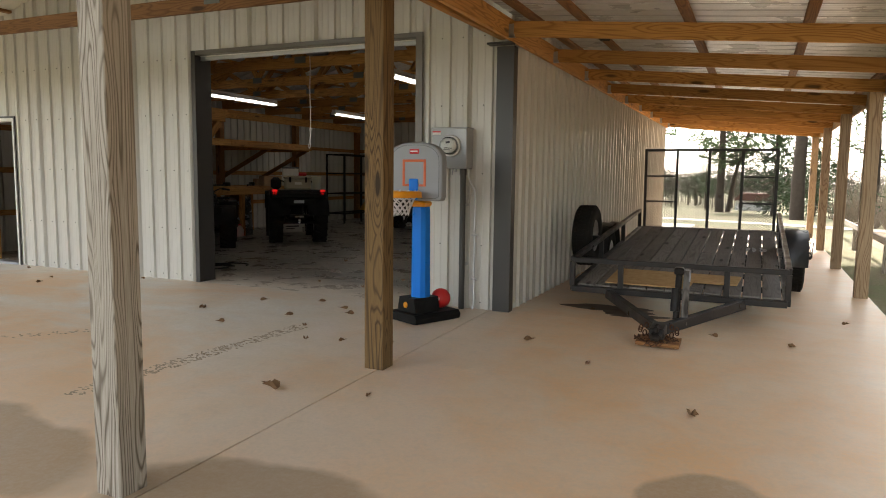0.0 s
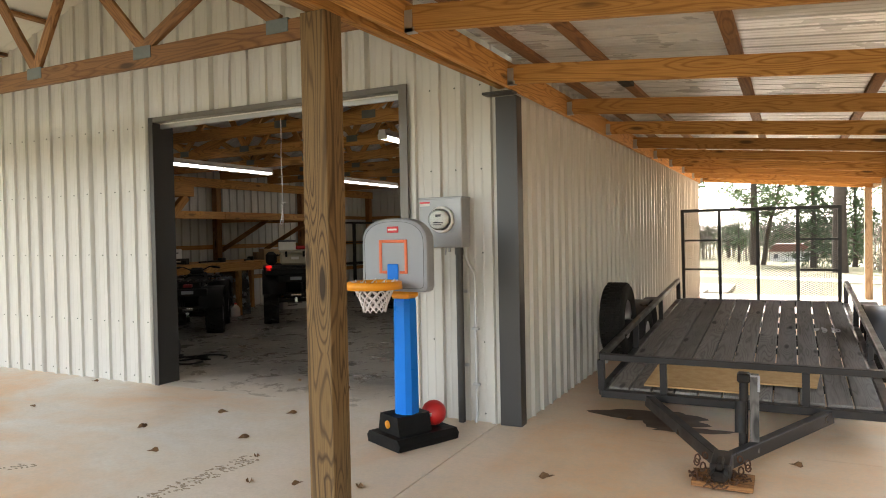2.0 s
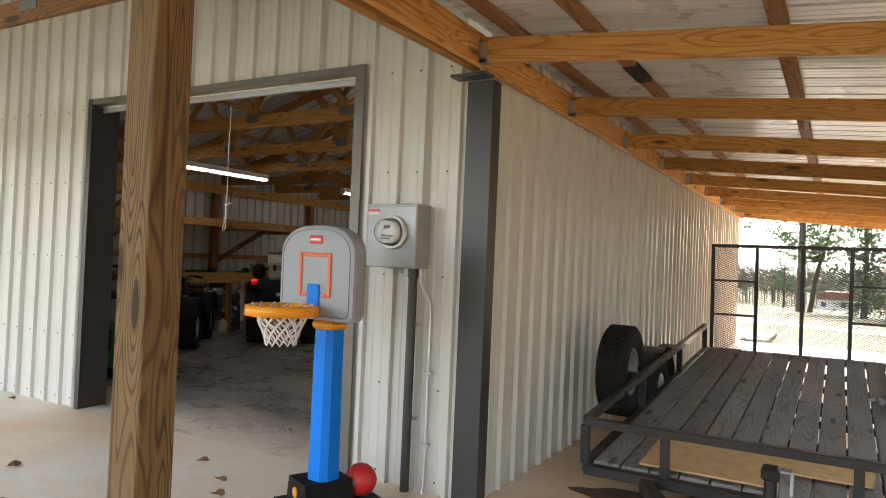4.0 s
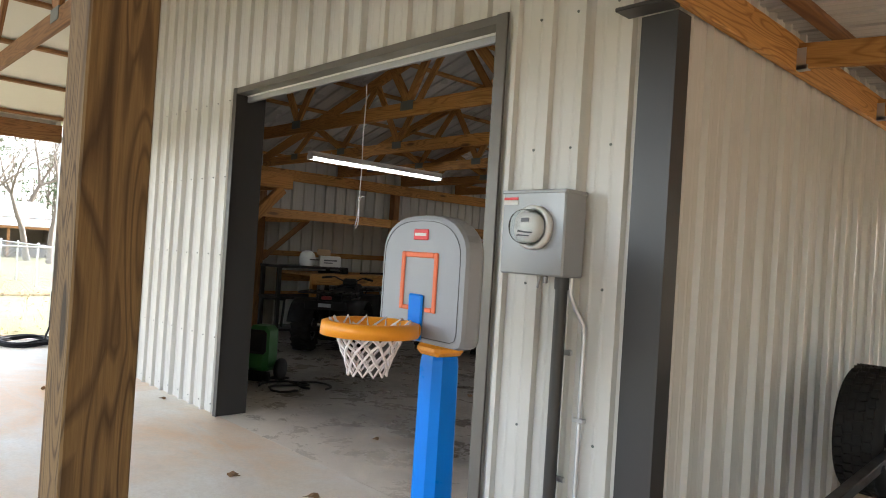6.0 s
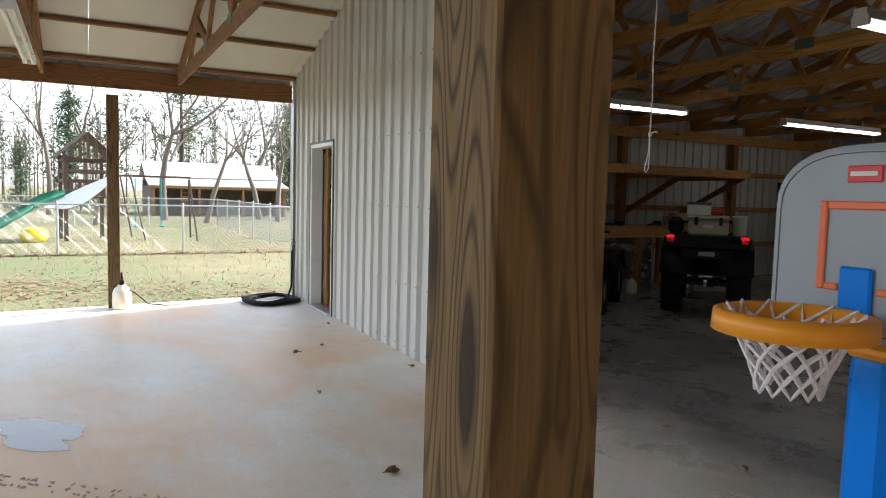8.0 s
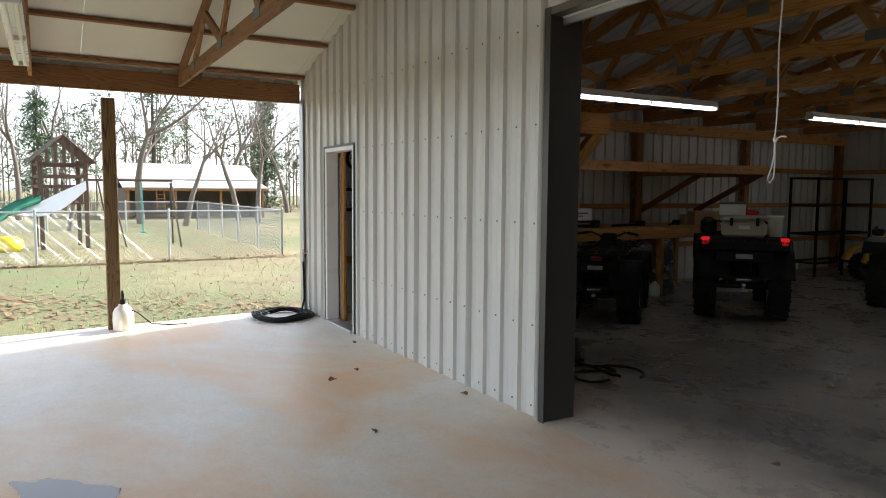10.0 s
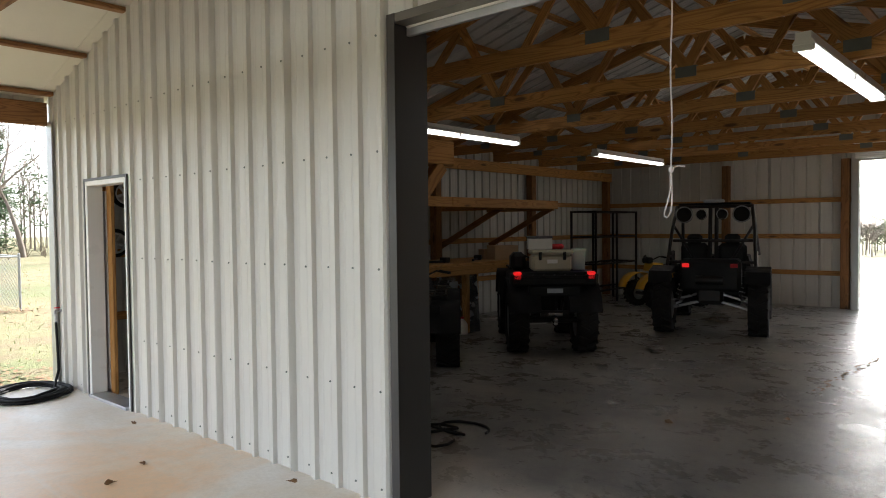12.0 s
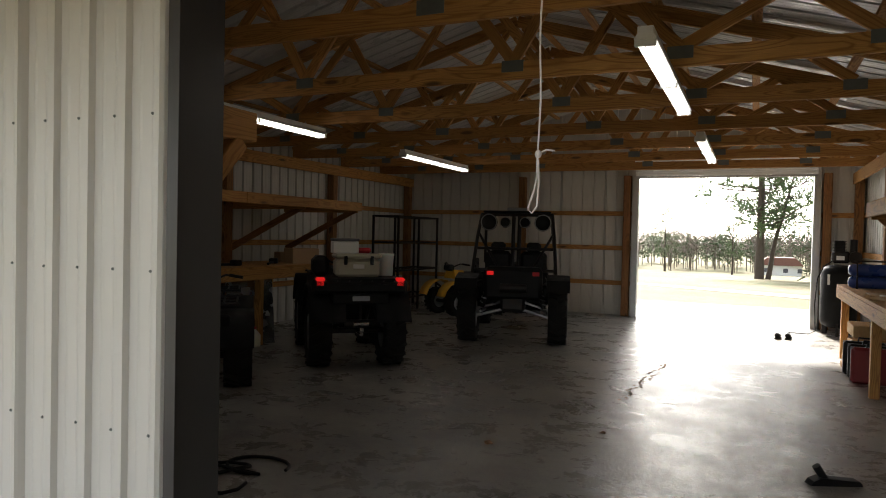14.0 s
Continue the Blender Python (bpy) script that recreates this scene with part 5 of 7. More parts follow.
layers = [(0.93, -0.205), (0.985, -0.198), (1.0, -0.18), (1.0, -0.12), (0.97, -0.10), (0.9, -0.098)]
n = len(out)
vs, fs_ = [], []
for k, y in layers:
    vs += [(x, y, z) for x, z in inset(out, k)]
for i in range(len(layers) - 1):
    fs_ += [(i * n + j, i * n + (j + 1) % n, (i + 1) * n + (j + 1) % n, (i + 1) * n + j) for j in range(n)]
fs_ += [tuple(range(n))[::-1], tuple(range((len(layers) - 1) * n, len(layers) * n))]
bb = part("backboard", Geo().add(vs, fs_), M_GREY, bh)
g = Geo()
for a, b in zip(inset(out, 0.905), inset(out, 0.905)[1:] + inset(out, 0.905)[:1]):
    g.tube([(a[0], -0.2055, a[1]), (b[0], -0.2055, b[1])], 0.0022, 4, cap=False)
part("groove", g, M_INK, bb)
part("target_frame", Geo().box(-0.125, -0.2130, 1.260, -0.10, -0.2040, 1.505, 0.004).box(0.10, -0.2130, 1.260, 0.125, -0.2040, 1.505, 0.004).box(-0.10, -0.2130, 1.482, 0.10, -0.2040, 1.505, 0.004).box(-0.10, -0.2130, 1.260, -0.055, -0.2040, 1.280, 0.004).box(0.055, -0.2130, 1.260, 0.10, -0.2040, 1.280, 0.004), M_REDORANGE, bb)
part("logo", Geo().box(-0.05, -0.2110, 1.555, 0.05, -0.2040, 1.60, 0.004), M_REDINK, bb)
part("logo_bar", Geo().box(-0.038, -0.2135, 1.572, 0.038, -0.2105, 1.584), M_PAPER, bb)
part("board_arm", Geo().box(-0.05, -0.11, 1.06, 0.03, -0.03, 1.24, 0.015), M_BLUE, bh)
part("bracket", Geo().box(-0.05, -0.2200, 1.14, 0.045, -0.2055, 1.33, 0.008), M_BLUE, bh)
rim_c = Vector((-0.01, -0.425, 1.187))
rr = 0.172
ring = [(rim_c.x + rr * math.cos(2 * math.pi * i / 32), rim_c.y + rr * math.sin(2 * math.pi * i / 32), rim_c.z) for i in range(32)]
g = Geo()
prof = [(rr - 0.026, -0.02), (rr - 0.02, 0.028), (rr, 0.034), (rr + 0.02, 0.028), (rr + 0.024, -0.022), (rr - 0.026, -0.02)]
g.lathe(prof, 40, Matrix.Translation(rim_c))
g.box(-0.07, -0.27, 1.155, 0.05, -0.206, 1.21, 0.012)
rim_ob = part("rim", g, M_ORANGE, bh)
g = Geo()
N = 12
lv = [(0.135, -0.015), (0.122, -0.05), (0.106, -0.085), (0.092, -0.118), (0.082, -0.148)]
for i in range(N):
    for s in (-1, 1):
        pts = [(rim_c.x + r_ * math.cos(2 * math.pi * (i + s * k * 0.5) / N), rim_c.y + r_ * math.sin(2 * math.pi * (i + s * k * 0.5) / N), rim_c.z + z + random.uniform(-.006, .006)) for k, (r_, z) in enumerate(lv)]
        g.tube(pts, 0.0058, 5)
    a0, a1 = 2 * math.pi * i / N, 2 * math.pi * (i + 1) / N
    am = (a0 + a1) / 2
    g.tube([(rim_c.x + 0.082 * math.cos(a0), rim_c.y + 0.082 * math.sin(a0), rim_c.z - 0.148), (rim_c.x + 0.078 * math.cos(am), rim_c.y + 0.078 * math.sin(am), rim_c.z - 0.178), (rim_c.x + 0.082 * math.cos(a1), rim_c.y + 0.082 * math.sin(a1), rim_c.z - 0.148)], 0.0058, 5)
    g.tube([(rim_c.x + 0.135 * math.cos(a0), rim_c.y + 0.135 * math.sin(a0), rim_c.z - 0.015), (rim_c.x + 0.16 * math.cos(a0 + .05), rim_c.y + 0.16 * math.sin(a0 + .05), rim_c.z + 0.038), (rim_c.x + 0.135 * math.cos(a1), rim_c.y + 0.135 * math.sin(a1), rim_c.z - 0.015)], 0.005, 5)
part("net", g, M_NET, bh)

ball = tagged(thing("ball", (-2.56, 5.81, slab_z(5.81) + 0.086)), "red rubber play ball on the hoop's base", "ball")
part("skin", Geo().ball((0, 0, 0.095), 0.095, n=28), M_RED, ball)
part("print", Geo().box(-0.012, -0.097, 0.09, 0.03, -0.0925, 0.098).box(-0.005, -0.095, 0.105, 0.03, -0.0905, 0.112), M_PAPER, ball)

# ---- electric meter on the wall ----
mb = tagged(thing("electric_meter", (-2.641, YF - 0.03, 0)), "grey electric meter box with round glass meter", "electric meter")
part("box", Geo().box(-0.175, -0.16, 1.42, 0.205, 0.005, 1.82, 0.008), M_METER, mb)
part("flange", Geo().box(-0.18, -0.165, 1.808, 0.21, 0.005, 1.826, 0.004), M_METER, mb)
mr = part("ring", Geo().lathe([(0.001, 0), (0.105, 0), (0.105, 0.03), (0.09, 0.036), (0.088, 0.0)], 28, pose(0.035, -0.16, 1.645, 90)), M_WHITE, mb)
glass = part("glass", Geo().lathe([(0.082, 0.02), (0.082, 0.09), (0.076, 0.105), (0.055, 0.112), (0.001, 0.114), (0.001, 0.110), (0.053, 0.108), (0.073, 0.102), (0.078, 0.09), (0.078, 0.02)], 28, pose(0.035, -0.16, 1.645, 90)), M_CLEAR, mr)
glass.visible_shadow = False
part("dial", Geo().lathe([(0.001, 0.075), (0.072, 0.075), (0.072, 0.02)], 24, pose(0.035, -0.16, 1.645, 90)), M_PAPER, mr)
part("display", Geo().box(0.012, -0.239, 1.668, 0.058, -0.2355, 1.686).box(-0.01, -0.239, 1.615, 0.08, -0.2355, 1.622).box(-0.01, -0.239, 1.60, 0.06, -0.2355, 1.606), M_INK, mr)
part("warning_label", Geo().box(-0.165, -0.163, 1.755, -0.075, -0.1605, 1.79), M_PAPER, mb)
part("label_bar", Geo().box(-0.165, -0.165, 1.777, -0.075, -0.1632, 1.79), M_REDINK, mb)
part("seal", Geo().box(0.05, -0.10, 1.385, 0.07, -0.08, 1.42, 0.003).tube([(0.035, -0.1, 1.42), (0.03, -0.11, 1.36)], 0.006, 6), M_METER, mb)
cd_ = tagged(thing("conduit", (-2.521, YF - 0.07, 0)), "dark plastic conduit below the electric meter", "conduit")
part("pipe", Geo().tube([(0, 0, 0.0), (0, 0, 1.42)], 0.030, 14), M_TRIM, cd_)
part("collar", Geo().tube([(0, 0, 1.36), (0, 0, 1.42)], 0.036, 14), M_TRIM, cd_)
for z in (0.45, 1.05):
    part("strap", Geo().box(-0.055, 0.028, z, 0.055, 0.046, z + 0.025, 0.003), M_GALV, cd_)
pts = [(-2.451, YF - 0.09, 1.42), (-2.451, YF - 0.09, 1.34), (-2.436, YF - 0.07, 1.28), (-2.406, YF - 0.035, 1.20), (-2.401, YF - 0.035, 1.10), (-2.401, YF - 0.035, 0.06), (-2.406, YF - 0.05, 0.0)]
c2 = tagged(thing("ground_conduit"), "thin galvanised conduit with a strap below the meter", "conduit")
part("pipe", Geo().tube(pts, 0.0115, 10), M_GALV, c2)
for z in (0.3, 0.75):
    part("strap", Geo().box(-2.431, YF - 0.05, z, -2.371, YF - 0.021, z + 0.02, 0.003), M_GALV, c2)

# ---- walk door ----
wd = tagged(thing("door_1"), "white-framed walk doorway, its steel door swung open inside", "door", kind="structure")
part("frame", Geo().box(WD[0], YF - 0.03, 0, WD[0] + 0.05, YF + 0.12, WD[3], 0.004).box(WD[1] - 0.05, YF - 0.03, 0, WD[1], YF + 0.12, WD[3], 0.004).box(WD[0] + 0.051, YF - 0.03, WD[3] - 0.05, WD[1] - 0.051, YF + 0.12, WD[3], 0.004), M_WHITE, wd)
part("trim", Geo().box(WD[0] - 0.02, YF - 0.036, 0, WD[0] + 0.006, YF - 0.022, WD[3] + 0.02).box(WD[1] - 0.006, YF - 0.036, 0, WD[1] + 0.02, YF - 0.022, WD[3] + 0.02).box(WD[0] + 0.007, YF - 0.036, WD[3] - 0.006, WD[1] - 0.007, YF - 0.022, WD[3] + 0.02), M_TRIM, wd)
part("sill", Geo().box(WD[0] + 0.051, YF - 0.06, 0.0, WD[1] - 0.051, YF + 0.12, 0.03, 0.004), M_GALV, wd)
leaf = part("door_leaf", Geo().box(WD[0] - 0.68, YF + 0.15, 0.04, WD[0] + 0.03, YF + 0.194, 2.0, 0.004), M_WHITE, wd)
part("knob", Geo().ball((WD[0] - 0.6, YF + 0.24, 0.95), 0.03).tube([(WD[0] - 0.6, YF + 0.19, 0.95), (WD[0] - 0.6, YF + 0.24, 0.95)], 0.014, 8), M_STEEL, leaf)
tagged(beam("door_stud", (WD[0] + 0.10, YF + 0.17, 0), (WD[0] + 0.10, YF + 0.17, 2.4), 0.09, 0.04, M_PINE, up=(0, 1, 0)), "orange pine stud inside the walk doorway", "stud", kind="structure")
# small spoked wheels hung on the inner wall behind the walk door
for y, z in ((6.89, 1.47), (7.01, 2.02)):
    o = thing("spare_cart_wheel", m=pose(XL + 0.10, y, z, 0, 0, 90))
    tagged(o, "small black-tyred wheel with white plastic spokes, hung on the inner wall", "wheel", "hanging wheels")
    ax_ = pose(0, 0, 0, 90)
    part("tyre", Geo().lathe([(0.118, -0.02), (0.135, -0.028), (0.155, -0.018), (0.16, 0.0), (0.155, 0.018), (0.135, 0.028), (0.118, 0.02), (0.118, -0.02)], 28, ax_), M_RUBBER, o)
    part("rim", Geo().lathe([(0.098, -0.012), (0.117, -0.018), (0.117, 0.018), (0.098, 0.012), (0.098, -0.012)], 28, ax_), M_WHITE, o)
    part("hub", Geo().lathe([(0.001, -0.022), (0.028, -0.022), (0.028, 0.022), (0.001, 0.022)], 16, ax_), M_WHITE, o)
    for i in range(5):
        a = 2 * math.pi * i / 5 + 0.3
        part("spoke", Geo().box(0.025, -0.009, -0.014, 0.10, 0.009, 0.014, 0.004, pose(0, 0, 0, 0, math.degrees(a), 0)), M_WHITE, o)

# ---- porch: hose, sprayer, puddle ----
g = Geo()
pts = []
for i in range(150):
    a = i * 0.30
    k = 0.36 + 0.06 * math.sin(i * 0.37)
    pts.append((-10.86 + k * 1.05 * math.cos(a), 5.90 + k * 0.9 * math.sin(a), slab_z(5.8) + 0.018 + 0.006 * (i // 21) + 0.01 * math.sin(i * 0.9)))
pts += [(-10.75, 6.1, 0.05), (-10.85, 6.18, 0.20), (-10.98, 6.22, 0.45), (-11.05, 6.235, 0.68)]
hs = tagged(thing("garden_hose"), "coiled black garden hose on the slab by the tap", "hose")
part("coil", Geo().tube(pts, 0.0135, 7), M_BLACK, hs)
part("fitting", Geo().tube([(-11.05, 6.235, 0.66), (-11.05, 6.24, 0.74)], 0.018, 8), M_STEEL, hs)
tap = tagged(thing("outdoor_tap", (-11.05, 6.28, 0.74)), "small brass outdoor tap on the wall", "tap")
part("spout", Geo().tube([(0, 0.02, 0.04), (0, -0.05, 0.04), (0, -0.055, 0.0)], 0.014, 8), M_STEEL, tap)
part("wheel_handle", Geo().lathe([(0.001, 0), (0.03, 0), (0.03, 0.008), (0.001, 0.008)], 12, pose(0, -0.03, 0.07)), M_REDINK, tap)
spz = slab_z(4.05)
sp2 = tagged(thing("pump_sprayer", (-11.05, 4.08, spz)), "white pump sprayer with a black handle on the slab", "sprayer")
part("tank", Geo().lathe([(0.001, 0), (0.10, 0), (0.11, 0.015), (0.115, 0.12), (0.11, 0.21), (0.085, 0.26), (0.05, 0.285), (0.05, 0.30), (0.001, 0.30)], 24), M_JUG, sp2)
part("pump_handle", Geo().tube([(0, 0, 0.30), (0, 0, 0.36)], 0.03, 10).tube([(-0.045, 0, 0.36), (-0.055, 0, 0.42), (-0.03, 0, 0.45), (0.03, 0, 0.45), (0.055, 0, 0.42), (0.045, 0, 0.36), (-0.045, 0, 0.36)], 0.013, 8), M_BLACK, sp2)
part("wand_hose", Geo().tube([(0.04, 0, 0.28), (0.06, 0.15, 0.20), (0.02, 0.30, 0.05), (-0.02, 0.5, 0.015), (0.02, 0.7, 0.012)], 0.008, 6), M_BLACK, sp2)


def blot(cx_, cy_, rx_, ry_, turn, seed, n=40):
    rnd = random.Random(seed)
    ph = [rnd.uniform(0, 6.28) for _ in range(4)]
    out_ = []
    for i in range(n):
        a = 2 * math.pi * i / n
        k = 1 + 0.22 * math.sin(2 * a + ph[0]) + 0.16 * math.sin(3 * a + ph[1]) + 0.10 * math.sin(7 * a + ph[2]) + 0.06 * math.sin(11 * a + ph[3])
        x, y = rx_ * k * math.cos(a), ry_ * k * math.sin(a)
        c_, s_ = math.cos(radians(turn)), math.sin(radians(turn))
        out_.append((cx_ + x * c_ - y * s_, cy_ + x * s_ + y * c_))
    return out_


o = blot(-6.42, 3.38, 0.42, 0.17, 35, 5)
tagged(part("puddle", Geo().add([(x, y, slab_z(y) + 0.003) for x, y in o], [tuple(range(len(o)))]), M_WATER), "small puddle of rainwater on the porch slab", "puddle", kind="stuff")

# tyre print of dried mud
g = Geo()
for i in range(420):
    y = 2.7 + 2.2 * random.random()
    x = -3.72 + 0.09 * (y - 2.7) + random.choice((-0.07, -0.035, 0.0, 0.035, 0.07)) + random.uniform(-.012, .012)
    g.box(-0.013, -0.005, 0, 0.013, 0.005, 0.0015, 0, pose(x, y, slab_z(y) + 0.001, 1.0, 0, random.choice((25, -25)) + random.uniform(-8, 8)))
for i in range(160):
    y = 2.6 + 1.6 * random.random()
    x = -6.3 + 0.9 * (y - 2.6) + random.choice((-0.06, 0.0, 0.06)) + random.uniform(-.012, .012)
    g.box(-0.014, -0.006, 0, 0.014, 0.006, 0.0015, 0, pose(x, y, slab_z(y) + 0.001, 1.0, 0, random.uniform(-30, 30)))
tagged(part("tyre_print", g, plain("dried mud", (0.40, 0.32, 0.23), 0.95, 0, 0.2)), "print of dried mud from a tyre on the slab", "dirt", kind="stuff")

# dry leaves on the slabs
g = Geo()
for i in range(16):
    a = 2 * math.pi * i / 16
    k = 1.0 + 0.30 * math.cos(5 * a) + 0.18 * math.cos(9 * a + 1)
    g.v.append((0.045 * k * math.cos(a), 0.020 * k * math.sin(a), 0.004 + 0.018 * abs(math.sin(a)) + 0.008 * math.cos(3 * a)))
g.v.append((0, 0, 0.004))
g.f += [(16, i, (i + 1) % 16) for i in range(16)]
g.s += [False] * 16
leaf_mesh = g.mesh("fallen_leaf", M_LEAF)
spots = [(-2.66, 3.36, 2.2), (-3.2, 4.5, 1.2), (-3.5, 4.9, 1.0), (-4.3, 4.7, 1.2), (-3.9, 5.2, 1.2), (-2.9, 4.6, 1.0), (-3.6, 5.7, 1.1), (-4.9, 5.1, 1.3), (-1.5, 5.3, 1.3), (-0.9, 4.8, 0.9), (-2.0, 3.5, 0.8), (-0.1, 4.0, 1.4), (0.5, 6.0, 1.1), (-0.1, 6.1, 1.2), (-2.5, 4.7, 1.1), (1.0, 7.2, 1.0), (-7.8, 5.4, 1.2), (-8.0, 5.7, 0.9), (-6.5, 5.2, 0.8), (-4.1, 6.9, 1.0), (-4.8, 7.0, 0.9), (-5.6, 8.9, 1.2), (-4.9, 9.6, 0.8), (-3.9, 7.6, 0.9), (-1.3, 6.8, 0.9), (-3.4, 5.5, 1.4), (-4.0, 5.9, 1.1), (-4.6, 5.7, 1.2), (-6.9, 6.15, 0.9), (-9.0, 6.1, 1.0)]
rnd = random.Random(9)
for x, y, s in spots:
    ob = new("fallen_leaf", leaf_mesh)
    ob.matrix_basis = pose(x, y, (slab_z(y) if y < YF else 0.0) + 0.001, 0, 0, rnd.uniform(0, 360)) @ Matrix.Diagonal((s * rnd.uniform(0.6, 1.0), s * rnd.uniform(0.6, 1.0), s, 1))
    tagged(ob, "curled dry brown leaf on the concrete", "leaf", "fallen leaves")

# ---- utility trailer, nose down on its jack ----
tr = thing("utility_trailer", m=pose(-0.505, 6.68, 0.205, 4.3, 0, 0.0))
tagged(tr, "black steel utility trailer with grey plank deck and mesh gate", "trailer")
TW, TL = 0.98, 4.28
M_TRL = plain("black trailer paint", (0.02, 0.022, 0.025), 0.38, 0.2, 0.3, 6.0, 0.1, 70, (0.07, 0.045, 0.03))
g = Geo()
g.box(-TW, -0.04, 0.0, TW, 0.02, 0.06, 0.004).box(-TW, TL, 0.0, TW, TL + 0.06, 0.07, 0.004)
for s in (-1, 1):
    g.box(s * TW - 0.03, 0.02, 0.0, s * TW + 0.03, TL, 0.07, 0.004)
for i in range(1, 7):
    g.box(-TW + 0.03, i * 0.61 - 0.02, -0.02, TW - 0.03, i * 0.61 + 0.02, 0.035)
part("frame", g, M_TRL, tr)
for s in (-1, 1):
    part("side_rail", Geo().box(s * TW - 0.025, 0.03, 0.30, s * TW + 0.025, TL, 0.35, 0.004), M_TRL, tr)
    for y in (0.0, 1.4, 2.85, TL):
        part("rail_post", Geo().box(s * TW - 0.025, y - 0.025, 0.06, s * TW + 0.025, y + 0.025, 0.30, 0.003), M_TRL, tr)
part("front_rail", Geo().box(-TW, -0.03, 0.30, TW, 0.02, 0.35, 0.004), M_TRL, tr)
for x in (-0.50, 0.47):
    part("rail_post", Geo().box(x - 0.025, -0.03, 0.06, x + 0.025, 0.02, 0.30, 0.003), M_TRL, tr)
nb = 11
for i in range(nb):
    x = -TW + 0.04 + (i + 0.5) * (2 * TW - 0.08) / nb
    beam("deck_board", (x, 0.03, 0.056), (x, TL - 0.01, 0.056), (2 * TW - 0.08) / nb - 0.012, 0.038, M_DECK, tr)
gate = part("gate_frame", Geo().box(-TW + 0.04, TL + 0.07, 0.02, -TW + 0.08, TL + 0.11, 1.27).box(TW - 0.08, TL + 0.07, 0.02, TW - 0.04, TL + 0.11, 1.27).box(-TW + 0.08, TL + 0.07, 1.23, TW - 0.08, TL + 0.11, 1.27).box(-TW + 0.08, TL + 0.07, 0.02, TW - 0.08, TL + 0.11, 0.07), M_TRL, tr)
for x in (-0.46, 0.0, 0.46):
    part("gate_bar", Geo().box(x - 0.02, TL + 0.075, 0.07, x + 0.02, TL + 0.105, 1.23), M_TRL, gate)
for x0, x1 in ((-TW + 0.08, -0.48), (0.48, TW - 0.08)):
    for z in (0.45, 0.84):
        part("gate_bar", Geo().box(x0, TL + 0.08, z, x1, TL + 0.10, z + 0.025), M_TRL, gate)


def diamonds(g_, u0, u1, z0_, z1_, px, slope, r_, place):
    """Diagonal wires both ways, cut to the rectangle."""
    h = z1_ - z0_
    run = h / slope
    for s in (-1, 1):
        u = u0 - run
        while u < u1 + run:
            a, b = (u, z0_), (u + run, z1_)
            if s < 0:
                a, b = (u + run, z0_), (u, z1_)
            lo, hi = 0.0, 1.0
            d = b[0] - a[0]
            for lim, sg in ((u0, 1), (u1, -1)):
                f0, f1 = sg * (a[0] - lim), sg * (b[0] - lim)
                if f0 < 0 and f1 < 0:
                    lo, hi = 1, 0
                elif f0 < 0:
                    lo = max(lo, f0 / (f0 - f1))
                elif f1 < 0:
                    hi = min(hi, f0 / (f0 - f1))
            if hi - lo > 0.01:
                g_.tube([place(a[0] + d * lo, z0_ + h * lo), place(a[0] + d * hi, z0_ + h * hi)], r_, 3, cap=False)
            u += px
    return g_


g = Geo()
diamonds(g, -TW + 0.08, TW - 0.08, 0.07, 1.23, 0.05, 0.5, 0.0032, lambda u, z: (u, TL + 0.09, z))
part("gate_mesh", g, M_TRL, gate)
tong = Geo()
for s in (-1, 1):
    m_ = look((s * 0.62, 0.0, 0.0), (0.0, -1.02, -0.03))
    d = math.hypot(0.62, 1.02)
    tong.box(-0.03, -0.045, -d, 0.03, 0.045, 0, 0.004, m_)
tong.box(-0.06, -1.16, -0.07, 0.06, -0.92, 0.02, 0.01)
part("tongue", tong, M_TRL, tr)
part("coupler", Geo().box(-0.045, -1.26, -0.06, 0.045, -1.12, 0.0, 0.02).box(-0.02, -1.22, 0.0, 0.02, -1.10, 0.05, 0.01), M_FRAME, tr)
jk = part("jack", Geo().tube([(0.10, -0.72, -0.06), (0.10, -0.55, 0.38)], 0.028, 10).box(0.06, -0.60, 0.36, 0.14, -0.52, 0.42, 0.01), M_FRAME, tr)
part("jack_handle", Geo().tube([(0.13, -0.56, 0.40), (0.19, -0.56, 0.40), (0.19, -0.60, 0.31)], 0.009, 6), M_STEEL, jk)
part("jack_sleeve", Geo().tube([(0.085, -0.70, 0.06), (0.085, -0.64, 0.25)], 0.036, 10), M_FRAME, jk)
beam("prop_board", (0.17, -0.76, -0.04), (0.16, -0.50, 0.40), 0.03, 0.055, M_DECK, tr, up=(1, 0, 0))
for s in (-1, 1):
    part("reflector_sticker", Geo().box(-0.005, -0.03, 0, 0.005, 0.03, 0.16, 0, look((s * 0.50, -0.23, 0.0), (s * 0.3, -0.56, -0.01)) @ pose(s * 0.034, 0, -0.16)), M_PAPER, tr)
g = Geo()
rc = random.Random(4)
for i in range(26):
    a = i * 0.5
    c_ = Vector((0.16 * math.cos(a) * (1 - i / 60) - 0.02, -1.10 + 0.10 * math.sin(a), -0.085 + 0.002 * (i % 4) - 0.02 * (1 if i > 12 else 0)))
    g.tube([c_ + Vector((0.024 * math.cos(b + i), 0.016 * math.sin(b + i), 0.012 * math.sin(2 * b + i))) for b in [k * math.pi / 4 for k in range(8)]], 0.0055, 5, closed=True)
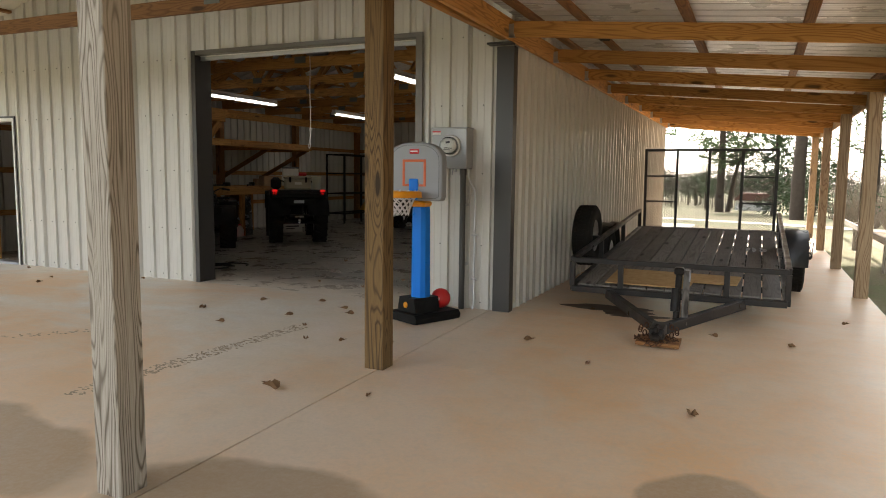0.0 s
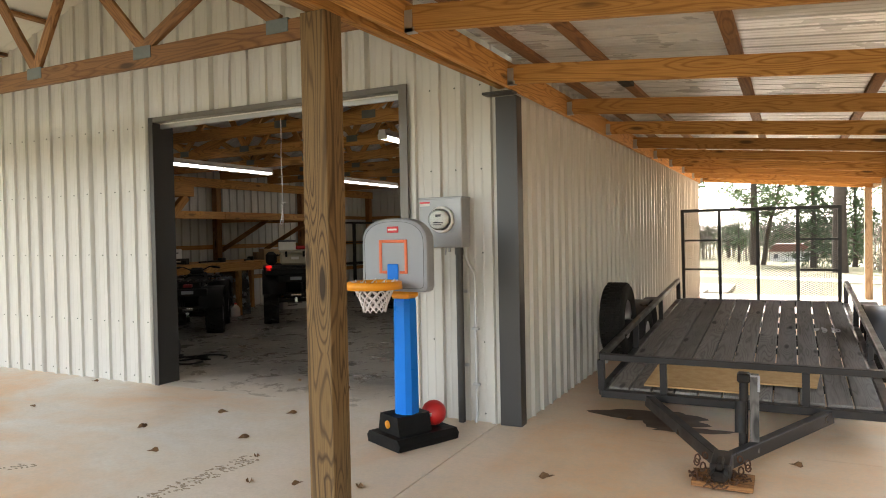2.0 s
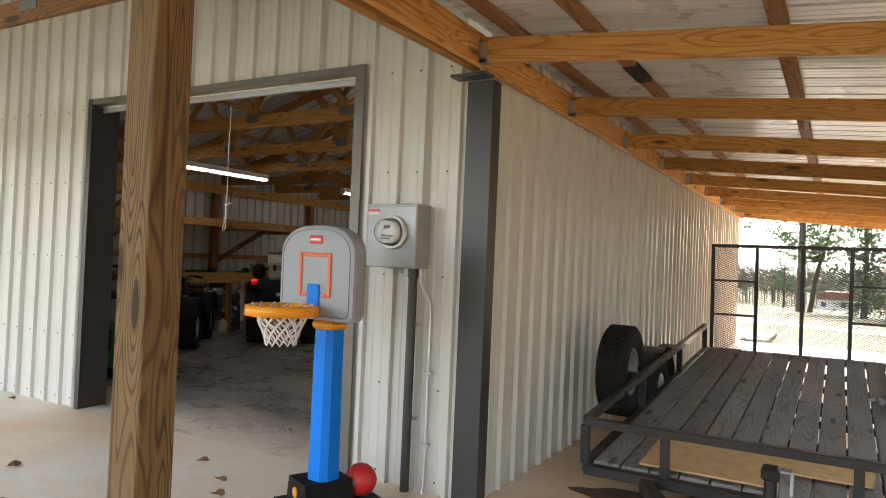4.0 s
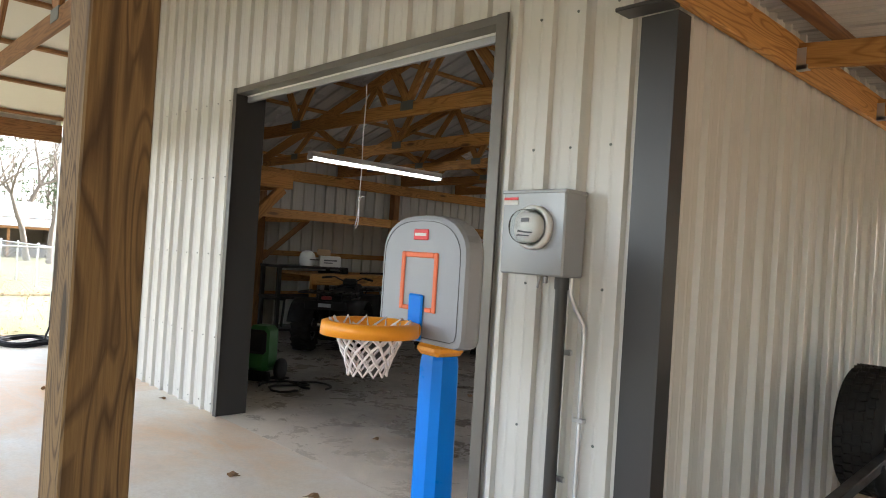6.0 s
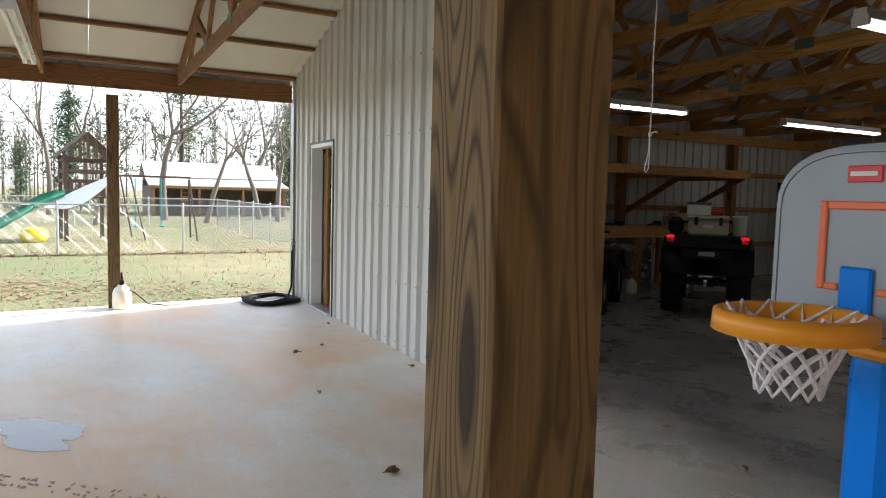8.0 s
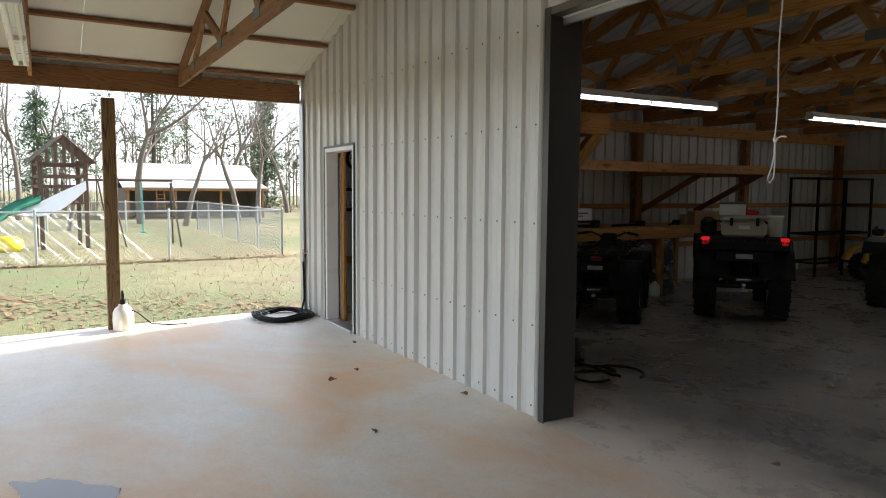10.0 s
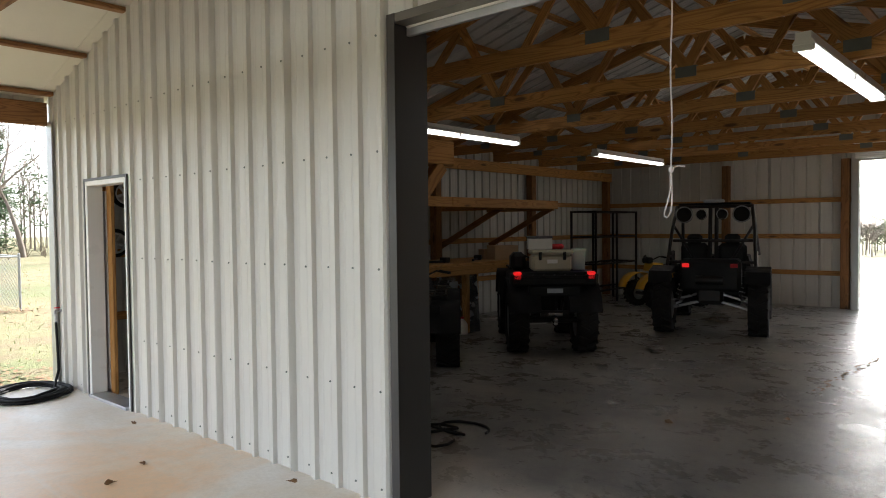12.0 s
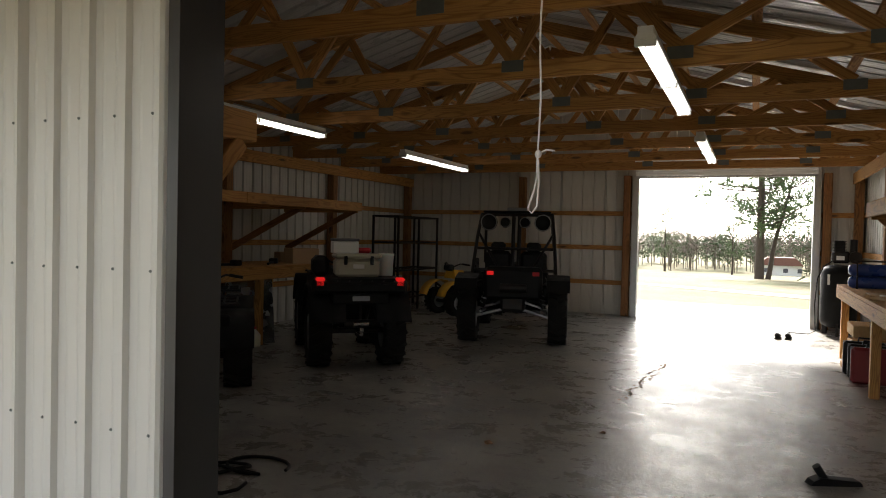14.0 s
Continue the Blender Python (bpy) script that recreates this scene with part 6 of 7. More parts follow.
for s in (-1, 1):
    for i in range(8):
        c_ = Vector((s * (0.10 + 0.05 * math.sin(i)), -1.0 - 0.02 * i, 0.0 - 0.016 * i))
        g.tube([c_ + Vector((0.015 * math.cos(b), 0.014 * math.sin(b) * (i % 2), 0.022 * math.sin(b))) for b in [k * math.pi / 4 for k in range(8)]], 0.0055, 5, closed=True)
part("safety_chain", g, plain("rusty chain", (0.12, 0.06, 0.035), 0.8, 0.5, 0.4, 40), tr)
part("wood_block", Geo().box(-0.16, -1.2, -0.115, 0.18, -1.0, -0.085), M_CHORD, tr)
for s in (-1, 1):
    prof = []
    for i in range(11):
        a = math.pi * i / 10
        prof.append((2.35 - math.cos(a) * 0.44, 0.02 + math.sin(a) * 0.36))
    vs = [(x, y, z - dz) for dz in (0, 0.01) for x in (s * (TW + 0.03), s * (TW + 0.27)) for y, z in prof]
    n = len(prof)
    fs_ = [(i, i + 1, n + i + 1, n + i) for i in range(n - 1)] + [(2 * n + i, 3 * n + i, 3 * n + i + 1, 2 * n + i + 1) for i in range(n - 1)]
    fs_ += [(n + i, n + i + 1, 3 * n + i + 1, 3 * n + i) for i in range(n - 1)]
    fd = part("fender", Geo().add(vs, fs_, True), M_TRL, tr)
    wheel(tr, (s * (TW + 0.15), 2.35, -0.03), 0.335, 0.20, M_WHITE, False)
    part("step", Geo().box(s * (TW + 0.03), 2.78, 0.28, s * (TW + 0.2), 2.98, 0.31, 0.006), M_TRL, fd)
part("axle", Geo().tube([(-TW - 0.1, 2.35, -0.03), (TW + 0.1, 2.35, -0.03)], 0.035, 8), M_TRL, tr)
spare = wheel(tr, (-TW - 0.16, 1.35, 0.36), 0.36, 0.23, M_STEEL, False, "spare_wheel")
part("spare_bracket", Geo().box(-TW - 0.14, 1.32, 0.28, -TW - 0.02, 1.38, 0.36, 0.005), M_TRL, tr)
for s, (y0, z0_) in ((1, (2.2, 0.30)),):
    g = Geo()
    for i in range(16):
        c_ = Vector((TW + 0.30, y0 - 0.35 + 0.045 * i, z0_ - 0.22 * math.sin(math.pi * i / 15)))
        g.tube([c_ + Vector((0.014 * math.cos(b) * (i % 2), 0.03 * math.cos(b), 0.016 * math.sin(b))) for b in [k * math.pi / 4 for k in range(8)]], 0.005, 5, closed=True)
    part("binder_chain", g, M_FRAME, tr)
tm = WORLD[tr]
osb = part("board_sheet", Geo().prism([(-0.62, -0.34), (0.62, -0.34), (0.60, 0.06), (0.20, 0.07), (0.19, 0.36), (-0.60, 0.38)], 0, 0.012, pose(0, 0, 0, 90)), M_OSB, m=tm @ pose(-0.05, 0.42, 0.09, 0, 0, -2))
tagged(osb, "sheet of strand board lying on the trailer deck", "board")
cl2 = thing("tie_down_chain", m=tm @ pose(0.70, 2.5, 0.077))
tagged(cl2, "small heap of tie-down chain on the deck", "chain")
g = Geo()
for i in range(14):
    a = i * 0.9
    c_ = Vector((0.10 * math.cos(a), 0.05 * math.sin(a), 0.012 + 0.004 * (i % 3)))
    g.tube([c_ + Vector((0.02 * math.cos(b + i), 0.013 * math.sin(b + i), 0.01 * math.sin(b))) for b in [k * math.pi / 4 for k in range(8)]], 0.005, 5, closed=True)
part("links", g, M_STEEL, cl2)
# ---- outdoors: materials ----
M_BARK = plain("grey bark", (0.17, 0.14, 0.115), 0.95, 0.0, 0.35, 6.0, 0.6, 40)
M_PBARK = plain("pine bark", (0.075, 0.058, 0.047), 0.95, 0.0, 0.35, 6.0, 0.6, 30)
M_NEEDLE = plain("pine needles", (0.085, 0.135, 0.055), 0.7, 0.0, 0.4, 0.8, 0.0, 9)
M_CEDAR = plain("cedar foliage", (0.075, 0.115, 0.055), 0.75, 0.0, 0.4, 0.8, 0.0, 9)
M_BRUSH = plain("dry brush", (0.24, 0.19, 0.14), 0.9, 0.0, 0.3, 0.6, 0.0, 9)
M_GRAVEL = ground_mat("pale gravel drive", (0.62, 0.57, 0.50), (0.55, 0.49, 0.42), (0.58, 0.50, 0.42))
M_LITTER = ground_mat("leaf litter", (0.30, 0.19, 0.12), (0.24, 0.16, 0.10), (0.34, 0.25, 0.17))
M_DARKWOOD = wood("dark stained play wood", (0.14, 0.085, 0.055), (0.07, 0.042, 0.03), 0.7, 8, False)
M_TANK = plain("dull barn boards", (0.16, 0.13, 0.105), 0.9, 0.0, 0.3)
M_CLOTH = plain("white sheet", (0.8, 0.8, 0.78), 0.8, 0.0, 0.05)
M_SLIDE = plain("dark green slide", (0.02, 0.16, 0.09), 0.35, 0.0, 0.1)
M_TEAL = plain("teal plastic", (0.02, 0.35, 0.30), 0.4, 0.0, 0.1)


def turn_to(d, ang, rnd_):
    """d turned by ang degrees about a random axis across it."""
    ax_ = d.orthogonal().normalized()
    ax_.rotate(Matrix.Rotation(rnd_.uniform(0, 2 * math.pi), 3, d))
    v = d.copy()
    v.rotate(Matrix.Rotation(radians(ang), 3, ax_))
    return v.normalized()


def bare_tree_meshes(seed, h):
    rnd_ = random.Random(seed)
    trunk, twigs = Geo(), Geo()

    def grow(p, d, ln_, r, depth):
        pts, rs = [p], [r]
        n = 4 if depth < 3 else 3
        for i in range(n):
            d = (turn_to(d, rnd_.uniform(3, 13), rnd_) + Vector((0, 0, 0.06))).normalized()
            p = p + d * ln_ / n
            pts.append(p)
            rs.append(r * (1 - 0.55 * (i + 1) / n))
            if depth > 0 and depth < 4 and rnd_.random() < 0.65:
                grow(p, turn_to(d, rnd_.uniform(28, 58), rnd_), ln_ * rnd_.uniform(0.4, 0.65), rs[-1] * 0.55, depth + 1)
        (trunk if depth < 2 else twigs).tube(pts, rs, 6 if depth < 2 else 3, cap=False)
        if depth < 4:
            for _ in range(3 if depth < 3 else 2):
                grow(p, turn_to(d, rnd_.uniform(16, 42), rnd_), ln_ * rnd_.uniform(0.55, 0.8), rs[-1] * 0.85, depth + 1)

    grow(Vector((0, 0, -0.3)), Vector((rnd_.uniform(-.06, .06), rnd_.uniform(-.06, .06), 1)).normalized(), h * 0.38, h * 0.019, 0)
    return trunk.mesh("trunk", M_BARK), twigs.mesh("crown", M_BARK)


def needle_clump(g_, c, r, rnd_, n):
    for _ in range(n):
        d = Vector((rnd_.gauss(0, 1), rnd_.gauss(0, 1), rnd_.gauss(0, 0.7) + 0.15)).normalized()
        p = c + d * r * rnd_.uniform(0.0, 0.6)
        s = d.orthogonal().normalized() * r * 0.075
        s.rotate(Matrix.Rotation(rnd_.uniform(0, 6.28), 3, d))
        q = p + d * r * rnd_.uniform(0.35, 0.7)
        g_.add([p - s, p + s, q + s * 0.3, q - s * 0.3], [(0, 1, 2, 3)])


def pine_meshes(seed, h, first, spread, clump, dense, lean_=0.0, conic=False, mat_=None):
    rnd_ = random.Random(seed)
    trunk, crown = Geo(), Geo()
    pts = [Vector((lean_ * (i / 8) ** 1.3 * h + rnd_.uniform(-.06, .06), rnd_.uniform(-.06, .06), -0.3 + (h + 0.3) * i / 8)) for i in range(9)]
    trunk.tube(pts, [h * 0.021 * (1 - 0.85 * i / 8) for i in range(9)], 9, cap=False)
    limbs = Geo()
    k = int(h * 2.0 * dense)
    for i in range(k):
        f = first + (1 - first) * (i + rnd_.random()) / k
        j = min(7, int(f * 8))
        base_ = pts[j].lerp(pts[j + 1], f * 8 - j)
        a = rnd_.uniform(0, 6.28)
        ln_ = spread * h * ((1.0 - 0.85 * (f - first) / (1 - first)) if conic else (0.55 + 0.6 * math.sin(math.pi * min(1, (f - first) / (1 - first) * 0.8 + 0.15)))) * rnd_.uniform(0.6, 1.1)
        d = Vector((math.cos(a), math.sin(a), rnd_.uniform(-0.1, 0.4)))
        p1 = base_ + d * ln_ * 0.55 + Vector((0, 0, -0.04 * ln_))
        p2 = base_ + d * ln_ + Vector((0, 0, 0.10 * ln_))
        limbs.tube([base_, p1, p2], [h * 0.0042, h * 0.0028, h * 0.0012], 4, cap=False)
        nc = 5 if not conic else 6
        for c in range(nc):
            t = (0.35 if not conic else 0.1) + 0.7 * c / (nc - 1)
            q = base_.lerp(p1, t / 0.55) if t < 0.55 else p1.lerp(p2, min(1, (t - 0.55) / 0.45))
            q = q + Vector((rnd_.uniform(-1, 1), rnd_.uniform(-1, 1), rnd_.uniform(-0.3, 0.6))) * clump * 0.9
            needle_clump(crown, q, clump * rnd_.uniform(0.8, 1.4), rnd_, 12)
    return trunk.mesh("trunk", M_PBARK), limbs.mesh("limb", M_PBARK), crown.mesh("crown", mat_ or M_NEEDLE)


def plant(meshes, names, base, turn, s, label, category, group, name="tree"):
    t = tagged(thing(name, base, turn), label, category, group)
    t.scale = (s, s, s)
    for nm, me in zip(names, meshes):
        o_ = new(nm, me)
        o_.parent = t
    return t


PINES = [pine_meshes(11, 11.5, 0.22, 0.30, 0.62, 2.4), pine_meshes(12, 10, 0.30, 0.27, 0.55, 1.5), pine_meshes(13, 8.5, 0.32, 0.24, 0.5, 1.8, 0.22), pine_meshes(14, 8, 0.05, 0.24, 0.5, 2.4, 0.0, True, M_CEDAR), pine_meshes(15, 15, 0.4, 0.2, 0.6, 1.3)]
BARES = [bare_tree_meshes(21, 11), bare_tree_meshes(22, 13), bare_tree_meshes(23, 9), bare_tree_meshes(24, 12)]
PINES.append(pine_meshes(16, 21, 0.22, 0.27, 0.95, 1.9))
PN = ("trunk", "limb", "crown")
# The last six stand out of view to the east, added to shade the lean-to.
for k, x, y, turn, s in ((5, -3.3, 75, 20, 1.0), (2, -2.6, 75.4, 0, 1.45), (4, 2.2, 45, 60, 1.3), (1, -15.5, 108, 0, 0.85), (1, -6.3, 100, 90, 0.75), (3, 1.4, 60, 30, 1.5), (1, 6.5, 48, 200, 1.1), (0, 10.0, 36, 10, 1.0), (3, 8.5, 30, 90, 0.9), (1, -24.0, 90, 50, 0.9), (3, 4.4, 64, 20, 1.3), (4, 13.0, 52, 0, 1.0), (3, 12.0, 18, 40, 1.1), (1, 15.0, 24, 10, 1.3), (3, 17.0, 9, 0, 1.2), (1, 18.0, 2, 70, 1.4), (3, 14.0, 40, 15, 1.2), (0, 20.0, 14, 50, 1.3)):
    plant(PINES[k], PN, (x, y, gz(y)), turn, s, ("tall pine with a bare trunk and open crown" if k != 3 else "dense dark evergreen reaching low to the ground"), "tree", "pines behind the barn", "pine_tree")
for k, x, y, turn, s in ((3, -58, 3, 0, 1.0), (1, -62, -8, 40, 1.15), (3, -66, 21, 60, 1.25), (1, -60, 27, 80, 1.0), (4, -70, 12, 0, 0.9), (3, -55, -3, 130, 0.55), (1, -64, 33, 10, 1.1), (0, -72, 38, 10, 1.0), (3, -50, 0.5, 10, 0.5)):
    plant(PINES[k], PN, (x, y, GZ), turn, s, "dense evergreen at the edge of the yard", "tree", "evergreens behind the yard", "evergreen_tree")
for k, x, y, turn, s in ((1, -41, 7.6, 10, 1.0), (2, -38, 9.2, 60, 1.05), (0, -43, 13.1, 110, 0.95), (3, -40, 13.4, 200, 0.8), (1, -44, 18.2, 70, 0.95), (2, -36, 4.2, 20, 0.8), (3, -48, 2.0, 75, 1.0), (0, -55, 9, 5, 1.1), (1, -58, 16, 35, 1.1), (2, -56, 20, 190, 1.3), (3, -52, 24, 10, 1.2), (0, -40, -3, 0, 1.0), (1, -52, -6, 10, 1.0), (3, -62, 4, 95, 1.2), (2, -33, -8, 30, 1.0), (0, -60, 30, 60, 1.2), (1, -47, 29, 60, 0.9)):
    plant(BARES[k], ("trunk", "crown"), (x, y, GZ), turn, s, "leafless hardwood tree beyond the chain-link fence", "tree", "bare trees beyond the yard", "bare_tree")
rnd = random.Random(77)
for i in range(26):
    plant(BARES[i % 4], ("trunk", "crown"), (5.5 + 9 * rnd.random() + 0.12 * i, 12 + 1.7 * i + rnd.uniform(-1, 1), gz(12 + 1.7 * i)), rnd.uniform(0, 360), rnd.uniform(0.5, 0.95), "leafless tree in the woods beside the lean-to", "tree", "bare trees beside the lean-to", "bare_tree")
# far woods and an unseen light-blocking belt: joined trunks, twigs and evergreens
g1, g2 = Geo(), Geo()
for i in range(1180):
    # From 760 on: unseen east belt added to keep low sky light off the side wall.
    if i >= 760:
        x, y = 15 + 26 * rnd.random(), -30 + 105 * rnd.random()
    elif i % 5 < 3:
        x, y = -60 + 115 * rnd.random(), 118 + 40 * rnd.random()
    else:
        x, y = -78 - 30 * rnd.random(), -50 + 150 * rnd.random()
    gh = gz(y)
    h = rnd.uniform(8, 13) if i >= 760 else rnd.uniform(4.2, 6.5) if i % 5 < 3 else rnd.uniform(7, 12)
    top = Vector((x + rnd.uniform(-1, 1), y, gh + h))
    g1.tube([(x, y, gh - 1), (x, y, gh + h * 0.5), top], [0.10, 0.07, 0.02], 4, cap=False)
    for _ in range(16):
        f = rnd.uniform(0.3, 0.95)
        p = Vector((x, y, gh + h * f))
        g1.tube([p, p + Vector((rnd.uniform(-2.4, 2.4), rnd.uniform(-1, 1), rnd.uniform(0.4, 2.4)))], [0.05, 0.02], 3, cap=False)
    if i % 4 == 0 or i >= 760 and i % 2:
        for _ in range(26):
            needle_clump(g2, Vector((x + rnd.gauss(0, 1.3), y + rnd.gauss(0, 1), gh + h * rnd.uniform(0.25, 1.0))), 1.1, rnd, 8)
tagged(part("far_woods", g1, M_BARK), "belts of bare winter woods round the field, with an unseen belt shading the lean-to", "woods", kind="stuff")
tagged(part("far_evergreens", g2, M_CEDAR), "dark evergreens among the distant winter woods and the unseen shading belt", "woods", kind="stuff")
g = Geo()
for i in range(900):
    if i % 3:
        x, y = 4.2 + 12 * rnd.random() ** 1.3, 10 + 45 * rnd.random()
    else:
        x, y = -52 - 14 * rnd.random(), -30 + 75 * rnd.random()
    p = Vector((x, y, gz(y)))
    for _ in range(5):
        q = p + Vector((rnd.uniform(-.9, .9), rnd.uniform(-.9, .9), rnd.uniform(0.5, 2.0)))
        g.tube([p, p.lerp(q, 0.5) + Vector((0, 0, 0.15)), q], [0.018, 0.012, 0.005], 3, cap=False)
tagged(part("undergrowth", g, M_BRUSH), "tangled dry undergrowth along the edge of the woods", "brush", kind="stuff")
g = Geo()
for i in range(160):
    p = Vector((4.5 + 11 * rnd.random(), 16 + 40 * rnd.random(), 0))
    p.z = gz(p.y) + rnd.uniform(0.2, 1.3)
    needle_clump(g, p, rnd.uniform(0.4, 0.9), rnd, 20)
tagged(part("green_shrubs", g, M_CEDAR), "green briars among the undergrowth by the lean-to", "shrubs", kind="stuff")

# ---- ground cover ----
def ribbon(pts, z):
    g_ = Geo()
    n_ = len(pts)
    vs_ = [(x, y, gz(y) + z) for x, y, w_ in pts for x, y in ((x, y - w_), (x, y + w_))]
    return g_.add(vs_, [(2 * i, 2 * i + 2, 2 * i + 3, 2 * i + 1) for i in range(n_ - 1)])


tagged(part("gravel_drive", ribbon([(-40, 60, 1.2), (-22, 52, 1.3), (-8, 41, 1.5), (0, 33, 2.0), (6, 26, 2.0), (14, 20, 2.2), (40, 10, 2.2)], 0.02), M_GRAVEL), "pale gravel drive curving behind the barn", "drive", kind="structure")
tagged(part("apron", Geo().box(-7.6, YB + 2.2, -0.5, -1.6, YB + 5.0, -0.10), M_GRAVEL), "pale gravel apron outside the rear doorway", "apron", kind="structure")
o = [(2.4, -4), (3.2, 4), (3.0, 12), (2.6, 22), (4.5, 30), (6.5, 40)]
tagged(part("leaf_litter", Geo().add([(x + dx, y, gz(y) + 0.006) for x, y in o for dx in (0, 28)], [(2 * i, 2 * i + 1, 2 * i + 3, 2 * i + 2) for i in range(len(o) - 1)]), M_LITTER), "brown leaf litter under the trees", "leaf litter", kind="structure")
g = Geo()
gl = Geo()
for i in range(9000):
    x = -40 + 28.6 * rnd.random() ** 0.75
    y = -8 + 26 * rnd.random()
    if i < 2500:
        x, y = -11.4 - 0.7 * rnd.random() ** 2, -6 + 12.5 * rnd.random()
    elif i < 3300:
        x, y = -6 + 3.55 * rnd.random(), 0.3 + 1.28 * rnd.random()
    h = rnd.uniform(0.02, 0.07) * (1.8 if i < 3300 else 1)
    a = rnd.uniform(0, 6.28)
    dx, dy = 0.008 * math.cos(a), 0.008 * math.sin(a)
    g.add([(x - dx, y - dy, GZ), (x + dx, y + dy, GZ), (x + rnd.uniform(-.03, .03), y + rnd.uniform(-.03, .03), GZ + h)], [(0, 1, 2)])
    if i % 3 == 0:
        a = rnd.uniform(0, 6.28)
        s = rnd.uniform(0.03, 0.07)
        lx, ly = (x, y) if rnd.random() > 0.25 else (-20.7 + rnd.gauss(0, 0.15), y)
        gl.add([(lx + s * math.cos(a + b), ly + s * math.sin(a + b) * 0.7, GZ + 0.012 + 0.02 * (b > 2) * rnd.random()) for b in (0, 1.4, 3.1, 4.6)], [(0, 1, 2, 3)])
for i in range(4200):
    if i < 1900:
        x, y, z = -20.62 + rnd.gauss(0, 0.13) + 0.1 * math.sin(i * 0.001), -11 + 20 * rnd.random(), rnd.uniform(0.01, 0.08)
    else:
        k = i % 23
        x = -12.0 - 8.2 * ((k * 0.377) % 1) + rnd.gauss(0, 0.7)
        y, z = -6 + 14 * ((k * 0.619) % 1) + rnd.gauss(0, 0.9), rnd.uniform(0.008, 0.03)
        if x > -11.4:
            continue
    a, s = rnd.uniform(0, 6.28), rnd.uniform(0.03, 0.065)
    gl.add([(x + s * math.cos(a + b), y + s * math.sin(a + b) * 0.7, GZ + z + 0.02 * (b > 2) * rnd.random()) for b in (0, 1.4, 3.1, 4.6)], [(0, 1, 2, 3)])
tagged(part("grass_tufts", g, plain("grass blades", (0.22, 0.27, 0.07), 0.8, 0, 0.4, 0.5, 0.0, 9)), "short green and straw grass on the lawn", "grass", kind="stuff")
tagged(part("lawn_leaves", gl, M_LEAF), "dead leaves scattered over the lawn", "leaves", kind="stuff")

# ---- chain-link fence ----
def fence(a, b, n_, label):
    a, b = Vector(a), Vector(b)
    f = tagged(thing("chain_link_fence", (a.x, a.y, GZ)), label, "fence", "yard fences")
    d = b - a
    ln_ = d.length
    u = d.normalized()
    for i in range(n_ + 1):
        p = u * (ln_ * i / n_)
        part("post", Geo().tube([(p.x, p.y, 0), (p.x, p.y, 1.27)], 0.03, 8).ball((p.x, p.y, 1.28), 0.034, n=8), M_GALV, f)
    part("top_rail", Geo().tube([(0, 0, 1.24), (u.x * ln_, u.y * ln_, 1.24)], 0.02, 8), M_GALV, f)
    g_ = diamonds(Geo(), 0, ln_, 0.04, 1.22, 0.11, 1.0, 0.0028, lambda t, z: (u.x * t, u.y * t, z))
    part("wire_mesh", g_, M_GALV, f)
    return f


fence((-20.9, 8.93, 0), (-20.9, -11.4, 0), 7, "galvanised chain-link fence across the yard")
fence((-20.9, 8.93, 0), (-34.5, 9.2, 0), 5, "galvanised chain-link fence running away to the trees")
fence((-34.5, 9.2, 0), (-34.5, -11.2, 0), 7, "galvanised chain-link fence at the back of the yard")

# ---- play set ----
ps = tagged(thing("play_tower", (-26.4, 3.75, GZ), 8), "dark wooden play tower with gabled roof and green slide", "play set")
for x in (-0.6, 0.6):
    for y in (-0.6, 0.6):
        beam("post", (x, y, 0), (x, y, 2.65), 0.11, 0.11, M_DARKWOOD, ps, up=(0, 1, 0))
beam("deck", (-0.65, 0, 1.35), (0.65, 0, 1.35), 1.3, 0.06, M_DARKWOOD, ps)
for z in (1.85, 2.15, 2.5):
    for x in (-0.62, 0.62):
        beam("rail", (x, -0.66, z), (x, 0.66, z), 0.03, 0.1, M_DARKWOOD, ps)
    for y in (-0.62, 0.62):
        beam("rail", (-0.6, y, z), (0.6, y, z), 0.03, 0.1, M_DARKWOOD, ps)
for i in range(5):
    y = -0.45 + i * 0.225
    beam("baluster", (0.645, y, 1.35), (0.645, y, 1.85), 0.03, 0.11, M_DARKWOOD, ps, up=(0, 1, 0))
for s in (-1, 1):
    for i in range(7):
        x = -0.8 + i * 0.265
        beam("roof_slat", (x, s * 0.86, 2.55), (x, 0.0, 3.35), 0.17, 0.025, M_DARKWOOD, ps, up=(0, 0, 1))
for i in range(7):
    y = -0.66 + i * 0.22
    h = 0.80 * (1 - abs(y) / 0.86)
    beam("gable_slat", (0.82, y, 2.55), (0.82, y, 2.55 + max(h, 0.06)), 0.02, 0.09, M_DARKWOOD, ps, up=(0, 1, 0))
pts = [(0.5, -0.7, 1.42), (0.7, -1.2, 1.25), (1.0, -1.9, 0.80), (1.3, -2.6, 0.35), (1.5, -3.2, 0.18)]
g = Geo()
vs = []
for x, y, z in pts:
    for u_, h in ((-0.26, 0.16), (-0.24, 0.02), (0.0, -0.02), (0.24, 0.02), (0.26, 0.16), (0.24, -0.05), (-0.24, -0.05)):
        vs.append((x + u_ * 0.95, y + u_ * 0.3, z + h))
fs_ = [(i * 7 + j, i * 7 + (j + 1) % 7, (i + 1) * 7 + (j + 1) % 7, (i + 1) * 7 + j) for i in range(4) for j in range(7)]
part("slide", g.add(vs, fs_, True), M_SLIDE, ps)
part("slide_leg", Geo().box(1.2, -2.45, 0, 1.28, -2.37, 0.45), M_DARKWOOD, ps)
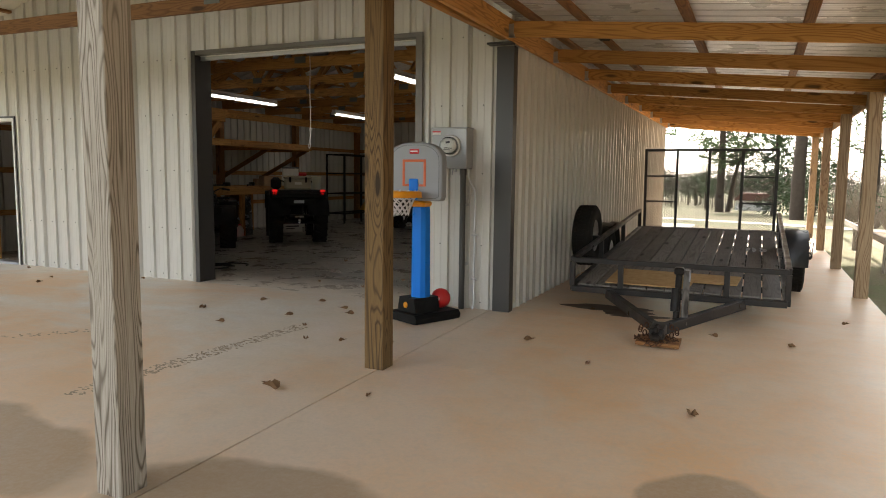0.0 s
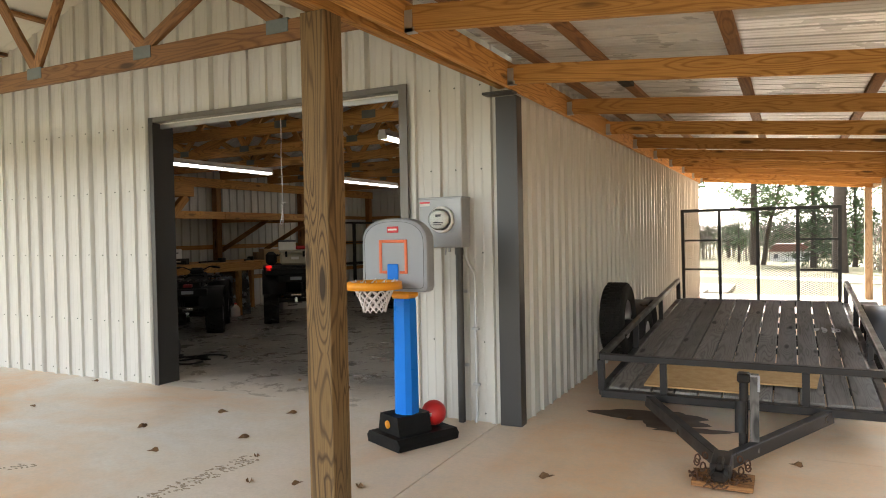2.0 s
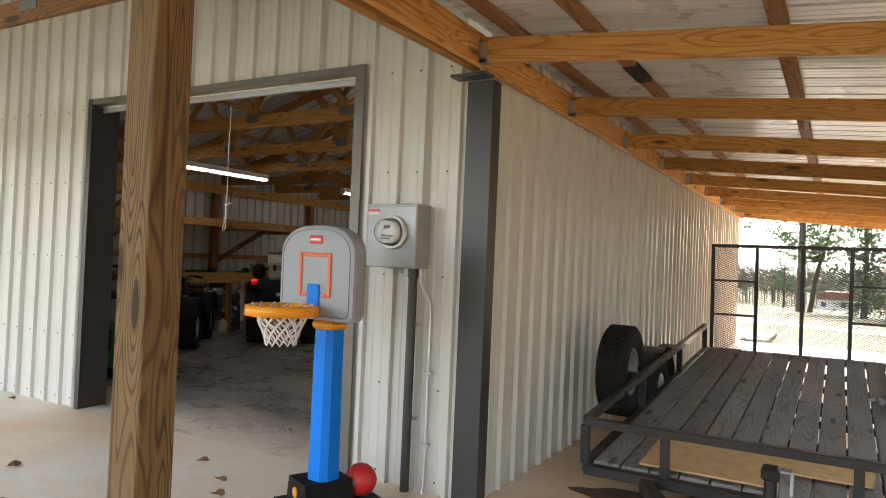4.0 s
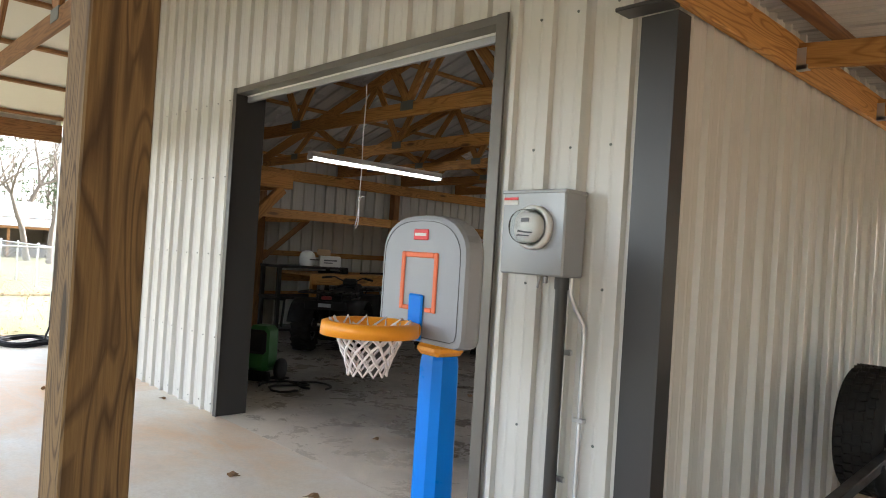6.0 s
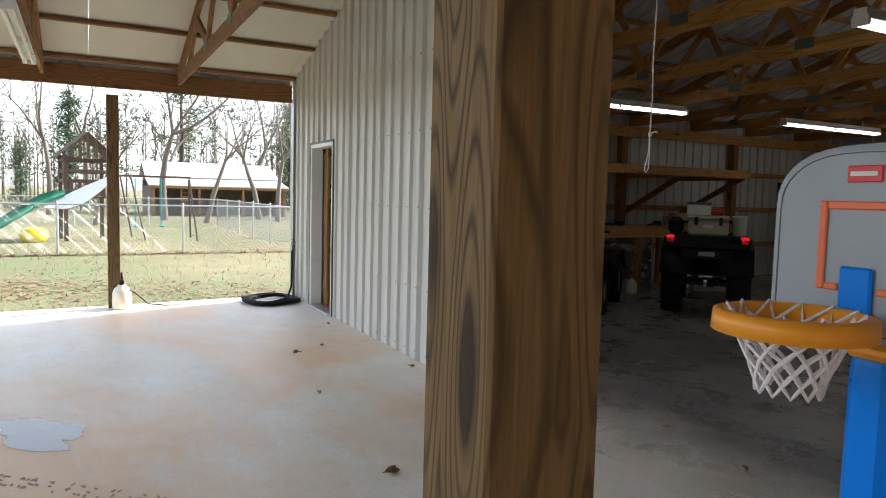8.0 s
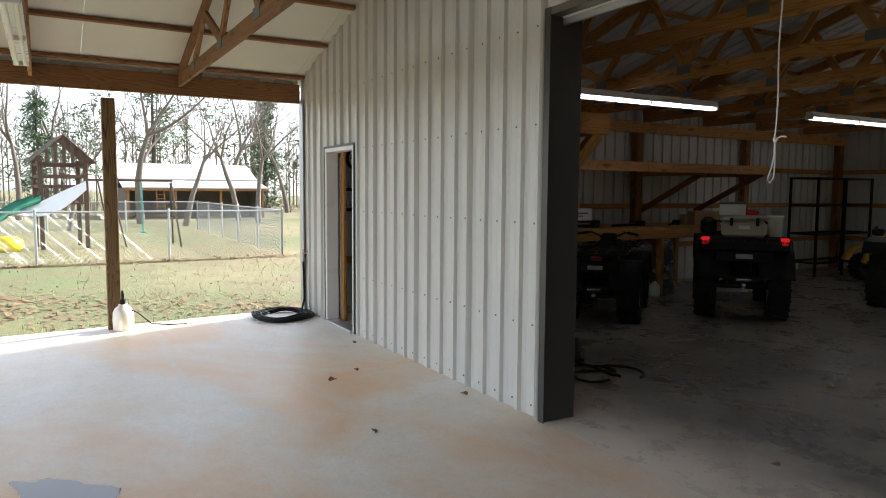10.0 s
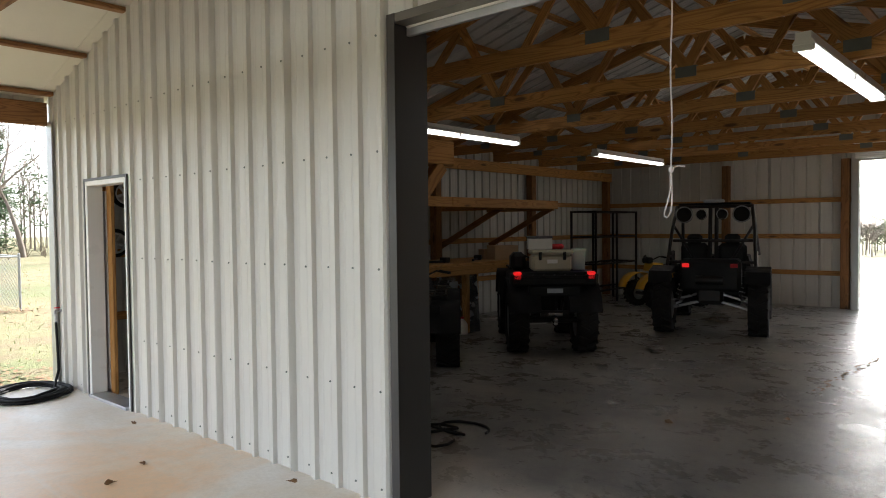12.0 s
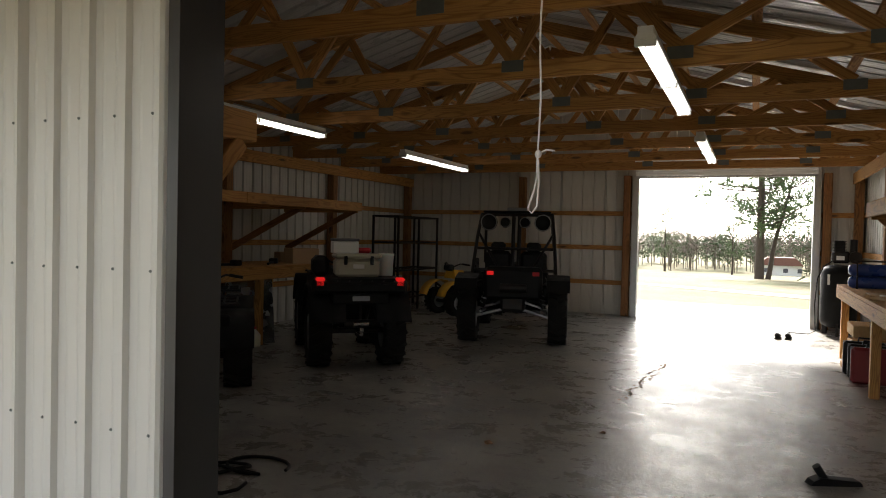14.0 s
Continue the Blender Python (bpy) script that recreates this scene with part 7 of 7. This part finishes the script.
for s in (-1, 1):
    part("swing_leg", Geo().tube([(s * 0.8, 1.2, 2.1), (s * 1.0, 1.6, 0)], 0.03, 6), M_DARKWOOD, ps)
g = Geo()
cv = []
for i in range(9):
    for j in range(5):
        u_, w_ = i / 8, j / 4
        cv.append((0.8 + 0.5 * w_, 0.65 - 2.3 * u_, 2.0 - 0.75 * u_ - 0.28 * math.sin(math.pi * u_) - 0.25 * w_ + 0.12 * math.sin(5 * u_ + 3 * w_)))
cl3 = tagged(part("shade_cloth", g.add([Vector(p) + WORLD[ps].translation for p in cv] + [Vector(p) + WORLD[ps].translation - Vector((0, 0, 0.012)) for p in cv], [(i * 5 + j, i * 5 + j + 1, i * 5 + j + 6, i * 5 + j + 5) for i in range(8) for j in range(4)] + [(45 + i * 5 + j, 45 + i * 5 + j + 5, 45 + i * 5 + j + 6, 45 + i * 5 + j + 1) for i in range(8) for j in range(4)], True), M_CLOTH), "white sheet draped from the play tower", "cloth")
for x, y in ((-25.9, 5.2), (-26.1, 6.0)):
    sw = tagged(thing("swing", (x, y, GZ)), "teal plastic swing hanging by the play tower", "swing", "swings")
    part("seat", Geo().box(-0.2, -0.08, 0.42, 0.2, 0.08, 0.47, 0.02), M_TEAL, sw)
    part("ropes", Geo().tube([(-0.18, 0, 0.45), (-0.1, 0.0, 2.0)], 0.012, 5).tube([(0.18, 0, 0.45), (0.1, 0, 2.0)], 0.012, 5), M_TEAL, sw)
sl = tagged(thing("swing_set", (-26.0, 6.85, GZ)), "dark timber swing set beside the play tower", "swing set")
beam("crossbeam", (0, -2.45, 2.06), (0, 0.05, 2.06), 0.06, 0.07, M_DARKWOOD, sl)
for s in (-1, 1):
    beam("leg", (s * 0.8, 0.15, 0), (s * 0.08, 0, 2.0), 0.05, 0.05, M_DARKWOOD, sl, up=(0, 1, 0))
tb = tagged(thing("toy_tub", (-25.3, 2.4, GZ)), "bright yellow plastic toy on the grass", "toy")
part("shell", Geo().lathe([(0.001, 0.0), (0.30, 0.0), (0.38, 0.15), (0.36, 0.32), (0.22, 0.42), (0.001, 0.45)], 16), plain("yellow toy plastic", (0.85, 0.66, 0.02), 0.4), tb)

# ---- neighbouring barn ----
hb_ = tagged(thing("neighbour_barn", (-50.0, 11.6, GZ)), "low grey barn with a white metal roof and open front", "barn")
part("wall", Geo().box(-4.5, -4.1, 0, -4.3, 4.1, 2.2).box(-4.5, -4.1, 0, 2.5, -3.9, 1.85).box(-4.5, 3.9, 0, 2.5, 4.1, 1.85).box(-0.6, -3.9, 0, -0.4, 3.9, 2.2), M_TANK, hb_)
for (x0, z0_), (x1, z1_) in (((0.4, 2.40), (-2.6, 3.45)), ((-2.6, 3.45), (-4.9, 2.45)), ((3.0, 1.85), (0.5, 2.30))):
    vs = [(x, y, z + dz) for dz in (0, 0.06) for y in (-4.3, 4.3) for x, z in ((x0, z0_), (x1, z1_))]
    part("roof", Geo().add(vs, [(0, 2, 3, 1), (4, 5, 7, 6), (0, 1, 5, 4), (2, 6, 7, 3), (0, 4, 6, 2), (1, 3, 7, 5)]), M_ROOF, hb_)
part("fascia", Geo().box(0.38, -4.3, 2.20, 0.44, 4.3, 2.38).box(2.95, -4.3, 1.70, 3.0, 4.3, 1.85), M_CHORD, hb_)
for y in (-4.1, 3.95):
    part("gable", Geo().prism([(-4.5, 2.2), (0.4, 2.2), (-2.6, 3.4)], y, y + 0.15), M_TANK, hb_)
for y in (-4.0, -1.35, 1.35, 4.0):
    beam("post", (2.8, y, 0), (2.8, y, 1.75), 0.14, 0.14, M_CHORD, hb_, up=(0, 1, 0))
lad = tagged(thing("ladder", (-46.95, 9.4, GZ)), "wooden ladder leaning on the neighbouring barn", "ladder")
for s in (-1, 1):
    beam("stile", (0, s * 0.22, 0), (-0.3, s * 0.22, 1.7), 0.04, 0.06, M_PINE, lad, up=(0, 1, 0))
for i in range(6):
    part("rung", Geo().tube([(-0.3 * (0.15 + 0.14 * i), -0.22, 0.25 + 0.24 * i), (-0.3 * (0.15 + 0.14 * i), 0.22, 0.25 + 0.24 * i)], 0.018, 6), M_PINE, lad)
tl = tagged(thing("covered_trailer", (-44, 20.3, GZ), 80), "small trailer under a white cover behind the fence", "trailer")
part("cover", Geo().prism([(-1.6, 0.35), (1.6, 0.35), (1.5, 1.0), (0.9, 1.25), (-0.9, 1.2), (-1.5, 0.9)], -0.9, 0.9), M_CLOTH, tl)
for s in (-1, 1):
    part("wheel", Geo().lathe([(0.001, -0.1), (0.28, -0.1), (0.3, 0), (0.28, 0.1), (0.001, 0.1)], 16, pose(s * 0.5, -0.95, 0.3, 90)), M_RUBBER, tl)
# far house with red roof patch beyond the field
fh = tagged(thing("far_house", (-0.3, 114, gz(114))), "small white house beyond the field", "house")
part("wall", Geo().box(-2.6, -2, 0, 2.6, 2, 1.5), M_WHITE, fh)
part("roof", Geo().prism([(-2.9, 1.5), (2.9, 1.5), (1.8, 2.6), (-1.8, 2.6)], -2.4, 2.4), plain("rusty red roof", (0.19, 0.09, 0.07), 0.8), fh)
for x in (-1.8, 0.6, 2.4):
    part("window", Geo().box(x - 0.3, -2.04, 0.5, x + 0.3, -1.99, 1.1), M_INK, fh)
# low rail beside the lean-to
lr = tagged(thing("low_rail", (2.15, 0, GZ)), "weathered low timber rail beside the lean-to", "rail")
beam("bar", (0, 9.0, 0.55), (0, 22.0, 0.55), 0.05, 0.11, M_GREYPOST, lr)
for y in (9.2, 13.4, 17.6, 21.8):
    beam("stake", (0.05, y, -0.1), (0.05, y, 0.62), 0.09, 0.09, M_GREYPOST, lr, up=(0, 1, 0))
# porch side fascia under the eave
fz = tagged(thing("eave_panel"), "off-white ribbed steel strip above the porch header", "panel", kind="structure")
part("panel", sheet(PORCH_Y0 - 0.2, YF - 0.05, lambda u: 2.86, lambda u: 3.12, lambda u, h, z: (XL - 0.055 - h, u, z), 0.0), M_WALL, fz)
# oil stains on the slab
M_OIL = plain("old oil stain", (0.13, 0.075, 0.045), 0.6, 0.0, 0.3, 5.0, 0.05)
for i, (x, y, a, b) in enumerate(((-1.12, 6.95, 0.40, 0.24), (-0.85, 6.68, 0.26, 0.10))):
    o = blot(x, y, a, b, 10, 40 + i)
    tagged(part("oil_stain", Geo().add([(xx, yy, slab_z(yy) + 0.0015) for xx, yy in o], [tuple(range(len(o)))]), M_OIL), "dark oil stain on the concrete under the trailer", "stain", kind="stuff")
# scorched stretch of a purlin
zc = lean_z(-1.39) - 0.022
tagged(part("scorch_mark", Geo().box(-1.437, 6.98, zc - 0.0225, -1.343, 7.40, zc + 0.018, 0.002), plain("charred wood", (0.012, 0.010, 0.009), 0.9, 0.0, 0.5, 9.0, 0.3)), "charred black stretch of a lean-to purlin", "scorch mark", kind="stuff")
